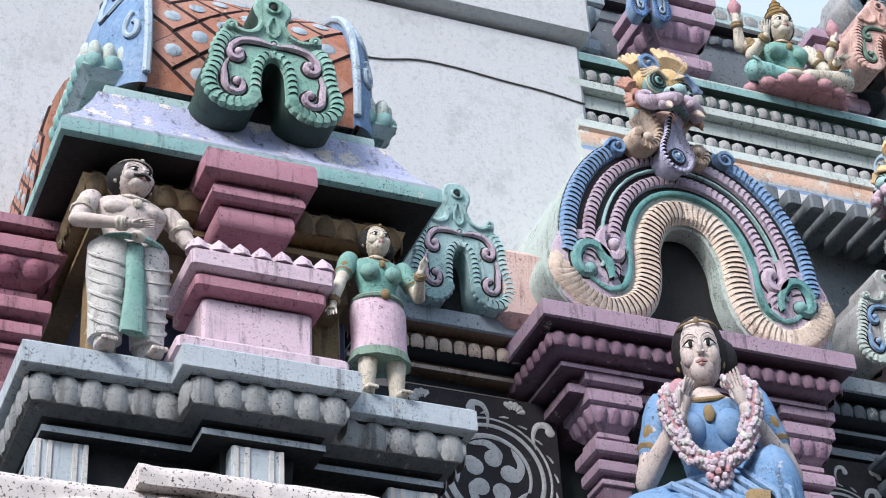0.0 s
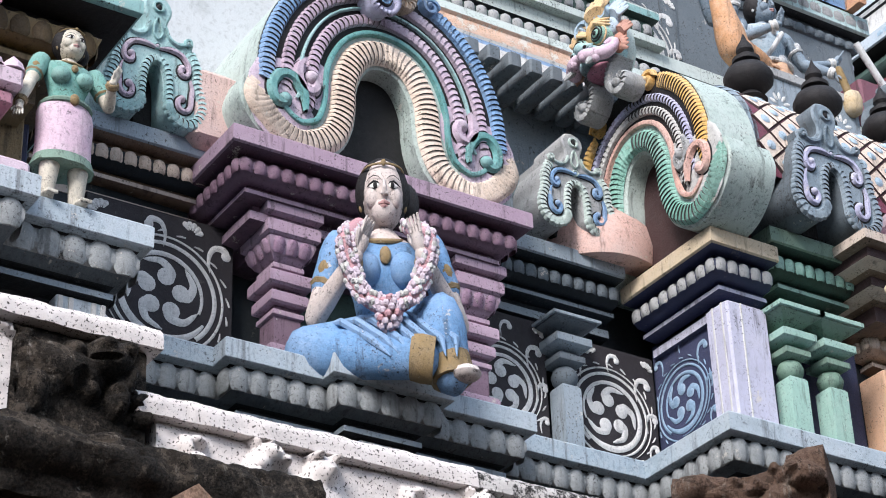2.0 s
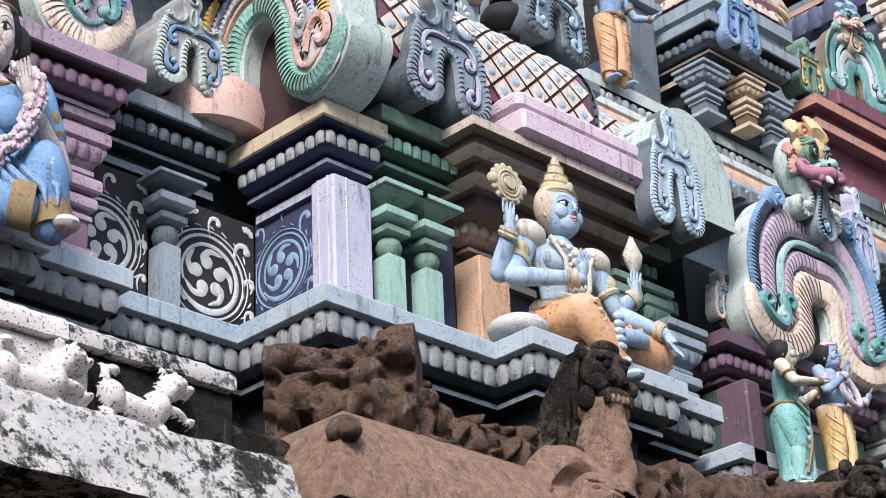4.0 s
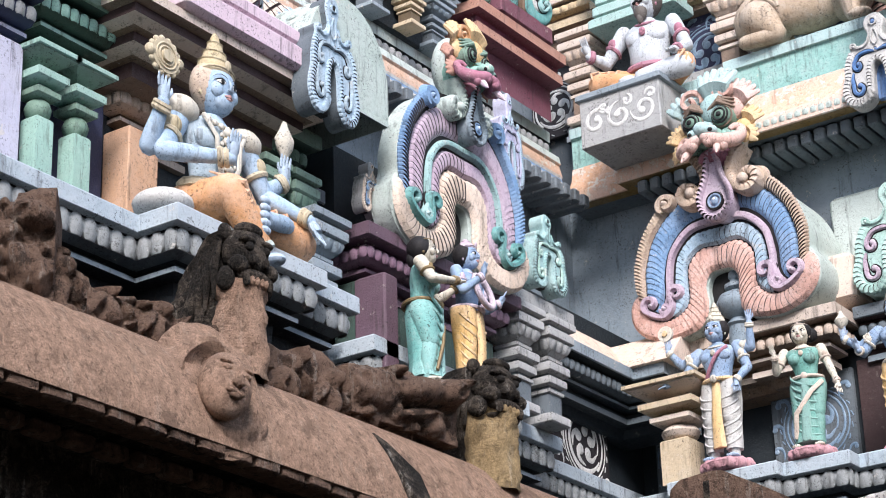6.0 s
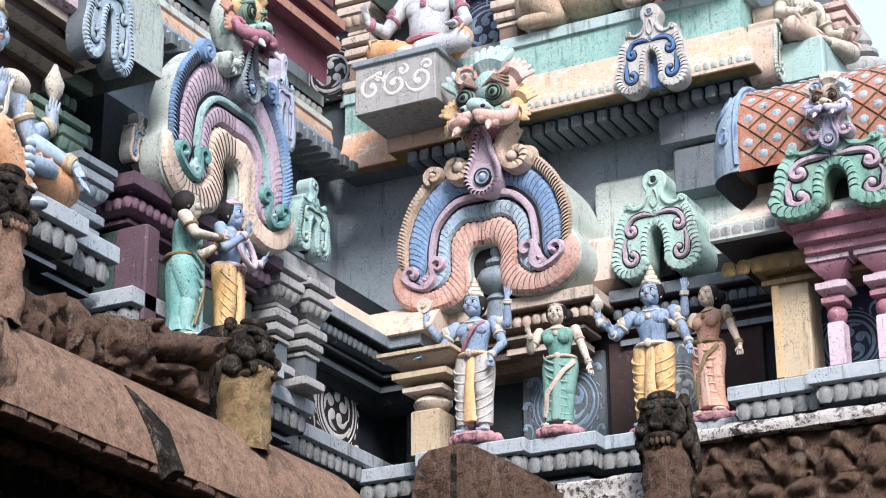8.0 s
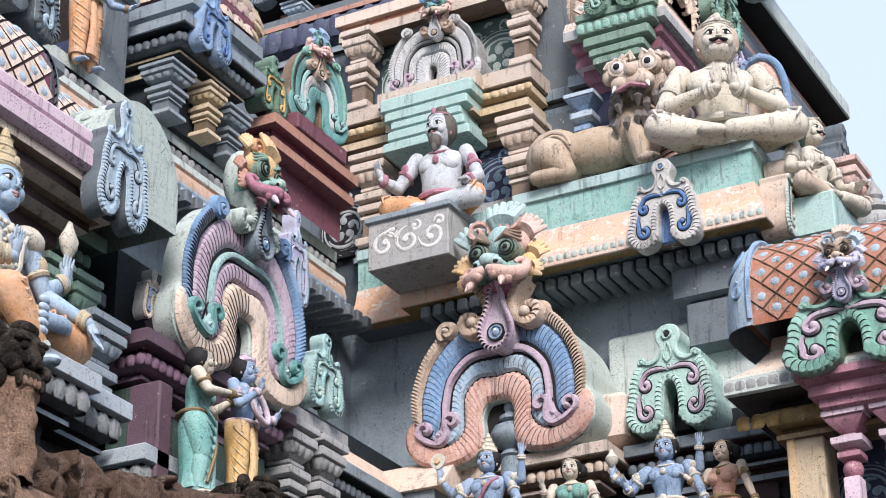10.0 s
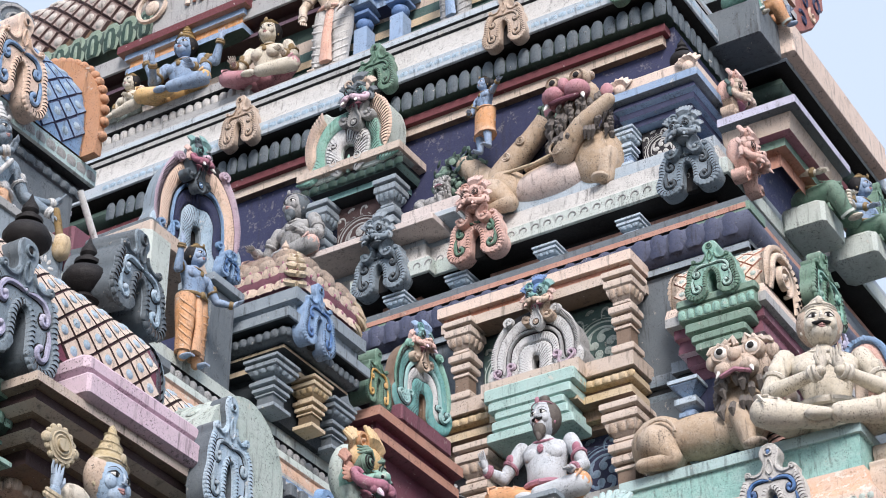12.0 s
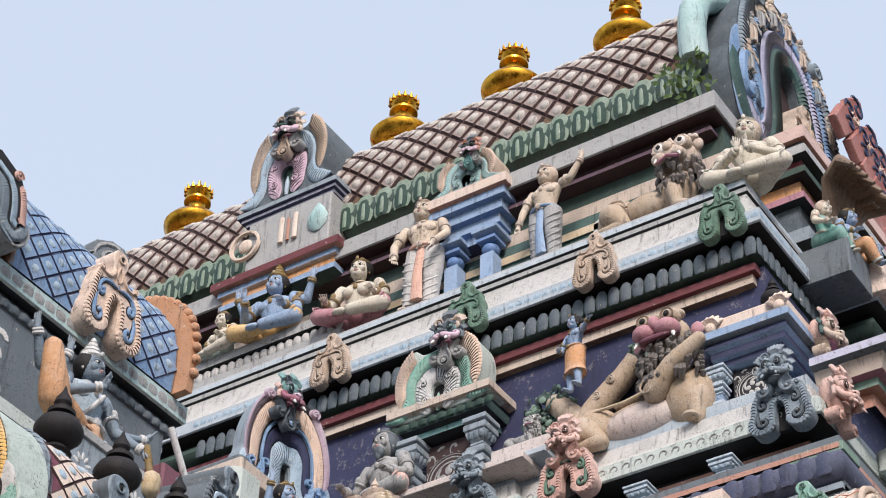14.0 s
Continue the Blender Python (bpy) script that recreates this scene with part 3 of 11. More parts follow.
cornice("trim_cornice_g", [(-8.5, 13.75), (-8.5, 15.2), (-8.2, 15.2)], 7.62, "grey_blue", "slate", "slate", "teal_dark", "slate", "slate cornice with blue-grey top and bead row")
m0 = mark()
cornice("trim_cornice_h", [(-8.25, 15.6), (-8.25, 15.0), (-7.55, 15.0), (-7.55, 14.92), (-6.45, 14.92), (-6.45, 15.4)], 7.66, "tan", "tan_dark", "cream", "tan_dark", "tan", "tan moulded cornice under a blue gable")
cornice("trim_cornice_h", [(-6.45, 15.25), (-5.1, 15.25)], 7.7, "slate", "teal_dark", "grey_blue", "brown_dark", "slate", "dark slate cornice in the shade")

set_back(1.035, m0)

# walls behind the ledges, storey by storey
S = Shape()
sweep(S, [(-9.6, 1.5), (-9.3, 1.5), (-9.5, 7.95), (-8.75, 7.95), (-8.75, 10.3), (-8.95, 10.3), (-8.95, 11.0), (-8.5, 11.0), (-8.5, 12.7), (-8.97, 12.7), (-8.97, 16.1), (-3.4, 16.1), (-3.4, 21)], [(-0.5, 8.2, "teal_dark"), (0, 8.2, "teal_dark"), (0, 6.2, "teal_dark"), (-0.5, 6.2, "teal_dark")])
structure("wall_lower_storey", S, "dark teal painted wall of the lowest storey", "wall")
S = Shape()
sweep(S, [(-10.3, 3.0), (-9.7, 5.4), (-9.7, 16.3), (-5.9, 16.3), (-5.9, 22)], [(-0.6, 9.8, "grey_blue"), (0, 9.8, "grey_blue"), (0, 7.7, "grey_blue"), (-0.6, 7.7, "grey_blue")])
structure("wall_second_storey_foot", S, "grey-blue wall in deep shade behind the gables", "wall")

# long eave slab of the second storey, with rafters under it
S = Shape()
sweep(S, [(-9.5, 5.2), (-9.5, 15.95)], [(-0.9, 0.88, "grey_green"), (-0.2, 0.88, "grey_green"), (-0.17, 0.85, "grey_green"), (-0.17, 0.74, "groove_shade"), (-0.2, 0.72, "green_dark"), (-0.16, 0.66, "green_dark"), (-0.16, 0.58, "grey_green"), (-0.08, 0.56, "grey_green"), (-0.06, 0.48, "flaky_peach"), (-0.08, 0.46, "flaky_peach"), (-0.05, 0.34, "white"), (-0.06, 0.32, "blue"), (-0.05, 0.28, "white"),
                                             (-0.02, 0.18, "flaky_peach"), (0.0, 0.12, "flaky_peach"), (0.0, 0.0, "ochre"), (-0.01, -0.02, "ochre"), (-0.14, -0.04, "slate"), (-0.7, -0.05, "slate")], 9.66)
ob = structure("trim_eave_wing", S, "weathered grey-green and peach eave with a bead row", "eave")
petals(ob, [(-9.5, 5.3), (-9.5, 15.9)], -0.16, 9.66 + 0.65, 0.1, 0.09, "grey", 0.03)
EAVE = [(-9.5, 15.93), (-8.85, 15.93), (-8.85, 15.75), (-7.75, 15.75), (-7.75, 15.6), (-5.18, 15.6), (-5.18, 19.0), (-4.5, 19.0), (-4.5, 22)]
S = Shape()
sweep(S, EAVE, [(-0.9, 0.88, "teal_light"), (-0.14, 0.88, "teal_light"), (-0.11, 0.86, "teal_light"), (-0.11, 0.76, "teal_light"), (-0.14, 0.75, "seafoam"), (-0.15, 0.45, "seafoam"), (-0.13, 0.44, "flaky_peach"), (-0.10, 0.30, "flaky_peach"), (-0.03, 0.17, "flaky_peach"), (-0.005, 0.14, "flaky_peach"),
                (0.0, 0.13, "flaky_peach"), (0.0, 0.01, "flaky_peach"), (-0.01, 0.0, "gold"), (-0.10, -0.005, "gold"), (-0.12, -0.01, "slate"), (-0.7, -0.02, "slate")], 9.66)
eave = structure("trim_eave_second_storey", S, "flaking peach and sea-green eave slab, gilded lower edge", "eave")
S = Shape()
box(S, -0.05, 0.05, -0.45, 0.0, -0.14, 0.0, "slate", 0.02)
rafter = S.mesh("rafter")
for k in range(26):
    part("rafter", rafter, eave, "", pose(-8.6 + 0.128 * k, 16.22, 9.645))
for k in range(60):
    part("rafter", rafter, eave, "", pose(-9.62, 6.0 + 0.165 * k, 9.645, 0, 0, 90))
for k in range(38):
    S_x = -8.05 + 0.076 * k
    if S_x < -5.2:
        part("disc", petal_mesh("grey_green", 0.06, 0.06, 0.008), eave, "", pose(S_x, 15.597, 9.735))

# upper body: second storey wall, with its own ledges
S = Shape()
sweep(S, [(-14.5, 16.5), (-6.45, 16.5), (-6.45, 22.5)], [(-0.8, 13.8, "slate"), (0, 13.8, "slate"), (0, 9.6, "slate"), (-0.8, 9.6, "slate")])
structure("wall_second_storey", S, "slate-blue wall of the second storey", "wall")
BAND = [(-0.5, 0.0, "tan"), (0.0, 0.0, "tan"), (0.0, -0.16, "tan"), (-0.05, -0.17, "ochre_dark"), (-0.03, -0.2, "ochre"), (-0.03, -0.27, "ochre"), (-0.1, -0.29, "tan_dark"), (-0.1, -0.33, "ochre"), (-0.06, -0.34, "ochre"), (-0.06, -0.42, "tan_dark"), (-0.18, -0.44, "tan_dark"), (-0.18, -0.55, "ochre"), (-0.25, -0.56, "tan_dark"), (-0.25, -0.62, "tan_dark"), (-0.5, -0.63, "tan_dark")]
S = Shape()
sweep(S, [(-9.95, 16.6), (-9.95, 16.05), (-9.2, 16.05), (-9.2, 15.9), (-8.1, 15.9), (-8.1, 16.05), (-7.58, 16.05), (-7.58, 16.6)], BAND, 12.12)
ob = structure("trim_band_second_storey", S, "tan and ochre moulded band with a bead row", "band")
petals(ob, [(-9.95, 16.05), (-9.2, 16.05), (-9.2, 15.9), (-8.1, 15.9), (-8.1, 16.05), (-7.58, 16.05)], -0.03, 12.12 - 0.235, 0.1, 0.07, "ochre", 0.02)
S = Shape()
sweep(S, [(-10.2, 16.45), (-7.3, 16.45), (-7.3, 16.3), (-6.35, 16.3), (-6.35, 22)], [(-0.3, 0.0, "slate"), (0, 0, "grey_blue"), (0, -0.12, "slate"), (-0.05, -0.13, "groove_shade"), (-0.03, -0.2, "grey_blue"), (-0.05, -0.26, "groove_shade"), (-0.1, -0.28, "slate"), (-0.1, -0.4, "groove_shade"), (-0.3, -0.42, "groove_shade")], 12.0)
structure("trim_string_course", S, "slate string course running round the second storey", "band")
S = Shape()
sweep(S, [(-9.7, 16.3), (-8.7, 16.3), (-6.4, 16.3), (-6.4, 22)], [(-0.3, 0, "grey"), (0, 0, "grey"), (0, -0.1, "grey"), (-0.06, -0.11, "groove_shade"), (-0.04, -0.16, "grey"), (-0.06, -0.22, "groove_shade"), (-0.02, -0.24, "ledge"), (-0.02, -0.3, "slate"), (-0.3, -0.31, "slate")], 10.85)
ob = structure("trim_foot_course", S, "grey foot moulding with round beads", "band")
petals(ob, [(-9.7, 16.3), (-6.4, 16.3)], -0.05, 10.85 - 0.17, 0.085, 0.07, "grey", 0.025)

S = Shape()
sweep(S, [(-10.3, 4.6), (-10.3, 10.95), (-12.5, 10.95)], [(-0.6, 11.9, "slate"), (0, 11.9, "slate"), (0, 9.6, "slate"), (-0.6, 9.6, "slate")])
sweep(S, [(-10.35, 10.9), (-10.35, 16.6)], [(-0.6, 11.0, "slate"), (0, 11.0, "slate"), (0, 9.6, "slate"), (-0.6, 9.6, "slate")])
structure("wall_wing_second_storey", S, "slate-blue wall of the wing above the eave", "wall")
S = Shape()
sweep(S, [(-10.2, 4.6), (-10.2, 11.1), (-12.5, 11.1)], [(-1.2, 0.0, "grey"), (-0.01, 0.0, "grey_green"), (0.0, -0.01, "teal_light"), (0.0, -0.17, "grey_green"), (-0.02, -0.19, "groove_shade"), (-0.1, -0.2, "groove_shade"), (-0.08, -0.25, "slate"), (-0.08, -0.33, "slate"), (-0.14, -0.36, "navy"), (-0.14, -0.44, "lilac"), (-0.12, -0.45, "lilac"), (-0.12, -0.5, "navy"), (-0.3, -0.55, "navy")], 12.18)
ob = structure("trim_wing_upper_ledge", S, "grey-green ledge with a bead band over blue mouldings", "ledge")
petals(ob, [(-10.2, 6.0), (-10.2, 11.1)], -0.08, 11.89, 0.11, 0.08, "slate", 0.025)
petals(ob, [(-10.2, 6.0), (-10.2, 11.1)], 0.0, 12.09, 0.13, 0.09, "grey", 0.008)

# dark blue cushion roll under the frieze, tied by pale posts
S = Shape()
ROLL = [(-12.5, 16.5), (-6.5, 16.5), (-6.5, 22)]
sweep(S, ROLL, [(-0.2, 0.06, "rust"), (0.06, 0.06, "rust"), (0.06, 0.0, "black"), (0.0, -0.01, "roll_blue"), (0.08, -0.05, "roll_blue"), (0.13, -0.13, "roll_blue"), (0.14, -0.22, "roll_blue"), (0.1, -0.31, "roll_blue"), (0.02, -0.37, "groove_shade"), (0.05, -0.4, "grey_blue"), (0.05, -0.47, "groove_shade"), (-0.2, -0.5, "groove_shade")], 13.62)
ob = structure("trim_cushion_roll", S, "dark blue cushion roll painted with hanging petals", "moulding")
petals(ob, ROLL[:2], 0.12, 13.43, 0.2, 0.26, "roll_blue", 0.03)

# third ledge: frieze slab over a dark blue roll
RING2 = [(-13.4, 16.9), (-11.35, 16.9), (-11.35, 16.7), (-10.3, 16.7), (-10.3, 16.82), (-9.95, 16.82), (-9.95, 16.7), (-6.69, 16.7), (-6.69, 19.0), (-6.3, 19.0), (-6.3, 22.5)]
S = Shape()
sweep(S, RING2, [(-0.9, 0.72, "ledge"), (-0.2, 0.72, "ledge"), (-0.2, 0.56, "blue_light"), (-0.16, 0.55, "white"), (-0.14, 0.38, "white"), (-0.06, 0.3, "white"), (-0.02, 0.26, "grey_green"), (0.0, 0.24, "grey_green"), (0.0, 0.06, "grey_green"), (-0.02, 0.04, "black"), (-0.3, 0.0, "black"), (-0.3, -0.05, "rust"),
                 (-0.27, -0.06, "rust"), (-0.27, -0.12, "groove_shade"), (-0.3, -0.13, "navy"), (-0.24, -0.18, "grey_blue"), (-0.2, -0.26, "slate"), (-0.22, -0.36, "slate"), (-0.3, -0.43, "navy"), (-0.42, -0.46, "navy"), (-0.42, -0.8, "slate"), (-0.9, -0.82, "slate")], 14.25)
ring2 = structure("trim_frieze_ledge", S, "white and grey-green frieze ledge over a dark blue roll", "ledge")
S = Shape()
for k in range(30):
    cx = -11.2 + k * 0.15
    ribbon(S, curl((cx, 0.15), 0.06, 0.02, 200, -60, 10), 0.022, 0.012, 0, 0.006, "grey")
part("leaf_scroll", S, ring2, "pale leaf scroll along the frieze edge", pose(0, 16.697, 14.25))
S = Shape()
sweep(S, [(-15.5, 17.35), (-7.45, 17.35), (-7.45, 22.5)], [(-0.8, 17.0, "navy"), (0, 17.0, "navy_flaked"), (0, 14.6, "navy_flaked"), (-0.8, 14.6, "navy")])
structure("wall_third_storey", S, "flaking midnight blue wall of the third storey", "wall")

# fourth ledge: red and green roll cornice with an oval band
RING3 = [(-16.4, 17.0), (-7.30, 17.0), (-7.30, 19.0), (-6.75, 19.0), (-6.75, 22.5)]
S = Shape()
sweep(S, RING3, [(-1.2, 1.05, "grey"), (-0.3, 1.05, "grey"), (-0.27, 1.0, "ledge"), (-0.27, 0.92, "groove_shade"), (-0.30, 0.9, "grey"), (-0.22, 0.82, "grey"), (-0.22, 0.76, "groove_shade"), (-0.25, 0.74, "white"), (-0.2, 0.5, "white"), (-0.1, 0.34, "white"), (-0.04, 0.26, "white"), (0, 0.24, "ledge"), (0, 0.06, "ledge"), (-0.02, 0.04, "black"), (-0.22, 0.0, "black"), (-0.22, -0.03, "teal_dark"), (-0.15, -0.08, "green_dark"),
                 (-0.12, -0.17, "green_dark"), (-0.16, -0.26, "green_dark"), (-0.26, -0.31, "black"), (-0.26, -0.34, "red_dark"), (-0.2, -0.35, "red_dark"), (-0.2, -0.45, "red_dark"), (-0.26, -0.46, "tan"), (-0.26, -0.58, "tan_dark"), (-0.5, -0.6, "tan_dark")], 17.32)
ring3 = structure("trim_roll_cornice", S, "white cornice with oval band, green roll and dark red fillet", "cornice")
petals(ring3, [(-15.5, 17.0), (-7.30, 17.0), (-7.30, 19.0)], -0.12, 17.15, 0.16, 0.26, "slate", 0.03, joined=True)
petals(ring3, [(-15.5, 17.0), (-7.30, 17.0), (-7.30, 19.0)], 0.0, 17.47, 0.12, 0.07, "blue_light", 0.008, joined=True)
S = Shape()
sweep(S, [(-16.5, 17.95), (-8.1, 17.95), (-8.1, 22)], [(-0.8, 20.3, "green_dark"), (0, 20.3, "green_dark"), (0, 19.55, "tan"), (0, 19.35, "sea_dark"), (0, 19.2, "ochre"), (0.03, 19.15, "ochre"), (0.03, 19.05, "sea_dark"), (0, 19.04, "sea_dark"), (0, 18.2, "sea_dark"), (-0.8, 18.2, "sea_dark")])
structure("wall_top_storey", S, "dark green wall of the top storey with tan bands", "wall")
S = Shape()
sweep(S, [(-16.5, 17.6), (-8.02, 17.6), (-8.02, 22)], [(-1.0, 0.42, "tan"), (-0.1, 0.36, "tan"), (-0.02, 0.3, "grey"), (0, 0.28, "grey"), (0, 0.02, "grey"), (-0.02, 0.0, "brown_dark"), (-0.2, -0.02, "brown_dark"), (-0.22, -0.1, "mauve_dark"), (-0.15, -0.14, "mauve_dark"), (-0.15, -0.2, "brown_dark"), (-0.4, -0.24, "brown_dark")], 20.0)
structure("trim_roof_eave", S, "worn grey eave below the barrel roof", "eave")

# great barrel roof with diamond tiles and a green lotus roll at its foot
def barrel(half, high, lobes=1.15, n=20):
    """Half a horseshoe section, from the front foot over the top to the back foot: (y, z)."""
    out = []
    for k in range(n + 1):
        a = math.pi * k / n
        bulge = 1 + 0.07 * math.sin(2 * abs(a - math.pi / 2)) * lobes
        out.append((-half * math.cos(a) * bulge, high * math.sin(a) ** 0.85))
    return out


def tiles(S, prof, x0, x1, size, m0, m1, m2, sag=0.0, raised=0.02, inset=0.86, boss=0.34):
    """Diamond tiles with a boss each over a section that runs along x."""
    P = np.array(prof)
    seg = np.linalg.norm(np.diff(P, axis=0), axis=1)
    s = np.concatenate([[0], np.cumsum(seg)])
    nor = np.stack([-np.gradient(P[:, 1]), np.gradient(P[:, 0])], 1)
    nor /= np.linalg.norm(nor, axis=1)[:, None] + 1e-9

    def at(x, v, h):
        v = min(max(v, 0), s[-1])
        y, z = np.interp(v, s, P[:, 0]), np.interp(v, s, P[:, 1])
        a, b = np.interp(v, s, nor[:, 0]), np.interp(v, s, nor[:, 1])
        k = (x - (x0 + x1) / 2) / max(1e-6, (x1 - x0) / 2)
        return (x, y + a * h, z + b * h + sag * k * k)

    rows, cols = int(s[-1] / size * 2), int((x1 - x0) / size)
    w = (x1 - x0) / cols
    for r in range(1, rows):
        for c in range(cols + (r % 2)):
            x, v, d, e = x0 + (c + (0.0 if r % 2 else 0.5)) * w, r * size / 2, w / 2, size / 2
            if x - d < x0 - 1e-6 or x + d > x1 + 1e-6:
                continue
            out = [at(x - d, v, 0), at(x, v - e, 0), at(x + d, v, 0), at(x, v + e, 0)]
            inn = [at(x - d * inset, v, raised), at(x, v - e * inset, raised), at(x + d * inset, v, raised), at(x, v + e * inset, raised)]
            S.add(out + inn, [[0, 1, 5, 4], [1, 2, 6, 5], [2, 3, 7, 6], [3, 0, 4, 7]], m1, False)
            S.add(inn, [[0, 1, 2, 3]], m0, False)
            g = [at(x + d * boss * math.cos(t), v + e * boss * math.sin(t), raised * 1.05) for t in np.linspace(0, 2 * math.pi, 8, endpoint=False)]
            f = [at(x + d * boss * 0.6 * math.cos(t), v + e * boss * 0.6 * math.sin(t), raised * 1.6) for t in np.linspace(0, 2 * math.pi, 8, endpoint=False)]
            S.add(g + f, [[i, (i + 1) % 8, 8 + (i + 1) % 8, 8 + i] for i in range(8)], m2, True)
            S.add(f, [list(range(8))], m2, True)


def shell(S, prof, x0, x1, mat, n=12, sag=0.0, drop=0.0):
    verts = []
    for k in range(n + 1):
        x = x0 + (x1 - x0) * k / n
        t = 2 * k / n - 1
        verts += [(x, y, z + sag * t * t - drop) for y, z in prof]
    c = len(prof)
    S.add(verts, [[a * c + i, a * c + i + 1, (a + 1) * c + i + 1, (a + 1) * c + i] for a in range(n) for i in range(c - 1)], mat)
    for k in (0, n):
        S.add([verts[k * c + i] for i in range(c)], [list(range(c))], mat, False)


roof = thing("barrel_roof", pose(0, 19.62, 21.15), "long barrel roof with worn brown diamond tiles, tower top", "roof")
S = Shape()
main = barrel(1.72, 1.92)
shell(S, main, -21.0, -8.45, "tan_dark")
part("shell", S, roof)
S = Shape()
tube(S, [(-8.36, y * 1.05, z * 1.05) for y, z in main], 0.2, "teal_light", 10)
part("end_rim", S, roof, "pale teal rolled rim at the roof's end")
S = Shape()
tiles(S, main[:14], -19.0, -8.5, 0.38, "roof_tile", "roof_joint", "roof_boss", raised=0.04, inset=0.76, boss=0.42)
tagged(part("tiles", S, roof, "diamond tiles with pale flower bosses"), kind="stuff")
S = Shape()
sweep(S, [(-21, -1.62), (-8.4, -1.62)], [(-0.4, 0.1, "green"), (0.05, 0.05, "sage"), (0.16, -0.12, "green_dark"), (0.19, -0.3, "green_dark"), (0.14, -0.48, "green_dark"), (0.02, -0.6, "green_dark"), (-0.2, -0.75, "tan")], 0.1)
roll = part("lotus_roll", S, roof, "faded green lotus roll")
for k in range(33):
    part("petal", petal_mesh("sage", 0.31, 0.5, 0.03), roll, "", pose(-18.6 + 0.315 * k, -1.79, -0.2))
    part("petal_hollow", petal_mesh("green_dark", 0.22, 0.4, 0.016), roll, "", pose(-18.6 + 0.315 * k, -1.808, -0.24))
    part("petal_rib", petal_mesh("sage", 0.07, 0.3, 0.014), roll, "", pose(-18.6 + 0.315 * k, -1.82, -0.26))

# whitewashed hall wall that closes the wing
S = Shape()
box(S, -12.0, -9.6, -3.0, 5.3, 0.0, 10.9, "whitewash", 0.05)
box(S, -12.0, -9.52, -3.2, 5.36, 10.9, 11.6, "whitewash", 0.04)
structure("wall_whitewashed", S, "whitewashed plaster wall with a hairline crack", "wall")
# thin dark tube, added to draw the hairline crack in the plaster
S = Shape()
tube(S, [Vector(p) for p in spline([(-9.595, 3.7, 10.36), (-9.595, 3.87, 10.375), (-9.595, 4.1, 10.43), (-9.595, 4.36, 10.435), (-9.595, 4.7, 10.41), (-9.595, 5.0, 10.395), (-9.595, 5.28, 10.36)], 0.05)], 0.006, "stroke", 5)
solid("cable", S, Matrix(), "thin dark line drawn for the crack in the whitewashed wall", "cable")

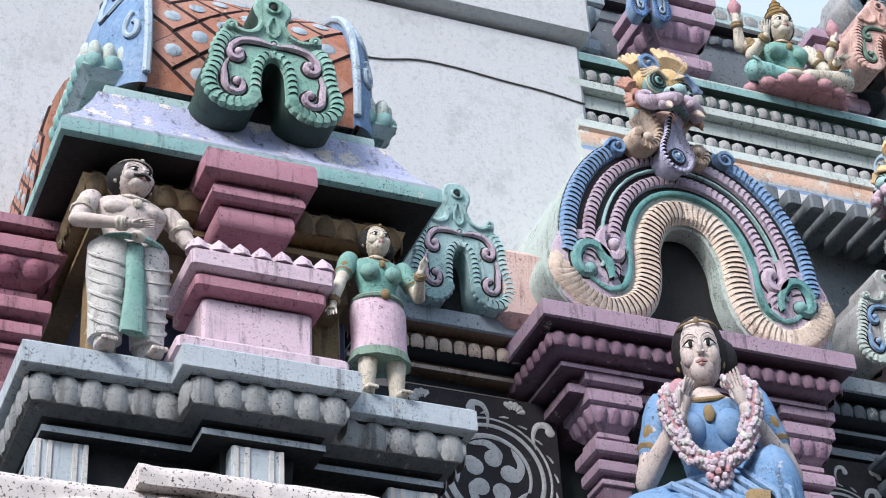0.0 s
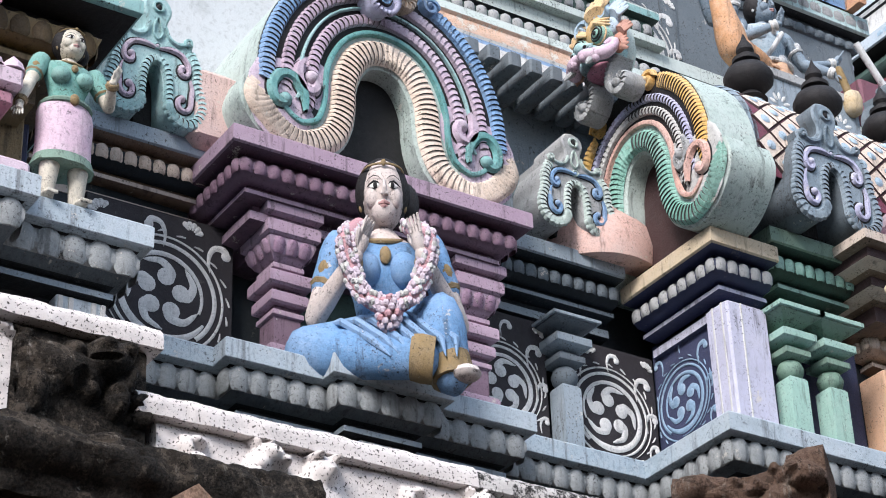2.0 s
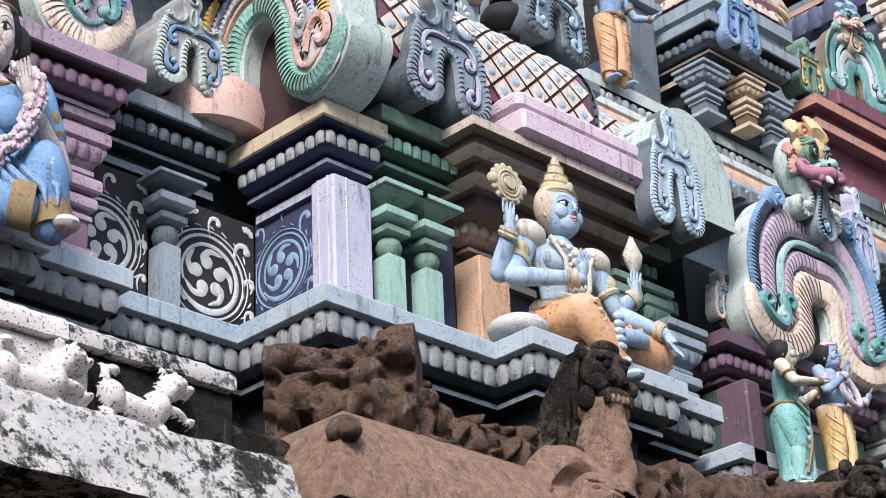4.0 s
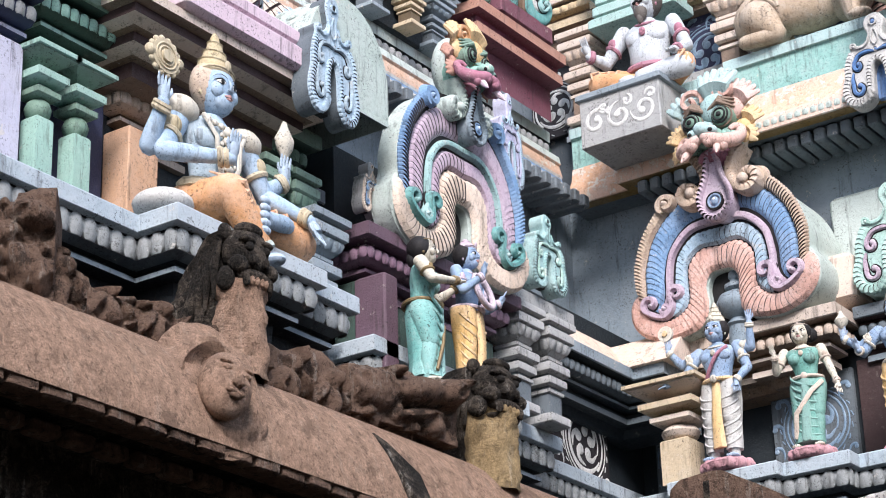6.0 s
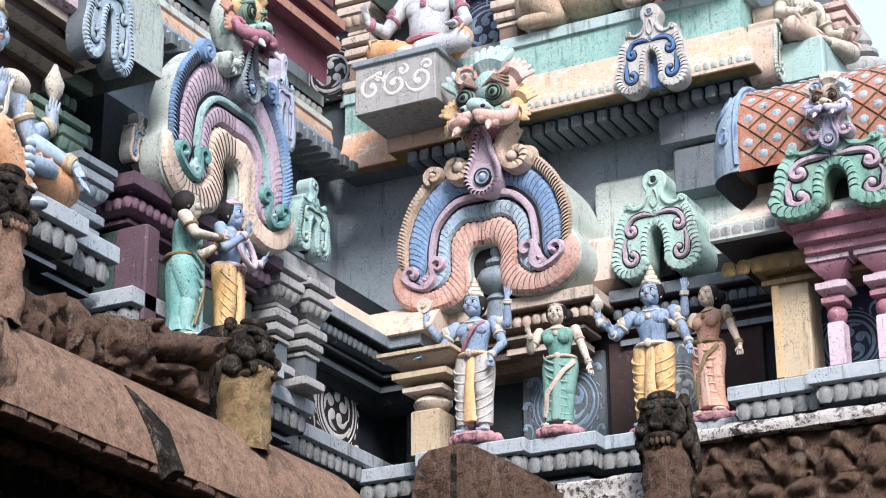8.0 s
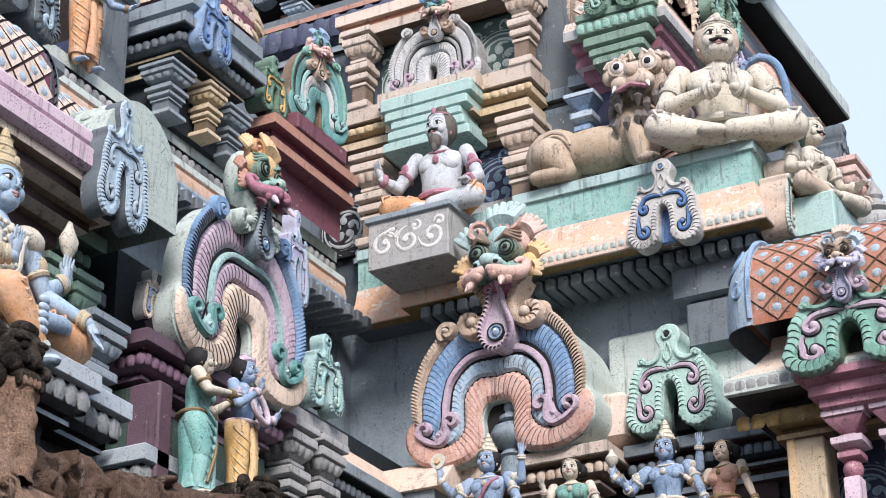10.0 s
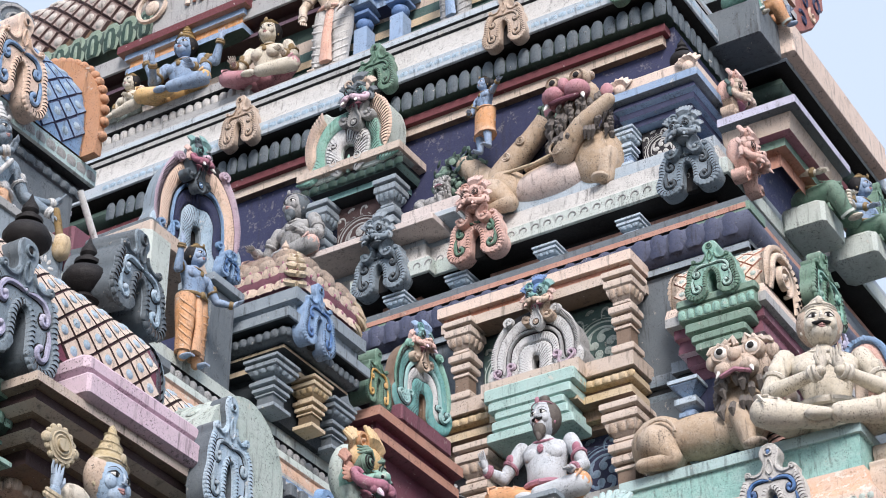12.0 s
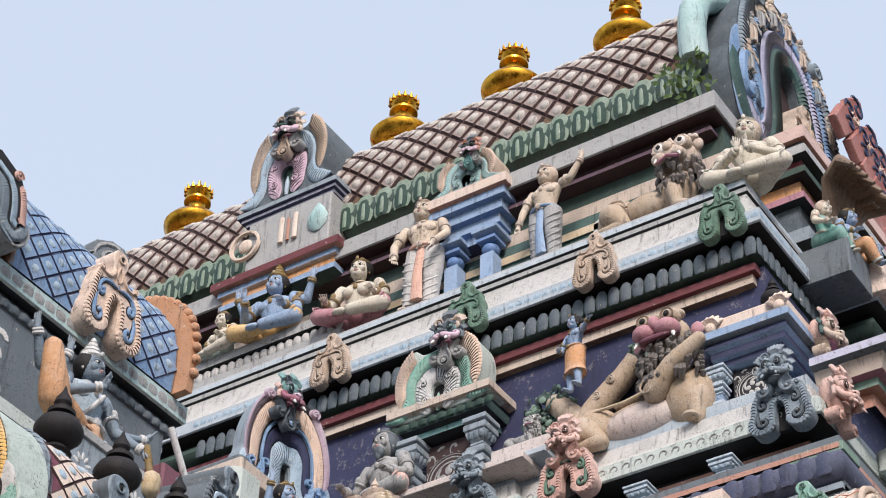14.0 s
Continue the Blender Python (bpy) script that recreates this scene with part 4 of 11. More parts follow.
# ---- kinds of ornament ----
def kudu(name, m, w, h, face, rim, scroll, label, depth=0.16, side=None, hole="black", slot=1.0, group="small gables", knob=True):
    """A small horseshoe gable ornament: two hanging lobes, feathered rims, painted scrolls and a spade-shaped leaf finial."""
    root = thing(name, m, label, "gable ornament", group)
    k0 = 0.09 * slot
    out = [(k0, 0.13), (k0 + 0.03, 0.07), (0.2, 0.01), (0.32, -0.01), (0.43, 0.03), (0.495, 0.12), (0.5, 0.22), (0.465, 0.31), (0.45, 0.36), (0.445, 0.46), (0.40, 0.57), (0.36, 0.635), (0.37, 0.685), (0.31, 0.71), (0.25, 0.675), (0.17, 0.685), (0.115, 0.73), (0.105, 0.79), (0.14, 0.86), (0.135, 0.93), (0.08, 0.985), (0.0, 1.0)]
    right = spline([(x * w, z * h) for x, z in out], 0.022 * w)
    left = np.array([(-x, z) for x, z in right[::-1]])[1:]
    outer = np.concatenate([right, left])
    arch = [(k0, 0.13), (0.95 * k0, 0.24), (0.85 * k0, 0.34), (0.5 * k0, 0.415), (0, 0.44)]
    inner = spline([(x * w, z * h) for x, z in [(-x, z) for x, z in arch] + arch[-2::-1]], 0.022 * w)
    S = Shape()
    slab2(S, np.concatenate([outer, inner[1:-1]]), 0.0, depth, face, 0.012, side or face)
    part("plate", S, root)
    # plate close behind the slot; its default black paints in the hollow's shade
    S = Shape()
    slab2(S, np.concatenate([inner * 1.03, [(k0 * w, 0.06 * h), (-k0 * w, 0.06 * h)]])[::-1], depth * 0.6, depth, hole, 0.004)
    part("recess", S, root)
    n = len(right)
    lobe = next(i for i in range(n) if right[i][1] > 0.62 * h) / (2 * n - 2)
    S = Shape()
    relief(S, outer, 0.1 * w, -0.004, 0.002, 0.026 * w + 0.01, rim, tooth=0.052 * w, edge=-0.014 * w, bite=0.36, cut=(0.0, lobe), taper=(False, True))
    relief(S, outer, 0.1 * w, -0.004, 0.002, 0.026 * w + 0.01, rim, tooth=0.052 * w, edge=-0.014 * w, bite=0.36, cut=(1 - lobe, 1.0), lean=-0.6, taper=(True, False))
    part("outer_rim", S, root)
    S = Shape()
    relief(S, inner, 0.0, 0.09 * w, 0.002, 0.026 * w + 0.01, rim, tooth=0.05 * w, bite=0.36, cut=(0, 0.51), taper=(False, False))
    relief(S, inner, 0.0, 0.09 * w, 0.002, 0.026 * w + 0.01, rim, tooth=0.05 * w, bite=0.36, cut=(0.49, 1), lean=-0.6, taper=(False, False))
    part("inner_rim", S, root)
    S = Shape()
    for sgn in (-1, 1):
        lower = np.concatenate([spline([(0.335, 0.37), (0.36, 0.3), (0.355, 0.22)], 0.02), curl((0.27, 0.185), 0.088, 0.03, 20, -250, 24)])
        upper = np.concatenate([spline([(0.015, 0.555), (0.13, 0.575), (0.245, 0.555), (0.315, 0.49)], 0.02), curl((0.265, 0.44), 0.062, 0.02, 30, -230, 18)])
        for line in (lower, upper):
            ln = np.array([(sgn * x * w, z * h) for x, z in line])
            ribbon(S, ln, 0.085 * w, 0.085 * w, -0.001, 0.004, "black", 0.052 * w)
            ribbon(S, ln, 0.055 * w, 0.05 * w, -0.004, 0.022 * w + 0.004, scroll, 0.036 * w)
        ear = np.array([(sgn * x * w, z * h) for x, z in curl((0.315, 0.665), 0.04, 0.01, 200, -160, 16)])
        ribbon(S, ear, 0.045 * w, 0.03 * w, -0.002, 0.03 * w, rim, 0.025 * w)
        sweep_in = np.array([(sgn * x * w, z * h) for x, z in spline([(0.29, 0.65), (0.2, 0.635), (0.12, 0.665), (0.08, 0.74)], 0.02)])
        ribbon(S, sweep_in, 0.05 * w, 0.03 * w, -0.002, 0.026 * w, rim)
    part("scroll", S, root)
    S = Shape()
    ribbon(S, curl((0, 0.575 * h), 0.032 * w, 0.032 * w, -90, 270, 14), 0.02 * w, 0.02 * w, -0.004, 0.02 * w, rim, 0.0)
    ball(S, (0, -0.006, 0.575 * h), (0.02 * w, 0.02 * w, 0.02 * w), scroll, 8, 6)
    if knob:
        drop = spline([(0.0, 0.63), (0.035, 0.66), (0.045, 0.7), (0.025, 0.77), (0.0, 0.81), (-0.025, 0.77), (-0.045, 0.7), (-0.035, 0.66)], 0.02, True)
        ribbon(S, np.array([(x * w, z * h) for x, z in np.concatenate([drop, drop[:2]])]), 0.022 * w, 0.022 * w, -0.002, 0.022 * w, rim)
        ribbon(S, curl((0, 0.895 * h), 0.05 * w, 0.05 * w, -90, 270, 18), 0.03 * w, 0.03 * w, -0.002, 0.024 * w, rim)
        ball(S, (0, -0.003, 0.895 * h), (0.032 * w, 0.02 * w, 0.036 * w), "hair" if hole == "black" else hole, 10, 6)
    part("finial", S, root)
    return root


def gable(name, m, w, h, bands, body, label, depth=0.5, hole="black", spirals=(), hook=1.0, foot=0.0, slot=1.0, shoulder=0.02):
    """A great horseshoe gable of nested feathered bands. bands: (inner offset, outer offset, paint, tooth, share of its length)."""
    root = thing(name, m, label, "great gable", "great gables")
    half = [(0.0, 0.56), (0.11, 0.53), (0.185, 0.42), (0.20, 0.29), (0.225, 0.19), (0.29, 0.09), (0.41, 0.02 + foot), (0.57, -0.015 + foot), (0.74, 0.02 + foot), (0.88, 0.11 + foot), (0.95, 0.22 + foot), (0.91, 0.33 + foot)]
    if slot < 1:
        fill = 0.215 * (1 - slot) / 0.95
        half = [(x * (slot + (1 - slot) * min(1, max(0, k - 4) / 3)), z - (fill * 0.95 * w / h if k < 3 else 0)) for k, (x, z) in enumerate(half)]
        bands = [(0.0, fill - 0.01, bands[0][2], bands[0][3], (0.2, 0.8))] + [(a + fill * (0.55 if i == 0 else 0.9), b + fill * 0.9, mat, t, c) for i, (a, b, mat, t, c) in enumerate(bands)]
    half = half if hook else half[:7]
    pts = [(-x, z) for x, z in half[::-1]][:-1] + half
    line = spline([(x * w, z * h) for x, z in pts], 0.02)
    u = w * 0.95
    total = bands[-1][1] * u
    S = Shape()
    relief(S, line, -0.005, min(bands[0][1] * u, 0.26 * u), 0.035, 0.03, body, back=depth, flat=True)
    c0 = max(b[4][0] for b in bands[1:])
    relief(S, line, 0.0, bands[1][1] * u, 0.035, 0.03, body, back=depth, flat=True, cut=bands[1][4])
    relief(S, line, 0.0, total, 0.03, 0.025, body, back=depth, flat=True, cut=(c0, 1 - c0))
    part("body", S, root, "plastered core")
    S = Shape()
    relief(S, line, bands[1][0] * u, total, 0.012, 0.012, "hair", flat=True, cut=(c0, 1 - c0))
    part("painted_outline", S, root, "black painted outline")
    for i, (o0, o1, mat, tooth, cut) in enumerate(bands):
        S = Shape()
        top = shoulder if shoulder and i == len(bands) - 1 else 0.0
        for c, lean, ends in (((cut[0], 0.505 - top), 0.6, (True, bool(top))), ((0.495 + top, cut[1]), -0.6, (bool(top), True))):
            relief(S, line, o0 * u + 0.008, o1 * u - 0.008, 0.012, 0.026 * w + 0.012, mat, tooth=tooth * 0.8 * w, edge=0.006 * w if tooth else 0, bite=0.32, cut=c, lean=lean, taper=ends)
        if top:
            nor = normals2(line)
            for at, way in ((0.5 - top, 1), (0.5 + top, -1)):
                p = line[int(at * (len(line) - 1))] + nor[int(at * (len(line) - 1))] * (o0 + o1) / 2 * u
                r = 0.62 * (o1 - o0) * u
                ribbon(S, curl(p, r * 0.8, r * 0.2, 180 if way > 0 else 0, -300 if way > 0 else 480, 26), r * 0.6, r * 0.35, 0.0, 0.05 * w, mat, r * 0.3)
        part("band", S, root, mat.replace("_", " ") + " feathered band" if tooth else mat.replace("_", " ") + " smooth band")
    # dark plate behind the mouth, coloured as the shade of a deep hollow
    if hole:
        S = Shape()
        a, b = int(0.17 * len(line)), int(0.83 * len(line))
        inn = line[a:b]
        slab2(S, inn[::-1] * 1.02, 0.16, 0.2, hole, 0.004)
        part("recess", S, root, "dark plate behind the arch, painted as shade of a hollow")
    for cx, cz, r, a0, a1, mat, wide in spirals:
        for sgn in (-1, 1):
            S = Shape()
            ln = np.array([(sgn * x * w, z * h) for x, z in curl((cx, cz), r, r * 0.15, a0, a1, 34)])
            ball(S, (sgn * cx * w, 0.012, cz * h), (r * 1.5 * w, 0.02, r * 1.5 * h), bands[min(2, len(bands) - 1)][2], 20, 8)
            ribbon(S, ln, wide * 1.75 * w, wide * 1.4 * w, -0.006, 0.008, "hair", wide * 0.85 * w)
            ribbon(S, ln, wide * 1.4 * w, wide * 1.0 * w, -0.012, 0.03 * w, mat, wide * 0.75 * w)
            part("scroll", S, root, mat.replace("_", " ") + " scroll")
    return root


def even_knots(pts, n=12):
    """A smooth line with n steps between each pair of knots, so that lines with equal knot counts pair up."""
    P = np.array([pts[0]] + list(pts) + [pts[-1]], float)
    out = []
    for k in range(1, len(P) - 2):
        for t in np.arange(n) / n:
            out.append(0.5 * (2 * P[k] + (P[k + 1] - P[k - 1]) * t + (2 * P[k - 1] - 5 * P[k] + 4 * P[k + 1] - P[k + 2]) * t * t + (3 * P[k] - P[k - 1] - 3 * P[k + 1] + P[k + 2]) * t ** 3))
    return np.array(out + [P[-1]])


def domed_gable(name, m, w, h, rim, bands, edge, body, label, depth=0.5, hole="black", scroll="lilac_pink", slot=1.0):
    """A dome-shaped horseshoe gable: a feathered rim round a small arch ends in rolled feet, under nested fields and an outer edge with rolled shoulders.
    bands: (from, to, paint, feathered). w: half its width."""
    root = thing(name, m, label, "great gable", "great gables")
    up = lambda q: [(x * w, z * h) for x, z in q]
    A = up([(0.0, 0.36), (0.11 * slot, 0.345), (0.165 * slot, 0.27), (0.155 * slot, 0.17), (0.165 * slot + 0.01, 0.08), (0.26, 0.005), (0.46, -0.03), (0.66, -0.025), (0.85, 0.03), (0.97, 0.13), (0.985, 0.25), (0.91, 0.32), (0.8, 0.3)])
    C = up([(0.0, 0.52), (0.2, 0.525), (0.335, 0.44), (0.35, 0.32), (0.355, 0.21), (0.42, 0.145), (0.52, 0.115), (0.62, 0.115), (0.71, 0.135), (0.77, 0.165), (0.8, 0.2), (0.79, 0.235), (0.77, 0.25)])
    B = up([(0.0, 0.99), (0.42, 0.94), (0.73, 0.75), (0.87, 0.53), (0.885, 0.39), (0.87, 0.31), (0.85, 0.26), (0.83, 0.23), (0.81, 0.2)])
    both = lambda q: np.concatenate([np.array([(-x, z) for x, z in even_knots(q)])[::-1][:-1], even_knots(q)])
    foot, rise, field, dome = both(A), both(C), both(C[:9]), both(B)
    S = Shape()
    hull = both(B[:5] + [(0.94 * w, 0.32 * h), A[10], A[9], A[8], A[7], A[6], A[5], A[4], A[3], A[2], A[1], A[0]])
    half = len(hull) // 2
    slab2(S, np.concatenate([hull[half:], hull[:half]])[::-1], 0.014, depth, body, 0.02)
    part("body", S, root, "plastered core")
    S = Shape()
    relief(S, field, -0.02, 1.03, 0.012, 0.012, "hair", upper=dome, flat=True, taper=(False, False))
    part("painted_outline", S, root, "black painted outline")
    S = Shape()
    for c, lean, ends in (((0.0, 0.503), 0.5, (True, False)), ((0.497, 1.0), -0.5, (False, True))):
        relief(S, foot, 0.01, 0.96, 0.004, 0.05 * w, rim, tooth=0.055 * w, bite=0.2, edge=0.012 * w, upper=rise, cut=c, lean=lean, taper=ends)
    part("rim", S, root, rim.replace("_", " ") + " feathered rim ending in rolled feet")
    for a, b, mat, fine in bands:
        S = Shape()
        lo = 0.03 if fine else 0.16
        for c, lean, ends in (((lo, 0.503), 0.6, (True, False)), ((0.497, 1 - lo), -0.6, (False, True))):
            relief(S, field, a + 0.012, b - 0.012, 0.006, 0.042 * w if fine else 0.06 * w, mat, tooth=0.055 * w if fine else 0.0, bite=0.16, edge=0.008 * w if fine else 0.0, upper=dome, cut=c, lean=lean, taper=ends)
        if not fine:
            for at in (lo, 1 - lo):
                i = int(at * (len(field) - 1))
                p = field[i] * (1 - (a + b) / 2) + dome[i] * (a + b) / 2
                sg = 1 if at > 0.5 else -1
                p = p + np.array([-sg * 0.02 * w, 0.0])
                ribbon(S, curl(p, 0.06 * w, 0.015 * w, 0 if sg > 0 else 180, -380 if sg > 0 else 560, 24), 0.075 * w, 0.05 * w, -0.008, 0.06 * w, mat, 0.03 * w)
        part("band", S, root, mat.replace("_", " ") + (" feathered band" if fine else " smooth band"))
    S = Shape()
    cut = 0.425
    for c, lean, ends in (((0.09, cut), 0.5, (True, False)), ((1 - cut, 0.91), -0.5, (False, True))):
        relief(S, field, 0.855, 1.05, 0.0, 0.055 * w, edge, tooth=0.035 * w, bite=0.4, edge=0.014 * w, upper=dome, cut=c, lean=lean, taper=ends)
    for at, sg in ((cut, -1), (1 - cut, 1)):
        i = int(at * (len(dome) - 1))
        p = dome[i] * 0.94 + field[i] * 0.06
        ribbon(S, curl(p, 0.1 * w, 0.02 * w, 300 if sg > 0 else 240, 740 if sg > 0 else -200, 30), 0.11 * w, 0.06 * w, -0.02, 0.07 * w, edge, 0.04 * w)
    part("edge_band", S, root, edge.replace("_", " ") + " outer band with rolled shoulders")
    for sg in (-1, 1):
        S = Shape()
        line = np.concatenate([curl((0.47 * w, 0.265 * h), 0.075 * w, 0.03 * w, 20, 330, 24)[::-1], even_knots([(0.53 * w, 0.245 * h), (0.52 * w, 0.17 * h), (0.6 * w, 0.125 * h), (0.72 * w, 0.15 * h)], 8)])
        line = np.concatenate([line, curl((0.755 * w, 0.235 * h), 0.085 * w, 0.03 * w, -60, 240, 24)])
        line = line * (sg, 1)
        ribbon(S, line, 0.105 * w, 0.09 * w, -0.012, 0.012, "hair", 0.0)
        ribbon(S, line, 0.08 * w, 0.06 * w, -0.02, 0.055 * w, scroll, 0.03 * w)
        part("scroll", S, root, scroll.replace("_", " ") + " scroll")
    # flat dark sheet closes the arch; its colour is the hollow's shade
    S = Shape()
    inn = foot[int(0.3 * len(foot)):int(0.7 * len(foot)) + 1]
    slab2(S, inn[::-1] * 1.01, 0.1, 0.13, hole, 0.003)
    part("recess", S, root, "dark plate behind the arch, painted as shade of a hollow")
    return root


def bell_gable(name, m, w, h, mats, body, label, depth=0.3, eye="black"):
    """A bell-shaped gable: a feathered lobe with a small slot, a band that flares into pointed feet, and wings with free, pointed tips.
    mats: paints of lobe, band and wings. w: half its width."""
    root = thing(name, m, label, "great gable", "bell gables")
    up = lambda q: [(x * w, z * h) for x, z in q]
    both = lambda q: np.concatenate([np.array([(-x, z) for x, z in even_knots(q)])[::-1][:-1], even_knots(q)])
    A = up([(0.0, 0.4), (0.09, 0.37), (0.12, 0.28), (0.095, 0.17), (0.09, 0.08), (0.13, 0.02), (0.22, 0.0)])
    C = up([(0.0, 0.64), (0.22, 0.61), (0.38, 0.5), (0.43, 0.35), (0.4, 0.22), (0.39, 0.12), (0.32, 0.05)])
    D = up([(0.0, 0.65), (0.23, 0.62), (0.39, 0.51), (0.445, 0.35), (0.44, 0.21), (0.5, 0.09), (0.68, 0.0), (0.98, 0.05)])
    E = up([(0.0, 0.86), (0.28, 0.83), (0.5, 0.69), (0.6, 0.5), (0.6, 0.34), (0.67, 0.21), (0.82, 0.14), (1.0, 0.07)])
    F = even_knots(up([(0.42, 0.79), (0.54, 0.67), (0.62, 0.5), (0.62, 0.34), (0.7, 0.2)]))
    G = even_knots(up([(0.5, 1.0), (0.72, 0.84), (0.83, 0.6), (0.82, 0.36), (0.73, 0.2)]))
    slot, lobe, inner, outer = both(A), both(C), both(D), both(E)
    S = Shape()
    hull = both(up([(0.0, 0.9), (0.3, 0.88), (0.5, 0.97), (0.71, 0.83), (0.81, 0.6), (0.8, 0.36), (0.76, 0.19), (0.98, 0.08), (0.9, 0.03), (0.68, 0.0)]) + A[::-1])
    half = len(hull) // 2
    slab2(S, np.concatenate([hull[half:], hull[:half]])[::-1], 0.014, depth, body, 0.015)
    part("plate", S, root)
    halves = lambda S, line, high, mat, top, tooth: [relief(S, line, 0.02, 0.98, 0.004, high, mat, tooth=tooth, bite=0.3, edge=0.012 * w, upper=top, cut=c, lean=lean, taper=ends) for c, lean, ends in (((0.0, 0.503), 0.6, (True, False)), ((0.497, 1.0), -0.6, (False, True)))]
    S = Shape()
    halves(S, slot, 0.06 * w, mats[0], lobe, 0.06 * w)
    part("lobe", S, root, mats[0].replace("_", " ") + " feathered lobe")
    S = Shape()
    halves(S, inner, 0.05 * w, mats[1], outer, 0.055 * w)
    part("band", S, root, mats[1].replace("_", " ") + " band flaring into pointed feet")
    for sg in (-1, 1):
        S = Shape()
        relief(S, F * (sg, 1), 0.02, 0.98, 0.004, 0.055 * w, mats[2], tooth=0.055 * w, bite=0.35, edge=0.015 * w, upper=G * (sg, 1), lean=-0.6 * sg, taper=(False, True))
        part("wing", S, root, mats[2].replace("_", " ") + " feathered wing")
        S = Shape()
        for (cx, cz), r, a0, a1 in (((0.22, 0.16), 0.085, 90, -330), ((0.24, 0.4), 0.07, -60, 330)):
            ln = curl((cx * w, cz * h), r * w, r * 0.25 * w, a0, a1, 28) * (sg, 1)
            ribbon(S, ln, 0.055 * w, 0.045 * w, -0.05 * w, 0.008, "hair", 0.0)
            ribbon(S, ln, 0.035 * w, 0.03 * w, -0.055 * w, 0.02 * w, mats[0], 0.02 * w)
        part("scroll", S, root)
    # sheet behind the slot, with the shade inside it put into the colour
    S = Shape()
    slab2(S, np.concatenate([slot[::-1] * 1.01, [(-0.2 * w, -0.02 * h), (0.2 * w, -0.02 * h)]])[:], 0.06, 0.1, eye, 0.003)
    part("slot", S, root, "dark plate in the slot, painted as shade of a hollow")
    S = Shape()
    turned(S, [(0.03 * w, 0), (0.045 * w, 0.08 * h), (0.04 * w, 0.18 * h), (0.01 * w, 0.25 * h)], mats[1], (0, 0.03, 0.02 * h), 10)
    part("bud", S, root, "bud standing in the slot")
    return root


def fan(S, c, r, a0, a1, mat, y=0.0, d=0.03, n=7, rim=None):
    """A leaf crest: ridged lobes round c."""
    for k in range(n):
        a = radians(a0 + (a1 - a0) * (k + 0.5) / n)
        p, q = (c[0] + 0.25 * r * math.cos(a), y, c[1] + 0.25 * r * math.sin(a)), (c[0] + r * math.cos(a), y - d * 0.3, c[1] + r * math.sin(a))
        tube(S, [p, ((p[0] + q[0]) / 2, y - d, (p[2] + q[2]) / 2), q], [r * 0.12, r * 0.9 * radians(abs(a1 - a0)) / n * 0.75, r * 0.07], mat, 7, 0.7)
    ball(S, (c[0], y - d * 0.5, c[1]), (r * 0.4, d, r * 0.4), rim or mat, 10, 6)


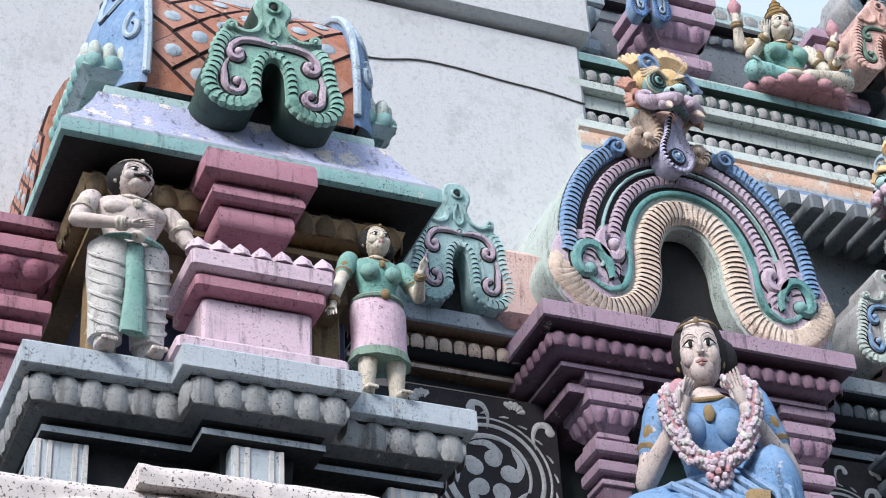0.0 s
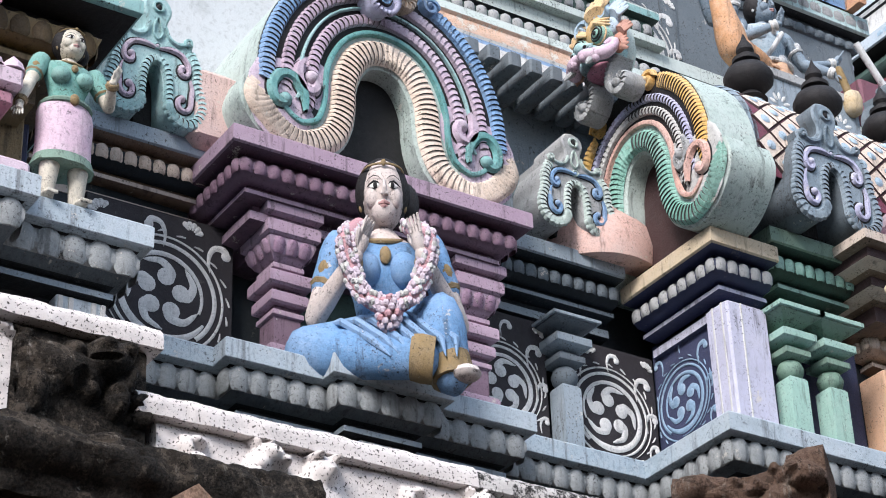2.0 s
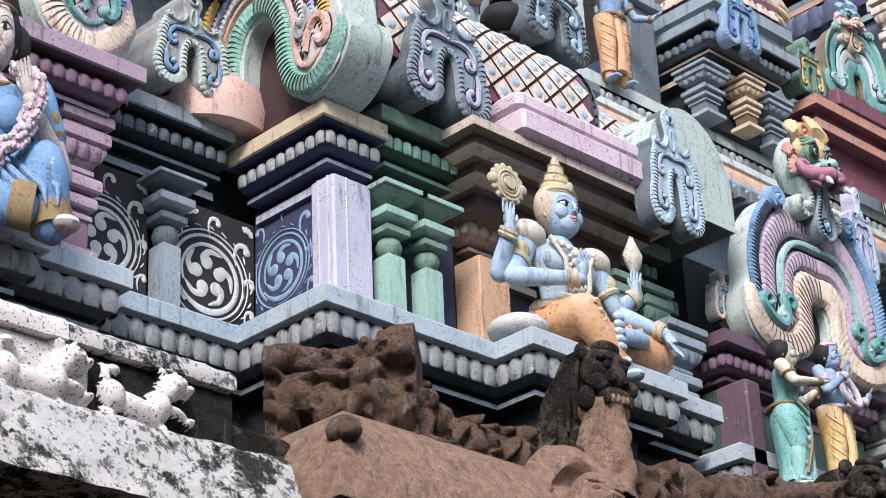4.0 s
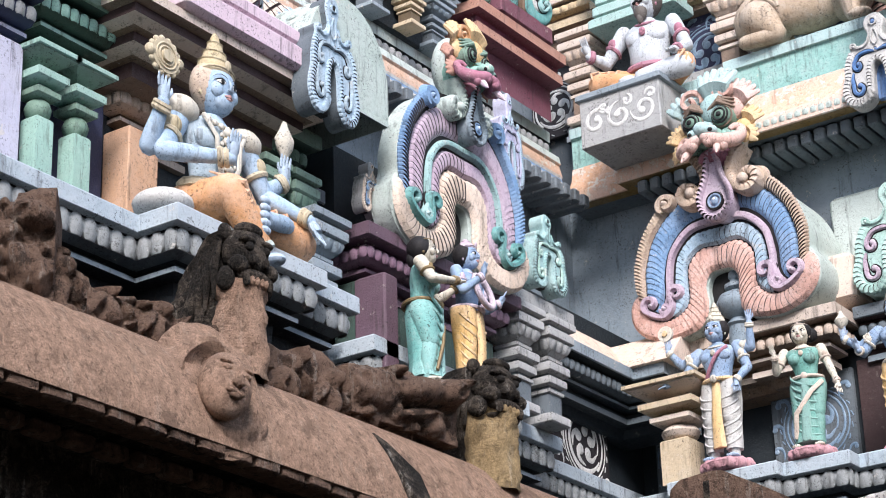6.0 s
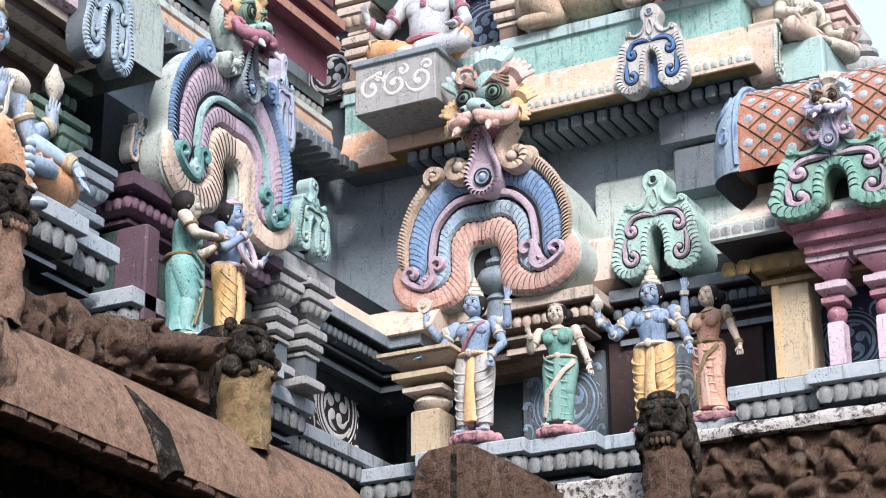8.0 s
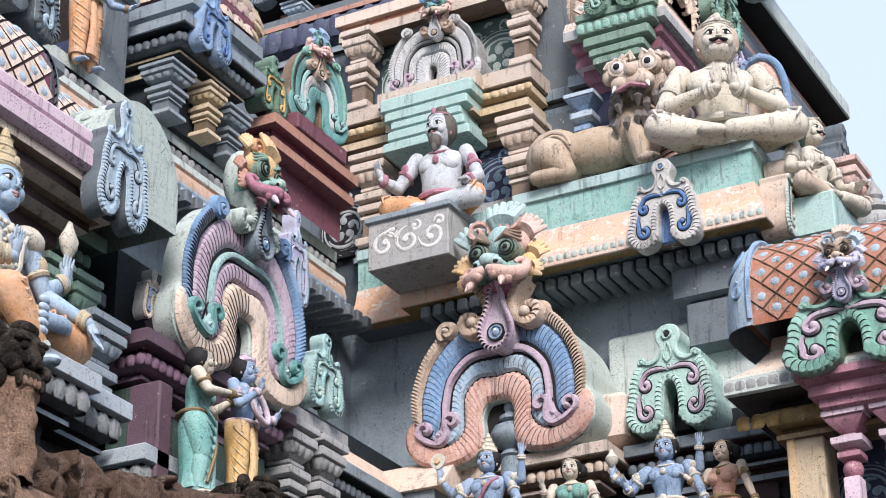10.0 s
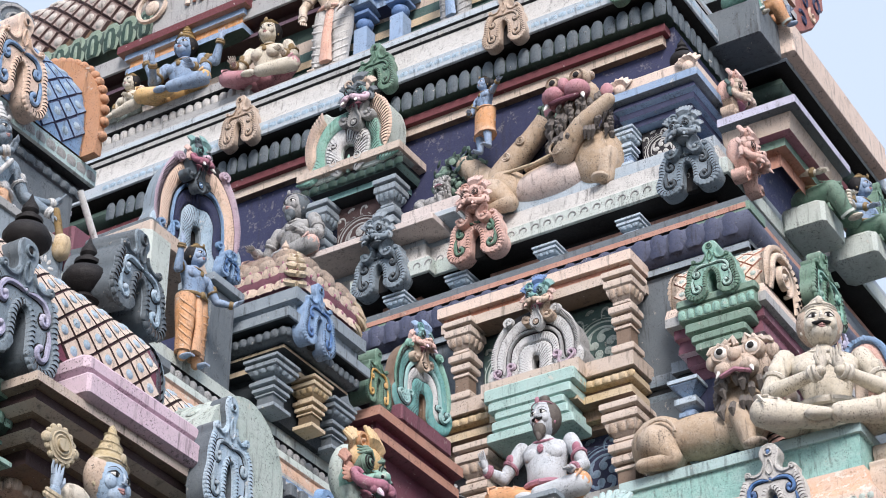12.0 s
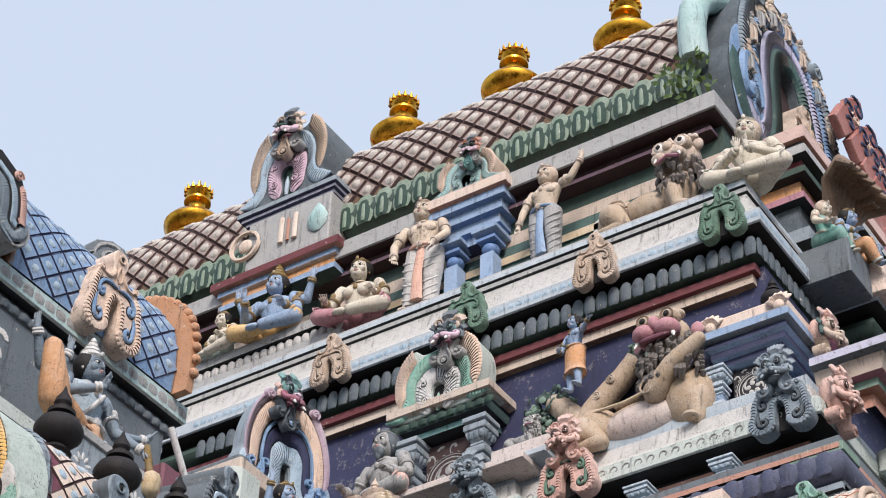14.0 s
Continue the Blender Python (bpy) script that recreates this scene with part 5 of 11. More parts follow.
def yali(name, m, s, c, label, jaws=True, group="guardian masks", drop=True):
    """A guardian mask: goggle eyes, bulbous snout, curling lips with fangs, leaf crest, and feathered reins round a pendant."""
    root = thing(name, m, label, "mask", group)
    g = lambda k: c.get(k, c.get("socket", "mint") if k == "eye" else "mint")
    P = lambda x, y, z: (x * s, y * s, z * s)
    S = Shape()
    ball(S, P(0, 0.05, 0.37), P(0.19, 0.18, 0.2), g("head"))
    ball(S, P(0, -0.13, 0.31), P(0.12, 0.16, 0.08), g("head"))
    ball(S, P(0, -0.27, 0.335), P(0.065, 0.055, 0.055), g("nose"))
    for x in (-1, 1):
        ball(S, P(x * 0.075, -0.255, 0.31), P(0.05, 0.05, 0.04), g("nose"), 12, 8)
        ball(S, P(x * 0.085, -0.295, 0.3), P(0.022, 0.016, 0.016), "black", 8, 5)
        ball(S, P(x * 0.14, -0.06, 0.3), P(0.09, 0.11, 0.08), g("head"))
    for k in range(4):
        tube(S, [P(-0.05, -0.17 - 0.02 * k, 0.4 - 0.016 * k), P(0, -0.2 - 0.02 * k, 0.418 - 0.016 * k), P(0.05, -0.17 - 0.02 * k, 0.4 - 0.016 * k)], 0.009 * s, g("nose"), 6)
    ball(S, P(0, 0.12, 0.45), P(0.2, 0.15, 0.3), g("back"))
    ball(S, P(0, -0.05, 0.17), P(0.15, 0.12, 0.08), g("mouth"))
    part("head", S, root)
    for x in (-1, 1):
        S = Shape()
        tube(S, [P(x * 0.105, 0.02, 0.45), P(x * 0.12, -0.12, 0.455), P(x * 0.125, -0.19, 0.45)], [0.1 * s, 0.092 * s, 0.066 * s], g("socket"), 16)
        for rr, dy in ((0.084, 0.15), (0.066, 0.185), (0.048, 0.2)):
            tube(S, [P(x * 0.123 + rr * math.cos(a), -dy, 0.452 + rr * math.sin(a)) for a in np.linspace(0, 6.2832, 19)], 0.008 * s, g("brow") if rr > 0.07 else "black", 5)
        ball(S, P(x * 0.124, -0.185, 0.45), P(0.045, 0.032, 0.045), g("eye"), 12, 7)
        ball(S, P(x * 0.125, -0.213, 0.448), P(0.022, 0.012, 0.022), "black", 10, 6)
        for k in range(3):
            tube(S, [P(x * 0.02, -0.17 + 0.02 * k, 0.52 + 0.02 * k), P(x * 0.11, -0.19 + 0.02 * k, 0.565 + 0.022 * k), P(x * 0.22, -0.11, 0.52 + 0.034 * k)], [0.014 * s, 0.024 * s, 0.008 * s], g("brow"), 7)
        part("eye", S, root)
        S = Shape()
        lip = [(0.015, -0.285, 0.255), (0.07, -0.29, 0.225), (0.14, -0.255, 0.205), (0.21, -0.18, 0.22), (0.25, -0.12, 0.275), (0.245, -0.1, 0.335), (0.205, -0.12, 0.355), (0.175, -0.15, 0.325)]
        pts = [tuple(p) for p in spline([P(x * q[0], q[1], q[2]) for q in lip], 0.03 * s)]
        tube(S, pts, list(np.interp(np.linspace(0, 1, len(pts)), [0, 0.15, 0.4, 0.6, 0.8, 1], np.array([0.035, 0.055, 0.06, 0.048, 0.034, 0.02]) * s)), g("lip"), 12)
        ball(S, P(x * 0.07, -0.3, 0.2), P(0.045, 0.04, 0.045), g("lip"), 12, 8)
        ball(S, P(x * 0.16, -0.25, 0.17), P(0.04, 0.04, 0.05), g("lip"), 12, 8)
        part("lip", S, root, "curling upper lip")
        S = Shape()
        tube(S, [P(x * 0.12, -0.26, 0.18), P(x * 0.135, -0.31, 0.12), P(x * 0.15, -0.35, 0.07)], [0.032 * s, 0.026 * s, 0.004 * s], g("fang"), 8)
        part("fang", S, root)
        S = Shape()
        fan(S, (x * 0.24 * s, 0.36 * s), 0.19 * s, 15 if x > 0 else 100, 80 if x > 0 else 165, g("ear"), -0.02 * s, 0.05 * s, 5)
        fan(S, (x * 0.25 * s, 0.28 * s), 0.12 * s, -40 if x > 0 else 130, 50 if x > 0 else 220, g("ear"), -0.04 * s, 0.04 * s, 4)
        part("ear", S, root, "leaf-shaped ear")
        if jaws:
            S = Shape()
            line = np.array([(x * p[0] * s, p[1] * s) for p in np.concatenate([spline([(0.2, 0.24), (0.13, 0.12), (0.1, 0.0), (0.16, -0.11)], 0.02), curl((0.25, -0.06), 0.095, 0.03, 210, 560, 30)])])
            rr = (0.042 * s, -0.042 * s) if x > 0 else (-0.042 * s, 0.042 * s)
            relief(S, line, rr[0], rr[1], -0.065 * s, 0.05 * s, g("jaw"), tooth=0.04 * s, bite=0.35, lean=0.6 * x, back=0.1 * s)
            ball(S, (line[-1][0], -0.1 * s, line[-1][1]), 0.045 * s, g("jaw"), 12, 8)
            part("jaw_scroll", S, root, "feathered jaw curl")
    S = Shape()
    fan(S, (0.05 * s, 0.54 * s), 0.34 * s, 50, 115, g("crest"), -0.07 * s, 0.08 * s, 6, g("crest"))
    fan(S, (-0.16 * s, 0.52 * s), 0.27 * s, 62, 150, g("crest"), -0.04 * s, 0.06 * s, 7)
    part("crest", S, root, "fan of crest leaves")
    S = Shape()
    fan(S, (0.17 * s, 0.53 * s), 0.25 * s, 15, 110, g("crest2"), -0.03 * s, 0.06 * s, 7)
    for cx, cz, r, a0, a1 in ((0.14, 0.68, 0.09, 200, -250), (-0.15, 0.66, 0.1, -20, 420)):
        ribbon(S, np.array([(p[0] * s, p[1] * s) for p in curl((cx, cz), r, r * 0.2, a0, a1, 24)]), 0.06 * s, 0.035 * s, -0.1 * s, 0.04 * s, g("crest2"), 0.025 * s)
    part("crest_curl", S, root)
    if drop:
        S = Shape()
        edge = spline([(0.0, 0.19), (0.035, 0.1), (0.06, -0.02), (0.11, -0.14), (0.115, -0.23), (0.07, -0.31), (0.0, -0.34), (-0.07, -0.31), (-0.115, -0.23), (-0.11, -0.14), (-0.06, -0.02), (-0.035, 0.1)], 0.02, True) * s
        slab2(S, edge[::-1], -0.13 * s, 0.05 * s, g("drop"), 0.012 * s)
        ring = np.concatenate([edge, edge[:2]])
        relief(S, ring, -0.012 * s, 0.034 * s, -0.13 * s, 0.045 * s, g("drop"), tooth=0.035 * s, bite=0.6, taper=(False, False))
        pend = part("pendant", S, root, "drop-shaped pendant")
        S = Shape()
        for r, mt in ((0.066, "hair"), (0.052, g("jewel"))):
            ribbon(S, curl((0, -0.21 * s), r * s, r * s, 0, 360, 24), 0.02 * s, 0.02 * s, -0.133 * s, 0.02 * s, mt)
        ball(S, P(0, -0.14, -0.21), P(0.03, 0.025, 0.036), g("jewel"), 12, 8)
        ball(S, P(0, -0.16, -0.2), P(0.012, 0.01, 0.014), "eye_white", 8, 6)
        part("jewel", S, pend)
    return root


def pot(name, m, s, mat, label, group):
    """A pot finial on a roof ridge."""
    root = thing(name, m, label, "finial", group)
    S = Shape()
    turned(S, [(0.17 * s, -0.35 * s), (0.16 * s, 0), (0.2 * s, 0.03 * s), (0.15 * s, 0.08 * s), (0.12 * s, 0.12 * s), (0.2 * s, 0.17 * s), (0.29 * s, 0.27 * s), (0.3 * s, 0.36 * s), (0.25 * s, 0.46 * s), (0.13 * s, 0.52 * s)], mat, seg=24)
    part("belly", S, root)
    S = Shape()
    turned(S, [(0.09 * s, 0.5 * s), (0.1 * s, 0.54 * s), (0.17 * s, 0.57 * s), (0.17 * s, 0.62 * s), (0.1 * s, 0.66 * s), (0.08 * s, 0.7 * s)], mat, seg=20)
    part("collar", S, root)
    S = Shape()
    turned(S, [(0.07 * s, 0.68 * s), (0.11 * s, 0.74 * s), (0.1 * s, 0.8 * s), (0.04 * s, 0.9 * s), (0.006 * s, 1.0 * s)], mat, seg=16)
    part("bud", S, root)
    return root


def spire(name, m, s):
    """A gilded pot spire: round belly, ringed neck and a bud."""
    root = thing(name, m, "gilded copper pot spire with a ringed neck, roof ridge", "spire", "ridge spires")
    for nm, prof in (("foot", [(0.22, -0.5), (0.22, -0.02), (0.3, 0.0), (0.3, 0.04), (0.22, 0.06)]), ("belly", [(0.22, 0.05), (0.36, 0.1), (0.44, 0.19), (0.45, 0.26), (0.38, 0.36), (0.26, 0.42), (0.17, 0.45)]),
                     ("ring", [(0.17, 0.44), (0.22, 0.46), (0.22, 0.49), (0.14, 0.51)]), ("neck", [(0.14, 0.5), (0.095, 0.56), (0.095, 0.66), (0.13, 0.7)]), ("dish", [(0.12, 0.69), (0.2, 0.72), (0.2, 0.76), (0.12, 0.78)]),
                     ("cup", [(0.1, 0.77), (0.16, 0.84), (0.2, 0.93), (0.17, 0.94)]), ("tip", [(0.12, 0.92), (0.08, 1.0), (0.02, 1.12), (0.004, 1.18)])):
        S = Shape()
        turned(S, [(r * s, z * s) for r, z in prof], "gilt", seg=28)
        part(nm, S, root)
    for k in range(14):
        a = 2 * math.pi * k / 14
        S = Shape()
        tube(S, [(0.19 * s * math.cos(a), 0.19 * s * math.sin(a), 0.9 * s), (0.21 * s * math.cos(a), 0.21 * s * math.sin(a), 1.0 * s)], [0.035 * s, 0.004 * s], "gilt", 6)
        part("crown_tooth", S, root)
    return root


def post(name, m, h, w, c1, c2, label, group, base=0.0, cap=True, shaft=0.45):
    """A moulded square post: plain shaft, turned knop, stacked abaci and a bracket capital."""
    root = thing(name, m, label, "pillar", group)
    S = Shape()
    b = h * shaft
    turned(S, [(w * 0.5, 0), (w * 0.5, b * 0.96), (w * 0.42, b)], c1, square=True)
    part("shaft", S, root)
    S = Shape()
    turned(S, [(w * 0.4, b), (w * 0.55, b + 0.03 * h), (w * 0.62, b + 0.08 * h), (w * 0.5, b + 0.13 * h), (w * 0.36, b + 0.15 * h)], c2, seg=16)
    part("knop", S, root)
    S = Shape()
    z = b + 0.15 * h
    for k, (wd, t) in enumerate(((0.7, 0.07), (0.95, 0.09))):
        turned(S, [(w * 0.4, z), (w * wd * 0.8, z + 0.01 * h), (w * wd, z + 0.35 * t * h), (w * wd, z + t * h), (w * wd * 0.6, z + (t + 0.02) * h), (w * 0.38, z + (t + 0.045) * h)], c1 if k % 2 else c2, square=True)
        z += (t + 0.045) * h
        part("abacus", S, root)
        S = Shape()
    if cap:
        S = Shape()
        turned(S, [(w * 0.38, z), (w * 0.7, z + 0.04 * h), (w * 1.15, z + (h - z) * 0.6), (w * 1.15, z + (h - z) * 0.72)], c2, square=True)
        turned(S, [(w * 1.3, z + (h - z) * 0.72), (w * 1.3, h - 0.005), (w * 1.25, h)], c1, square=True)
        part("capital", S, root)
    return root


def ridged(name, m, h, w, c1, c2, label, group):
    """A short pillar of stacked, overhanging square mouldings."""
    root = thing(name, m, label, "pillar", group)
    z = 0.0
    for k, (wd, t, nm) in enumerate(((0.8, 0.09, "base"), (0.52, 0.2, "shaft"), (0.62, 0.04, "ring"), (0.48, 0.035, "neck"), (0.74, 0.08, "ring"), (0.5, 0.035, "neck"), (0.86, 0.09, "ring"), (0.5, 0.03, "neck"), (0.62, 0.04, "ring"), (0.94, 0.15, "cup"), (1.06, 0.1, "abacus"), (0.88, 0.03, "neck"), (1.14, 0.08, "capital"))):
        S = Shape()
        t *= h
        r = w * wd / 2
        if nm in ("neck", "shaft"):
            turned(S, [(r, z), (r, z + t)], c2, square=True)
        elif nm == "cup":
            turned(S, [(r * 0.5, z), (r * 0.62, z + 0.12 * t), (r * 0.9, z + 0.5 * t), (r, z + 0.85 * t), (r * 0.97, z + t)], c1, square=True)
            for side in range(4):
                for x in (-0.5, 0.0, 0.5):
                    mx = Matrix.Rotation(side * math.pi / 2, 4, "Z") @ Matrix.LocRotScale((x * r * 1.1, -r * 0.93, z + 0.62 * t), Euler((0.35, 0, 0)), None)
                    me = petal_mesh(c1, r * 0.5, t * 0.66, r * 0.1)
                    S.add([mx @ v.co for v in me.vertices], [list(f.vertices) for f in me.polygons], c1)
        else:
            turned(S, [(r * 0.9, z), (r, z + 0.16 * t), (r, z + 0.84 * t), (r * 0.95, z + t)], c1, square=True)
        part(nm, S, root)
        z += t
    return root


def scroll_panel(name, m, w, h, ground, ink, label, turn=1, group="scroll panels"):
    """A dark wall panel with one great brushed tendril: a double ring, comma-shaped lobes inside it, hooked leaves and sprays round it."""
    root = thing(name, m, label, "painted panel", group)
    S = Shape()
    slab2(S, [(-w / 2, 0), (w / 2, 0), (w / 2, h), (-w / 2, h)], 0.0, 0.05, ground, 0.004)
    part("panel", S, root)
    S = Shape()
    r = min(w * 0.45, h * 0.4)
    c = (-0.03 * w, h * 0.43)

    def stroke(pts, w0, w1, eye=0.0):
        q = [(turn * min(max(p[0], -w / 2 + 0.02), w / 2 - 0.02), min(max(p[1], 0.02), h - 0.015)) for p in pts]
        ribbon(S, np.array(q), w0, w1, -0.003, 0.004, ink, eye)

    polar = lambda q, a: (c[0] + q * r * math.cos(radians(a)), c[1] + q * r * math.sin(radians(a)))
    stroke([polar(1.0, a) for a in np.linspace(-60, 250, 60)], r * 0.03, r * 0.05)
    stroke([polar(0.9 - 0.00012 * (a + 100), a) for a in np.linspace(-100, 230, 60)], r * 0.05, r * 0.08)
    stroke([polar(0.78 - 0.0004 * (a + 150), a) for a in np.linspace(-150, 200, 60)], r * 0.16, r * 0.05)
    for a0 in (20, 95, 165, 240, 310):
        stroke(spline([polar(0.62, a0 - 40), polar(0.55, a0 - 10), polar(0.4, a0 + 12), polar(0.3, a0 + 2)], 0.01), r * 0.06, r * 0.2, r * 0.15)
    for k in range(20):
        a = -75 + 17.5 * k
        stroke([polar(1.07, a), polar(1.1, a + 4), polar(1.12, a + 8)], r * 0.055, r * 0.03)
    hooks = ((0.33, 0.78, 1, 0.2), (0.42, 0.5, 1, 0.17), (0.43, 0.24, 1, 0.15), (-0.38, 0.84, -1, 0.17), (0.02, 0.93, 1, 0.16), (-0.43, 0.12, -1, 0.13))
    for x, z, sx, size in hooks:
        size *= min(w, h)
        tail = spline([(x * w - sx * 0.25 * size, z * h - 1.1 * size), (x * w - sx * 0.3 * size, z * h - 0.5 * size), (x * w - sx * 0.1 * size, z * h - 0.05 * size), (x * w + sx * 0.3 * size, z * h), (x * w + sx * 0.4 * size, z * h - 0.25 * size)], 0.012)
        stroke(tail, 0.06 * size, 0.34 * size, 0.2 * size)
    for x, z, a0 in ((0.4, 0.94, 60), (-0.2, 0.95, 110)):
        for k in range(5):
            a = radians(a0 - 50 + 25 * k)
            stroke([(x * w + 0.03 * w * math.cos(a), z * h - 0.06 * h + 0.03 * w * math.sin(a)), (x * w + 0.075 * w * math.cos(a), z * h - 0.06 * h + 0.075 * w * math.sin(a))], 0.02 * w, 0.04 * w, 0.02 * w)
    part("painted_scroll", S, root, "brushed pale tendril")
    return root


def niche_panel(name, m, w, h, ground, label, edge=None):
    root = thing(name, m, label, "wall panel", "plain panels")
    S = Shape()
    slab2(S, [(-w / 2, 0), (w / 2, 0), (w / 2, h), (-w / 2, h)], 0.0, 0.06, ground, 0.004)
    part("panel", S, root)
    if edge:
        S = Shape()
        for x in (-1, 1):
            box(S, x * w / 2 - 0.03, x * w / 2 + 0.03, -0.03, 0.05, 0, h, edge)
        part("edge", S, root)
    return root


def kuta(name, m, w, h, c, label):
    """A square pavilion roof: moulded neck, swelling four-sided dome of scales, leaf crests up its corners."""
    root = thing(name, m, label, "pavilion roof", "pavilion roofs")
    S = Shape()
    turned(S, [(w * 0.5, 0), (w * 0.5, 0.1 * h), (w * 0.56, 0.12 * h), (w * 0.56, 0.24 * h), (w * 0.5, 0.26 * h)], c["neck"], square=True)
    part("neck", S, root)
    prof = [(w * 0.45, 0.26 * h), (w * 0.52, 0.34 * h), (w * 0.54, 0.44 * h), (w * 0.5, 0.58 * h), (w * 0.4, 0.72 * h), (w * 0.25, 0.84 * h), (w * 0.1, 0.92 * h)]
    S = Shape()
    turned(S, prof, c["dome"], square=True)
    part("dome", S, root)
    zs, rs = [p[1] for p in prof], [p[0] for p in prof]
    S = Shape()
    for side in range(4):
        q = Matrix.Rotation(side * math.pi / 2, 4, "Z")
        for row in range(5):
            z = (0.36 + 0.11 * row) * h
            r, lean = np.interp(z, zs, rs), math.atan2(np.interp(z + 0.02, zs, rs) - np.interp(z - 0.02, zs, rs), 0.04)
            n = 5 if row < 3 else 3
            for k in range(n):
                x = (k - (n - 1) / 2 + 0.25 * (row % 2)) * 2 * r / n
                mx = q @ Matrix.LocRotScale((x * 0.9, -r * 1.0, z), Euler((-lean, 0, 0)), None)
                me = petal_mesh(c["scale"], 1.9 * r / n, 0.14 * h, 0.014 * w)
                S.add([mx @ v.co for v in me.vertices], [list(f.vertices) for f in me.polygons], c["scale"])
                ball(S, mx @ Vector((0, -0.014 * w, 0)), (0.016 * w, 0.012 * w, 0.022 * h), c["boss"], 7, 5)
    tagged(part("scales", S, root, "overlapping scales with pale bosses"), kind="stuff")
    for side in range(4):
        S = Shape()
        q = Matrix.Rotation(side * math.pi / 2 + math.pi / 4, 4, "Z")
        for row in range(7):
            z = (0.32 + 0.08 * row) * h
            r = np.interp(z, zs, rs) * 1.42
            wide = 0.1 * w * (1 - 0.1 * row)
            for sgn in (-1, 1):
                pts = [q @ Vector((0, -r - 0.015 * w, z - 0.02 * h)), q @ Vector((sgn * wide * 0.7, -r + 0.03 * w, z + 0.01 * h)), q @ Vector((sgn * wide * 1.1, -r + 0.09 * w, z + 0.06 * h))]
                tube(S, pts, [0.03 * w, 0.034 * w, 0.012 * w], c["leaf"], 7)
        part("leaf_crest", S, root, "ridged leaf crest up the corner")
    return root


def sala(name, m, length, half, high, c, label, size=0.2, ends=True):
    """A barrel roof of a kiosk, along local x, with diamond tiles and round end gables."""
    root = thing(name, m, label, "barrel roof", "kiosk roofs")
    prof = barrel(half, high, 1.6, 18)
    S = Shape()
    reach = 0.76 if c.get("ear") else 1.0
    shell(S, prof, -reach * length / 2, reach * length / 2, c["body"], 8)
    part("shell", S, root)
    S = Shape()
    tiles(S, prof[:14], -reach * length / 2 + 0.02, reach * length / 2 - 0.02, size, c["tile"], c["joint"], c["boss"], raised=0.014)
    part("tiles", S, root)
    if c.get("ear"):
        P = np.array(prof)
        run = np.concatenate([[0], np.cumsum(np.linalg.norm(np.diff(P, axis=0), axis=1))])
        fat = lambda t: 1.03 * math.sqrt(1 - 0.9 * (max(0.0, abs(t) - 0.72) / 0.3) ** 2)

        def skin(t, v, lift=0.0):
            y, z = np.interp(v * run[-1], run, P[:, 0]), np.interp(v * run[-1], run, P[:, 1])
            k = fat(t) + lift
            return (t * length / 2, y * k, 0.1 * high + (z - 0.1 * high) * k)

        for sx in (-1, 1):
            E = Shape()
            n, ts = 26, np.linspace(0.72, 1.02, 12)
            verts = [skin(sx * t, v / n, 0.03) for t in ts for v in range(n + 1)]
            E.add(verts, [[a * (n + 1) + b, a * (n + 1) + b + 1, (a + 1) * (n + 1) + b + 1, (a + 1) * (n + 1) + b] for a in range(11) for b in range(n)] + [[11 * (n + 1) + b for b in range(n + 1)], [b for b in range(n, -1, -1)]], c["end"], True)
            part("scroll_end", E, root, "blue scrolled end of the roof")
            E = Shape()
            for ct, cv, r0, a1 in ((0.86, 0.3, 0.12, 520), (0.82, 0.13, 0.06, 360), (0.84, 0.45, 0.06, 360)):
                for lift, wd, mt in ((0.032, 0.014, "navy"), (0.04, 0.016, c["end2"])):
                    pts = [skin(sx * (ct + p[0] * 0.9), cv + p[1] * 0.62, lift) for p in curl((0, 0), r0, r0 * 0.2, 90, 90 - a1, 40)]
                    tube(E, pts, wd, mt, 7)
            tube(E, [skin(sx * 0.73, v, 0.04) for v in np.linspace(0.02, 0.62, 20)], 0.022, c["end2"], 7)
            part("spiral", E, root, "pale blue spirals on the roof end")
    elif ends:
        for sx in (-1, 1):
            S = Shape()
            line = np.array([(-y, z) for y, z in prof])
            for o0, o1, mat, hi in ((-0.02, 0.14 * half, c["end"], 0.05), (0.16 * half, 0.34 * half, c["end2"], 0.07)):
                relief(S, line, o0, o1, 0, hi, mat, tooth=0.07)
            ribbon(S, curl((0, high * 0.42), half * 0.45, half * 0.08, -90, 500, 50), half * 0.14, half * 0.1, 0, 0.06, c["end2"], half * 0.12)
            slab2(S, line, 0.0, 0.05, c["end"], 0.005)
            part("end_gable", S, root, "", pose(sx * length / 2, 0, 0, 0, 0, 90 if sx > 0 else -90))
    return root

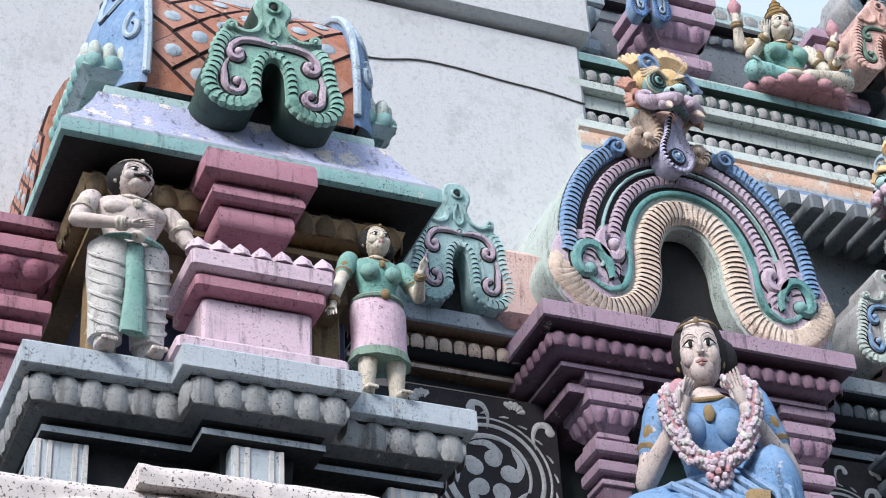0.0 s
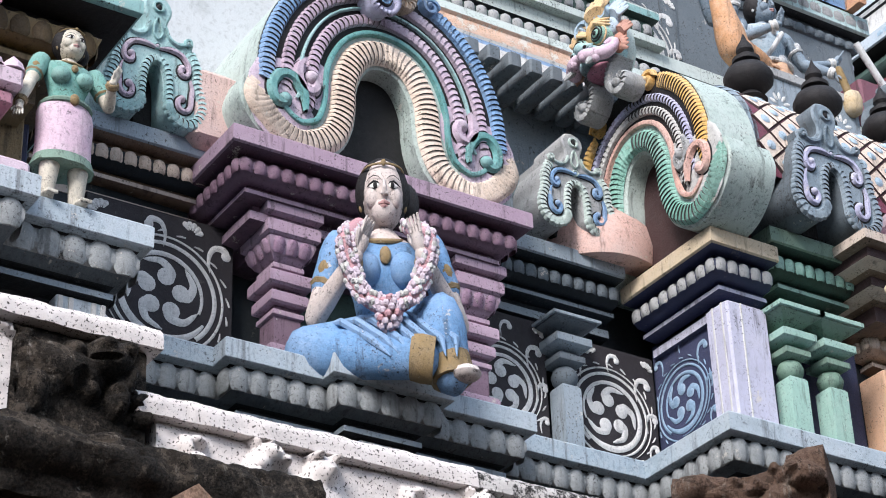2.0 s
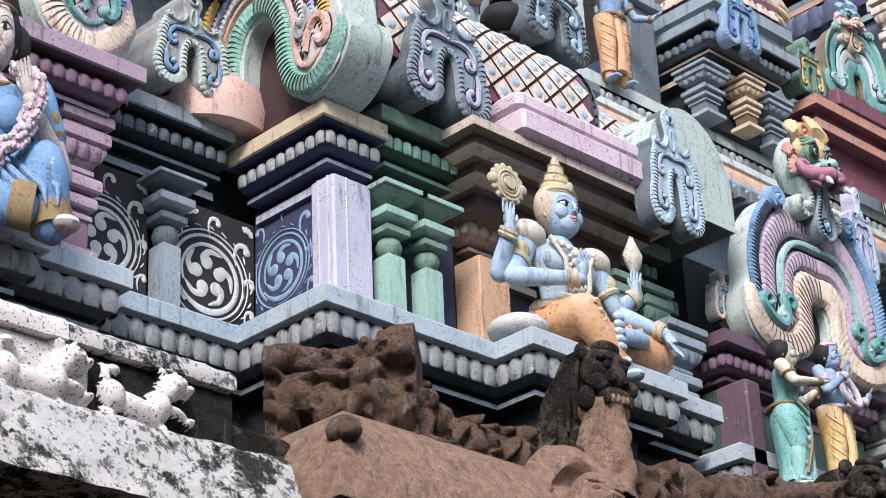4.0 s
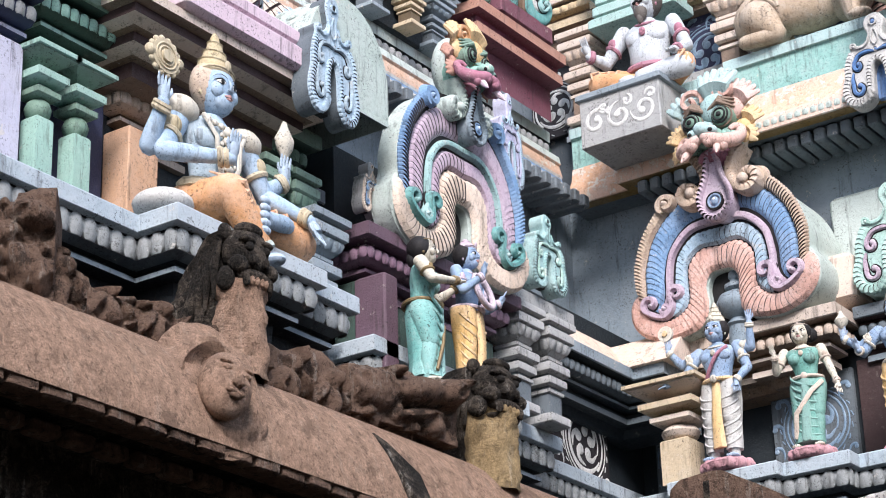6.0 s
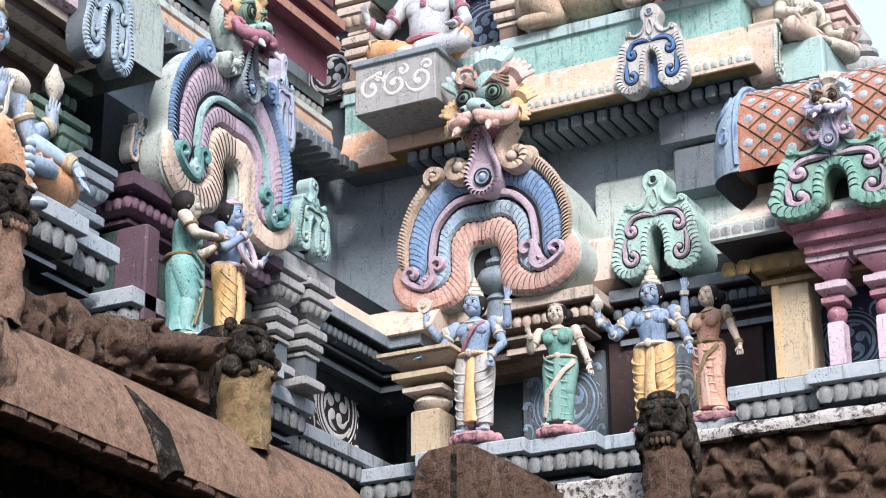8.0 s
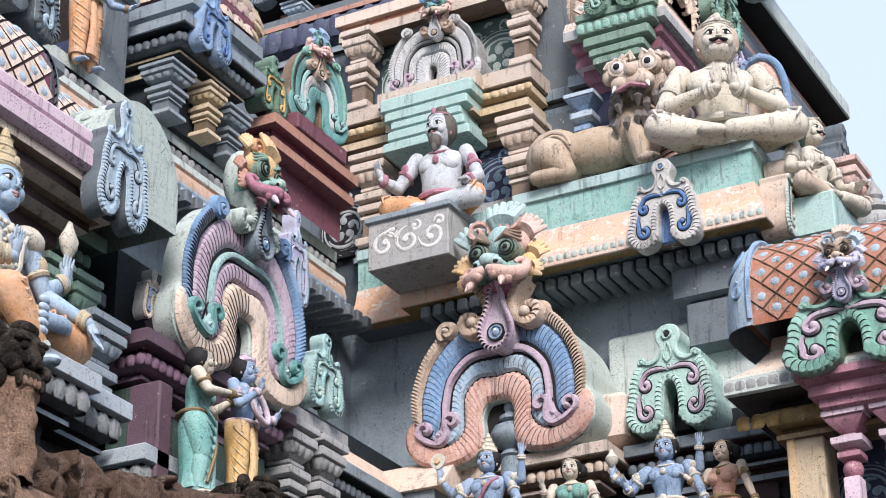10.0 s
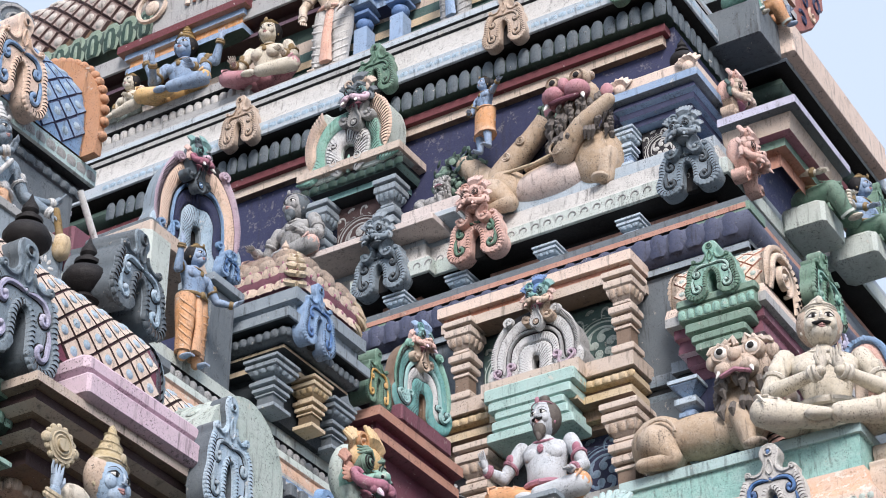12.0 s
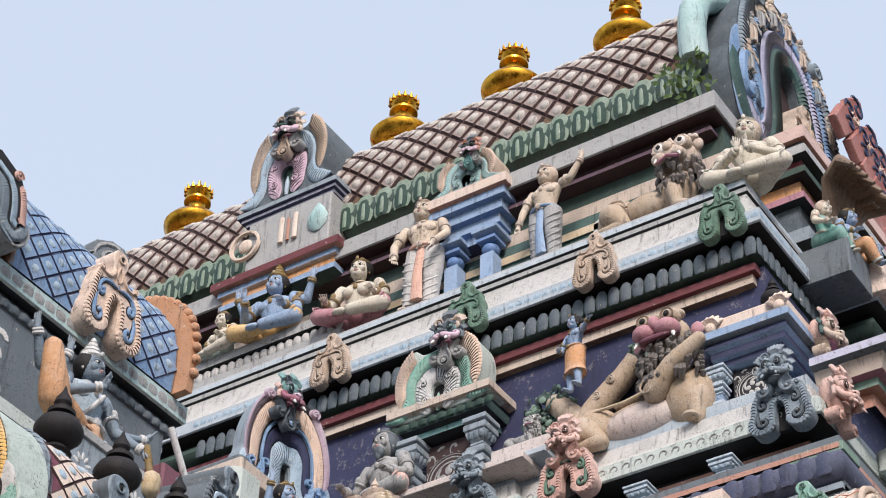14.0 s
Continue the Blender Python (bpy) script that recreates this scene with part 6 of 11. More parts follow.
# ---- statues: each one modelled piece ----
def sculpt_head(S, c, r, skin, hair="hair", crown=None, look_side=0.0, tilt=0.0, beard=False, tache=False, bun=False, gem="gold", ear=True):
    """Head of a painted plaster statue at c, of half-height r. look_side: degrees it turns to its left."""
    q = Matrix.Rotation(radians(look_side), 3, "Z") @ Matrix.Rotation(radians(tilt), 3, "X")

    def P(x, y, z):
        v = q @ Vector((x * r, y * r, z * r))
        return (c[0] + v.x, c[1] + v.y, c[2] + v.z)

    turn = (tilt, 0, look_side)
    ball(S, P(0, 0, 0), (0.79 * r, 0.82 * r, r), skin, 18, 12, turn)
    ball(S, P(0, -0.42, -0.5), (0.46 * r, 0.42 * r, 0.42 * r), skin, 12, 8, turn)
    tube(S, [P(0, -0.82, 0.22), P(0, -0.95, -0.06), P(0, -0.9, -0.18)], [0.055 * r, 0.085 * r, 0.075 * r], skin, 8)
    for x in (-1, 1):
        ball(S, P(x * 0.08, -0.9, -0.17), (0.07 * r, 0.06 * r, 0.055 * r), skin, 8, 5)
        ball(S, P(x * 0.36, -0.5, -0.2), (0.3 * r, 0.28 * r, 0.32 * r), skin, 12, 8, turn)
        ball(S, P(x * 0.32, -0.69, 0.08), (0.2 * r, 0.1 * r, 0.1 * r), "eye_white", 14, 8, (tilt, 0, look_side + x * 24))
        ball(S, P(x * 0.31, -0.775, 0.085), (0.085 * r, 0.035 * r, 0.088 * r), "black", 10, 6, (tilt, 0, look_side + x * 20))
        tube(S, [P(x * 0.1, -0.84, 0.24), P(x * 0.2, -0.82, 0.32), P(x * 0.36, -0.76, 0.36), P(x * 0.52, -0.65, 0.31), P(x * 0.62, -0.54, 0.22)], [0.006 * r, 0.014 * r, 0.016 * r, 0.012 * r, 0.004 * r], "stroke", 6)
        tube(S, [P(x * 0.13, -0.77, 0.07), P(x * 0.22, -0.79, 0.17), P(x * 0.36, -0.77, 0.195), P(x * 0.5, -0.66, 0.14), P(x * 0.6, -0.57, 0.08)], [0.012 * r, 0.026 * r, 0.03 * r, 0.024 * r, 0.01 * r], "black", 6)
        tube(S, [P(x * 0.15, -0.76, 0.05), P(x * 0.32, -0.78, -0.015), P(x * 0.5, -0.66, 0.05)], [0.008 * r, 0.016 * r, 0.008 * r], "black", 5)
        if ear:
            ball(S, P(x * 0.74, 0.05, 0.0), (0.09 * r, 0.16 * r, 0.24 * r), skin, 8, 6)
            ball(S, P(x * 0.76, -0.02, -0.34), (0.1 * r, 0.1 * r, 0.14 * r), gem, 8, 6)
    tube(S, [P(-0.2, -0.76, -0.42), P(0, -0.87, -0.4), P(0.2, -0.76, -0.42)], [0.03 * r, 0.07 * r, 0.03 * r], "lip", 8)
    tube(S, [P(-0.2, -0.77, -0.455), P(0, -0.88, -0.45), P(0.2, -0.77, -0.455)], 0.014 * r, "black", 5)
    tube(S, [P(-0.16, -0.76, -0.49), P(0, -0.84, -0.5), P(0.16, -0.76, -0.49)], [0.03 * r, 0.06 * r, 0.03 * r], "lip", 7)
    if tache:
        for x in (-1, 1):
            tube(S, [P(0, -0.9, -0.3), P(x * 0.22, -0.84, -0.34), P(x * 0.5, -0.62, -0.2)], [0.06 * r, 0.095 * r, 0.02 * r], "black", 8)
    if beard:
        ball(S, P(0, -0.52, -0.78), (0.42 * r, 0.34 * r, 0.52 * r), hair, 12, 8, turn)
        ball(S, P(0, -0.62, -1.15), (0.2 * r, 0.2 * r, 0.36 * r), hair, 10, 7)
    if hair:
        ball(S, P(0, 0.2, 0.1), (0.98 * r, 0.84 * r, 1.02 * r), hair, 18, 12, turn)
    if bun:
        ball(S, P(0.75, 0.55, -0.05), (0.6 * r, 0.5 * r, 0.62 * r), hair, 16, 10)
        ball(S, P(0, 0.7, -0.6), (0.45 * r, 0.35 * r, 0.6 * r), hair, 12, 8)
    tube(S, [P(0.74 * math.sin(a), -0.66 * math.cos(a) - 0.04, 0.62 + 0.1 * math.cos(a)) for a in np.linspace(-1.6, 1.6, 13)], 0.035 * r, gem, 7)
    ball(S, P(0, -0.72, 0.74), (0.1 * r, 0.06 * r, 0.1 * r), gem, 8, 6)
    if crown:
        prof = {"tall": [(0.72, 0.5), (0.8, 0.62), (0.72, 0.8), (0.66, 1.0), (0.7, 1.06), (0.54, 1.15), (0.46, 1.4), (0.5, 1.46), (0.36, 1.55), (0.3, 1.8), (0.34, 1.86), (0.2, 1.95), (0.16, 2.15), (0.06, 2.3)],
                "low": [(0.72, 0.5), (0.8, 0.6), (0.7, 0.8), (0.5, 1.0), (0.3, 1.15), (0.32, 1.22), (0.12, 1.4)],
                "knot": [(0.5, 0.6), (0.52, 0.8), (0.3, 0.95), (0.36, 1.1), (0.3, 1.3), (0.1, 1.42)]}[crown]
        n = 16
        verts = []
        for rr, zz in prof:
            for i in range(n):
                a = 2 * math.pi * i / n
                verts.append(P(rr * 1.02 * math.cos(a) * (1 + 0.05 * math.sin(8 * a)), 0.1 + rr * math.sin(a), zz))
        k = len(prof)
        S.add(verts, [[a * n + i, a * n + (i + 1) % n, (a + 1) * n + (i + 1) % n, (a + 1) * n + i] for a in range(k - 1) for i in range(n)] + [[(k - 1) * n + i for i in range(n)]], gem if crown != "knot" else hair)
        ball(S, P(0, -0.72, 0.85), (0.16 * r, 0.08 * r, 0.2 * r), gem, 8, 6)


def sculpt_hand(S, a, d, s, skin, up=(0, 0, 1), flat=False):
    """A hand at a, fingers towards d."""
    a, d = Vector(a), Vector(d).normalized()
    side = d.cross(Vector(up))
    side = side.normalized() if side.length > 0.05 else Vector((1, 0, 0))
    tube(S, [a, a + d * s * 0.4, a + d * s * 0.75], [s * 0.2, s * 0.32, s * 0.28], skin, 9)
    for k in range(4):
        o = side * s * (0.18 * (k - 1.5))
        tube(S, [a + d * s * 0.7 + o, a + d * s * 1.05 + o * 1.15, a + d * s * 1.35 + o * 1.2 - Vector((0, s * 0.05, 0))], [s * 0.085, s * 0.08, s * 0.05], skin, 6)
    tube(S, [a + d * s * 0.3 + side * s * 0.25, a + d * s * 0.65 + side * s * 0.5, a + d * s * 0.85 + side * s * 0.5], [s * 0.1, s * 0.09, s * 0.05], skin, 6)


def sculpt_arm(S, sh, el, ha, r, skin, gem, hand_to, sleeve=None, hs=1.0):
    limb(S, sh, el, r, r * 0.74, skin, 12)
    limb(S, el, ha, r * 0.76, r * 0.5, skin, 12)
    sh, el, ha = Vector(sh), Vector(el), Vector(ha)
    if sleeve:
        limb(S, sh, sh.lerp(el, 0.55), r * 1.22, r * 1.12, sleeve, 12)
    for p, q, t, rr in ((sh, el, 0.6, 1.08), (el, ha, 0.84, 0.78), (el, ha, 0.93, 0.74)):
        c, d = p.lerp(q, t), (q - p).normalized()
        tube(S, [c - d * r * 0.22, c, c + d * r * 0.22], [r * rr * 0.95, r * rr * 1.08, r * rr * 0.95], gem, 10)
    c = sh.lerp(el, 0.4)
    ball(S, c + Vector((0.3 * r * (1 if sh.x > 0 else -1), -0.75 * r, 0)), (0.6 * r, 0.4 * r, 0.7 * r), gem, 10, 7)
    sculpt_hand(S, ha, hand_to, r * 1.6 * hs, skin)


def sculpt_torso(S, hip, chest, neck, w, skin, bust=False, top=None, gem="gold", sash=None, belly=0.0):
    """Waist to neck. w: half-width of the shoulders."""
    hip, chest, neck = Vector(hip), Vector(chest), Vector(neck)
    m = top or skin
    k = lambda t: hip.lerp(chest, t)
    rings = []
    for p, rx, ry in ((hip, 0.66, 0.5), (k(0.3), 0.58 + belly * 0.3, 0.44 + belly * 0.5), (k(0.6), 0.66 + belly * 0.15, 0.46 + belly * 0.3), (k(0.95), 0.82, 0.5), (chest.lerp(neck, 0.35), 0.96, 0.46), (chest.lerp(neck, 0.62), 0.8, 0.4), (chest.lerp(neck, 0.82), 0.4, 0.32), (neck, 0.26, 0.26)):
        rings.append((p.x, p.y, p.z, rx * w, ry * w))
    loft(S, rings[:6], m, 20)
    loft(S, rings[5:], skin, 16)
    if bust:
        for x in (-1, 1):
            ball(S, chest + Vector((x * 0.4 * w, -0.36 * w, -0.02)), (0.34 * w, 0.3 * w, 0.32 * w), m, 12, 8)
    else:
        for x in (-1, 1):
            ball(S, chest + Vector((x * 0.38 * w, -0.28 * w, 0.03 * w)), (0.4 * w, 0.22 * w, 0.28 * w), m, 12, 8)
    for rr, dz, th in ((0.42, -0.12, 0.045), (0.6, -0.34, 0.035)):
        tube(S, [chest.lerp(neck, 0.8) + Vector((rr * w * math.sin(a), -0.3 * w * math.cos(a) - (0.16 * w if abs(a) < 1.2 else 0), dz * w * (0.4 + math.cos(a)))) for a in np.linspace(-1.7, 1.7, 13)], th * w, gem, 6)
    ball(S, chest + Vector((0, -0.52 * w, 0.16 * w)), (0.13 * w, 0.07 * w, 0.16 * w), gem, 9, 6)
    if sash:
        pts = [chest.lerp(neck, 0.55) + Vector((0.62 * w, -0.3 * w, 0)), chest + Vector((0.22 * w, -0.58 * w, 0)), k(0.5) + Vector((-0.2 * w, -0.58 * w - belly * 0.4 * w, 0)), k(0.1) + Vector((-0.55 * w, -0.36 * w, 0))]
        tube(S, [Vector(p) for p in spline([tuple(p) for p in pts], 0.05 * w)], 0.09 * w, sash, 8)


def standing(name, m, H, skin, label, lower="white", top=None, bust=False, sash=None, gem="gold", hair="hair", crown=None, arms=None, face=0.0, beard=False, tache=False, bun=False, skirt="dhoti", hips=0.0, lotus=None, short=False, group="", garland=None, trim="gold", sleeve=None, held=(), limbs=()):
    """A standing statue H high (to the top of its head). arms: (left side of the picture first) elbow, hand and finger direction, in shares of H."""
    S = Shape()
    z0 = 0.0
    if lotus:
        turned(S, [(0.10 * H, 0), (0.15 * H, 0.02 * H), (0.165 * H, 0.06 * H), (0.13 * H, 0.085 * H)], lotus, seg=18)
        for k in range(12):
            a = 2 * math.pi * k / 12
            ball(S, (0.15 * H * math.cos(a), 0.13 * H * math.sin(a), 0.045 * H), (0.042 * H, 0.035 * H, 0.042 * H), lotus, 8, 6)
        z0 = 0.08 * H
    h = H
    A = lambda x, y, z: (x * h, y * h, z * h + z0)
    sway = hips
    hip, chest, neck, head = A(sway, 0, 0.53), A(sway * 0.3, -0.01, 0.71), A(0, 0, 0.82), A(0, -0.015, 0.905)
    for x in (-1, 1):
        foot, knee, top_leg = A(x * 0.075, -0.02, 0.03), A(x * 0.07 + sway * 0.6, -0.035, 0.27), A(x * 0.065 + sway, 0, 0.5)
        legs = skin if short or skirt == "shorts" else lower
        limb(S, knee, foot, 0.05 * h, 0.035 * h, legs, 10)
        limb(S, top_leg, knee, 0.075 * h, 0.055 * h, lower, 12)
        ball(S, A(x * 0.085, -0.055, 0.02), (0.03 * h, 0.062 * h, 0.02 * h), skin, 10, 6)
        for k in range(4):
            ball(S, A(x * 0.085 + (k - 1.5) * 0.013, -0.115, 0.012), 0.011 * h, skin, 6, 4)
        if skirt == "dhoti":
            loft(S, [(*A(x * 0.06 + sway, 0, 0.54)[:2], A(0, 0, 0.54)[2], 0.08 * h, 0.08 * h), (*A(x * 0.068 + sway * 0.8, -0.01, 0.4)[:2], A(0, 0, 0.4)[2], 0.076 * h, 0.078 * h), (*A(x * 0.07 + sway * 0.5, -0.015, 0.24)[:2], A(0, 0, 0.24)[2], 0.062 * h, 0.066 * h), (*A(x * 0.072, -0.015, 0.07)[:2], A(0, 0, 0.07)[2], 0.056 * h, 0.06 * h)], lower, 22, 0.03, 7)
            for k in range(6):
                zz = 0.1 + 0.062 * k
                rr = 0.06 + 0.04 * (zz - 0.1)
                tube(S, [A(x * 0.07 + sway * zz * 1.4 + rr * math.sin(a), -0.013 - rr * math.cos(a), zz + 0.05 * (a / 1.4) ** 2 + 0.012 * x * a) for a in np.linspace(-1.7, 1.7, 13)], [0.001 * h, 0.005 * h] + [0.009 * h] * 9 + [0.005 * h, 0.001 * h], lower, 6)
    if skirt == "dhoti":
        loft(S, [(*A(sway, -0.07, 0.53)[:2], A(0, 0, 0.53)[2], 0.03 * h, 0.02 * h), (*A(sway * 0.6, -0.095, 0.3)[:2], A(0, 0, 0.3)[2], 0.035 * h, 0.022 * h), (*A(sway * 0.2, -0.085, 0.08)[:2], A(0, 0, 0.08)[2], 0.045 * h, 0.022 * h)], trim if trim != "gold" else lower, 12, 0.12, 5)
    elif skirt == "sari":
        loft(S, [(*A(sway, 0, 0.56)[:2], A(0, 0, 0.56)[2], 0.1 * h, 0.085 * h), (*A(sway, -0.005, 0.47)[:2], A(0, 0, 0.47)[2], 0.127 * h, 0.1 * h), (*A(sway * 0.7, -0.01, 0.3)[:2], A(0, 0, 0.3)[2], 0.107 * h, 0.094 * h), (*A(sway * 0.3, -0.015, 0.15)[:2], A(0, 0, 0.15)[2], 0.094 * h, 0.09 * h), (*A(0, -0.015, 0.045)[:2], A(0, 0, 0.045)[2], 0.112 * h, 0.096 * h)], lower, 30, 0.05, 11)
        for k in range(7):
            zz = 0.1 + 0.062 * k
            sx_, sy_ = np.interp(zz, (0.045, 0.15, 0.3, 0.47), (0.108, 0.092, 0.104, 0.124)), np.interp(zz, (0.045, 0.15, 0.3, 0.47), (0.094, 0.088, 0.092, 0.098))
            tube(S, [A(sway * zz * 1.8 + sx_ * math.sin(a), -0.012 - sy_ * math.cos(a), zz + 0.045 * ((a - 0.35) / 1.3) ** 2 - 0.02 * a) for a in np.linspace(-1.5, 1.7, 14)], [0.001 * h, 0.004 * h] + [0.01 * h] * 10 + [0.004 * h, 0.001 * h], lower, 6)
        tube(S, [A(sway + 0.12, -0.06, 0.5), A(sway + 0.05, -0.118, 0.42), A(-0.06, -0.112, 0.26), A(-0.085, -0.075, 0.08)], 0.02 * h, gem, 8, 0.5)
        loft(S, [(*A(0.0 + sway, -0.09, 0.52)[:2], A(0, 0, 0.52)[2], 0.035 * h, 0.03 * h), (*A(0.0, -0.09, 0.05)[:2], A(0, 0, 0.05)[2], 0.045 * h, 0.03 * h)], lower, 12, 0.15, 5)
    elif skirt == "shorts":
        loft(S, [(*A(sway, 0, 0.56)[:2], A(0, 0, 0.56)[2], 0.115 * h, 0.09 * h), (*A(sway, -0.005, 0.47)[:2], A(0, 0, 0.47)[2], 0.14 * h, 0.105 * h), (*A(sway * 0.7, -0.01, 0.32)[:2], A(0, 0, 0.32)[2], 0.135 * h, 0.1 * h), (*A(0, -0.01, 0.25)[:2], A(0, 0, 0.25)[2], 0.14 * h, 0.1 * h)], lower, 26, 0.04, 9)
        loft(S, [(*A(0, -0.01, 0.25)[:2], A(0, 0, 0.25)[2], 0.142 * h, 0.103 * h), (*A(0, -0.01, 0.20)[:2], A(0, 0, 0.20)[2], 0.155 * h, 0.112 * h)], trim, 26, 0.04, 9)
    tube(S, [A(sway + 0.12 * math.sin(a), -0.1 * math.cos(a), 0.545) for a in np.linspace(0, 2 * math.pi, 17)], 0.014 * h, gem if trim == "gold" else trim, 7)
    ball(S, A(sway, -0.105, 0.545), (0.026 * h, 0.018 * h, 0.03 * h), gem, 9, 6)
    sculpt_torso(S, hip, chest, neck, 0.145 * h, skin, bust, top, gem, sash)
    sculpt_head(S, head, 0.088 * h, skin, hair, crown, face, 0, beard, tache, bun, gem)
    for p, q, ra, rb, mat in limbs:
        limb(S, A(*p), A(*q), ra * h, rb * h, mat, 12)
    arms = arms or (((-0.2, -0.03, 0.6), (-0.22, -0.08, 0.46), (0, -0.1, -1)), ((0.2, -0.03, 0.6), (0.22, -0.08, 0.46), (0, -0.1, -1)))
    for k, (el, ha, to) in enumerate(arms):
        x = (-1, 1)[k % 2]
        sculpt_arm(S, A(x * 0.14, 0, 0.775), A(*el), A(*ha), 0.04 * h, skin, gem, to, sleeve)
    if garland:
        for a in np.linspace(-2.6, 2.6, 40):
            ball(S, A(0.115 * math.sin(a), -0.12 - 0.03 * math.cos(a), 0.60 + 0.21 * (1 - math.cos(a)) / 2 - 0.05), 0.022 * h, garland, 7, 5)
    for p, kind in held:
        p = A(*p)
        if kind == "disc":
            tube(S, [(p[0], p[1] - 0.01 * h, p[2]), (p[0], p[1] + 0.01 * h, p[2])], 0.055 * h, gem, 18)
            tube(S, [(p[0], p[1] - 0.02 * h, p[2]), (p[0], p[1] + 0.02 * h, p[2])], 0.02 * h, trim, 10)
        else:
            turned(S, [(0.012 * h, -0.05 * h), (0.04 * h, -0.02 * h), (0.045 * h, 0.01 * h), (0.02 * h, 0.04 * h), (0.008 * h, 0.07 * h)], kind, p, 12)
    return solid(name, S, m, label, "statue", group)


def seated(name, m, H, skin, label, lower="orange", top=None, bust=False, gem="gold", hair="hair", crown=None, arms=None, face=0.0, beard=False, tache=False, bun=False, belly=0.0, legs="cross", group="", cushion=None, garland=None, sash=None, sleeve=None, tilt=0.0, held=(), wide=1.0, plate=None, pillow=None):
    """A sitting statue, H from its seat to the top of its head."""
    S = Shape()
    h = H / 0.62
    A = lambda x, y, z: (x * h, y * h, z * h)
    base = 0.0
    if cushion:
        turned(S, [(0.26 * h, 0), (0.30 * h, 0.03 * h), (0.28 * h, 0.06 * h), (0.2 * h, 0.07 * h)], cushion, seg=22, squash=0.7)
        for k in range(16):
            a = 2 * math.pi * k / 16
            ball(S, (0.28 * h * math.cos(a), 0.2 * h * math.sin(a), 0.035 * h), (0.055 * h, 0.04 * h, 0.038 * h), cushion, 8, 6)
        base = 0.055
    B = lambda x, y, z: A(x, y, z + base)
    hip, chest, neck, head = B(0, 0, 0.07), B(0, -0.01, 0.29), B(0, 0, 0.41), B(0, -0.02, 0.505)
    ball(S, B(0, 0.02, 0.08), (0.15 * h, 0.12 * h, 0.09 * h), lower, 16, 10)
    if legs == "cross":
        for x in (-1, 1):
            limb(S, B(x * 0.08, 0, 0.07), B(x * 0.26, -0.14, 0.06), 0.075 * h, 0.06 * h, lower, 14)
            limb(S, B(x * 0.26, -0.14, 0.055), B(x * 0.02, -0.17 - 0.02 * x, 0.02), 0.06 * h, 0.042 * h, lower if x < 0 else skin, 12)
            ball(S, B(-x * 0.06, -0.18 - 0.02 * x, 0.015), (0.06 * h, 0.032 * h, 0.026 * h), skin, 10, 6)
            for k in range(4):
                tube(S, [B(x * (0.12 + 0.04 * k), -0.02 - 0.05 * k, 0.145 - 0.008 * k), B(x * (0.16 + 0.04 * k), -0.1 - 0.03 * k, 0.13 - 0.008 * k), B(x * (0.17 + 0.03 * k), -0.16 - 0.02 * k, 0.06)], [0.003 * h, 0.009 * h, 0.003 * h], lower, 6)
    elif legs == "ease":
        limb(S, B(-0.06, 0, 0.07), B(-0.06, -0.2, 0.075), 0.075 * h, 0.068 * h, lower, 16)
        limb(S, B(-0.06, -0.2, 0.075), B(0.03, -0.24, -0.08), 0.066 * h, 0.05 * h, lower, 14)
        tube(S, [B(0.03, -0.245, -0.09), B(0.04, -0.25, -0.105)], [0.056 * h, 0.058 * h], "grey_green", 14)
        ball(S, B(0.06, -0.29, -0.13), (0.032 * h, 0.06 * h, 0.022 * h), skin, 10, 6)
        for k in range(5):
            tube(S, [B(-0.12 + 0.02 * k, -0.14 - 0.02 * k, 0.14 - 0.012 * k), B(-0.06 + 0.015 * k, -0.27, 0.1 - 0.03 * k), B(0.0 + 0.012 * k, -0.25, 0.04 - 0.025 * k)], [0.003 * h, 0.012 * h, 0.003 * h], lower, 6)
        limb(S, B(0.2, -0.2, 0.06), B(0.06, -0.25, 0.02), 0.03 * h, 0.03 * h, skin, 10)
        for k in range(5):
            ball(S, B(0.03, -0.275, 0.07 - 0.026 * k), (0.024 * h, 0.02 * h, 0.016 * h), skin, 8, 6)
        limb(S, B(0.08, 0, 0.07), B(0.33, -0.12, 0.06), 0.085 * h, 0.07 * h, lower, 14)
        limb(S, B(0.33, -0.12, 0.05), B(0.02, -0.17, 0.03), 0.062 * h, 0.04 * h, lower, 12)
        for k in range(6):
            tube(S, [B(0.1 + 0.045 * k, 0.0 - 0.02 * k, 0.125), B(0.12 + 0.045 * k, -0.1 - 0.012 * k, 0.13), B(0.11 + 0.045 * k, -0.16, 0.06)], [0.006 * h, 0.008 * h, 0.005 * h], lower, 6)
    elif legs == "kneel":
        limb(S, B(0.0, -0.04, 0.085), B(-0.27, -0.12, 0.05), 0.09 * h, 0.062 * h, lower, 16)
        limb(S, B(-0.27, -0.13, 0.045), B(0.11, -0.2, 0.005), 0.062 * h, 0.05 * h, lower, 14)
        tube(S, [B(0.07, -0.195, 0.012), B(0.1, -0.2, 0.007), B(0.14, -0.203, 0.0)], [0.056 * h, 0.06 * h, 0.058 * h], "gold", 14)
        limb(S, B(0.06, -0.02, 0.09), B(0.17, -0.14, 0.12), 0.09 * h, 0.075 * h, lower, 16)
        limb(S, B(0.17, -0.14, 0.12), B(0.2, -0.16, -0.01), 0.075 * h, 0.062 * h, lower, 14)
        tube(S, [B(0.192, -0.158, 0.02), B(0.198, -0.16, -0.01), B(0.2, -0.162, -0.035)], [0.066 * h, 0.07 * h, 0.068 * h], "gold", 14)
        ball(S, B(0.24, -0.2, -0.03), (0.05 * h, 0.045 * h, 0.02 * h), skin, 10, 6)
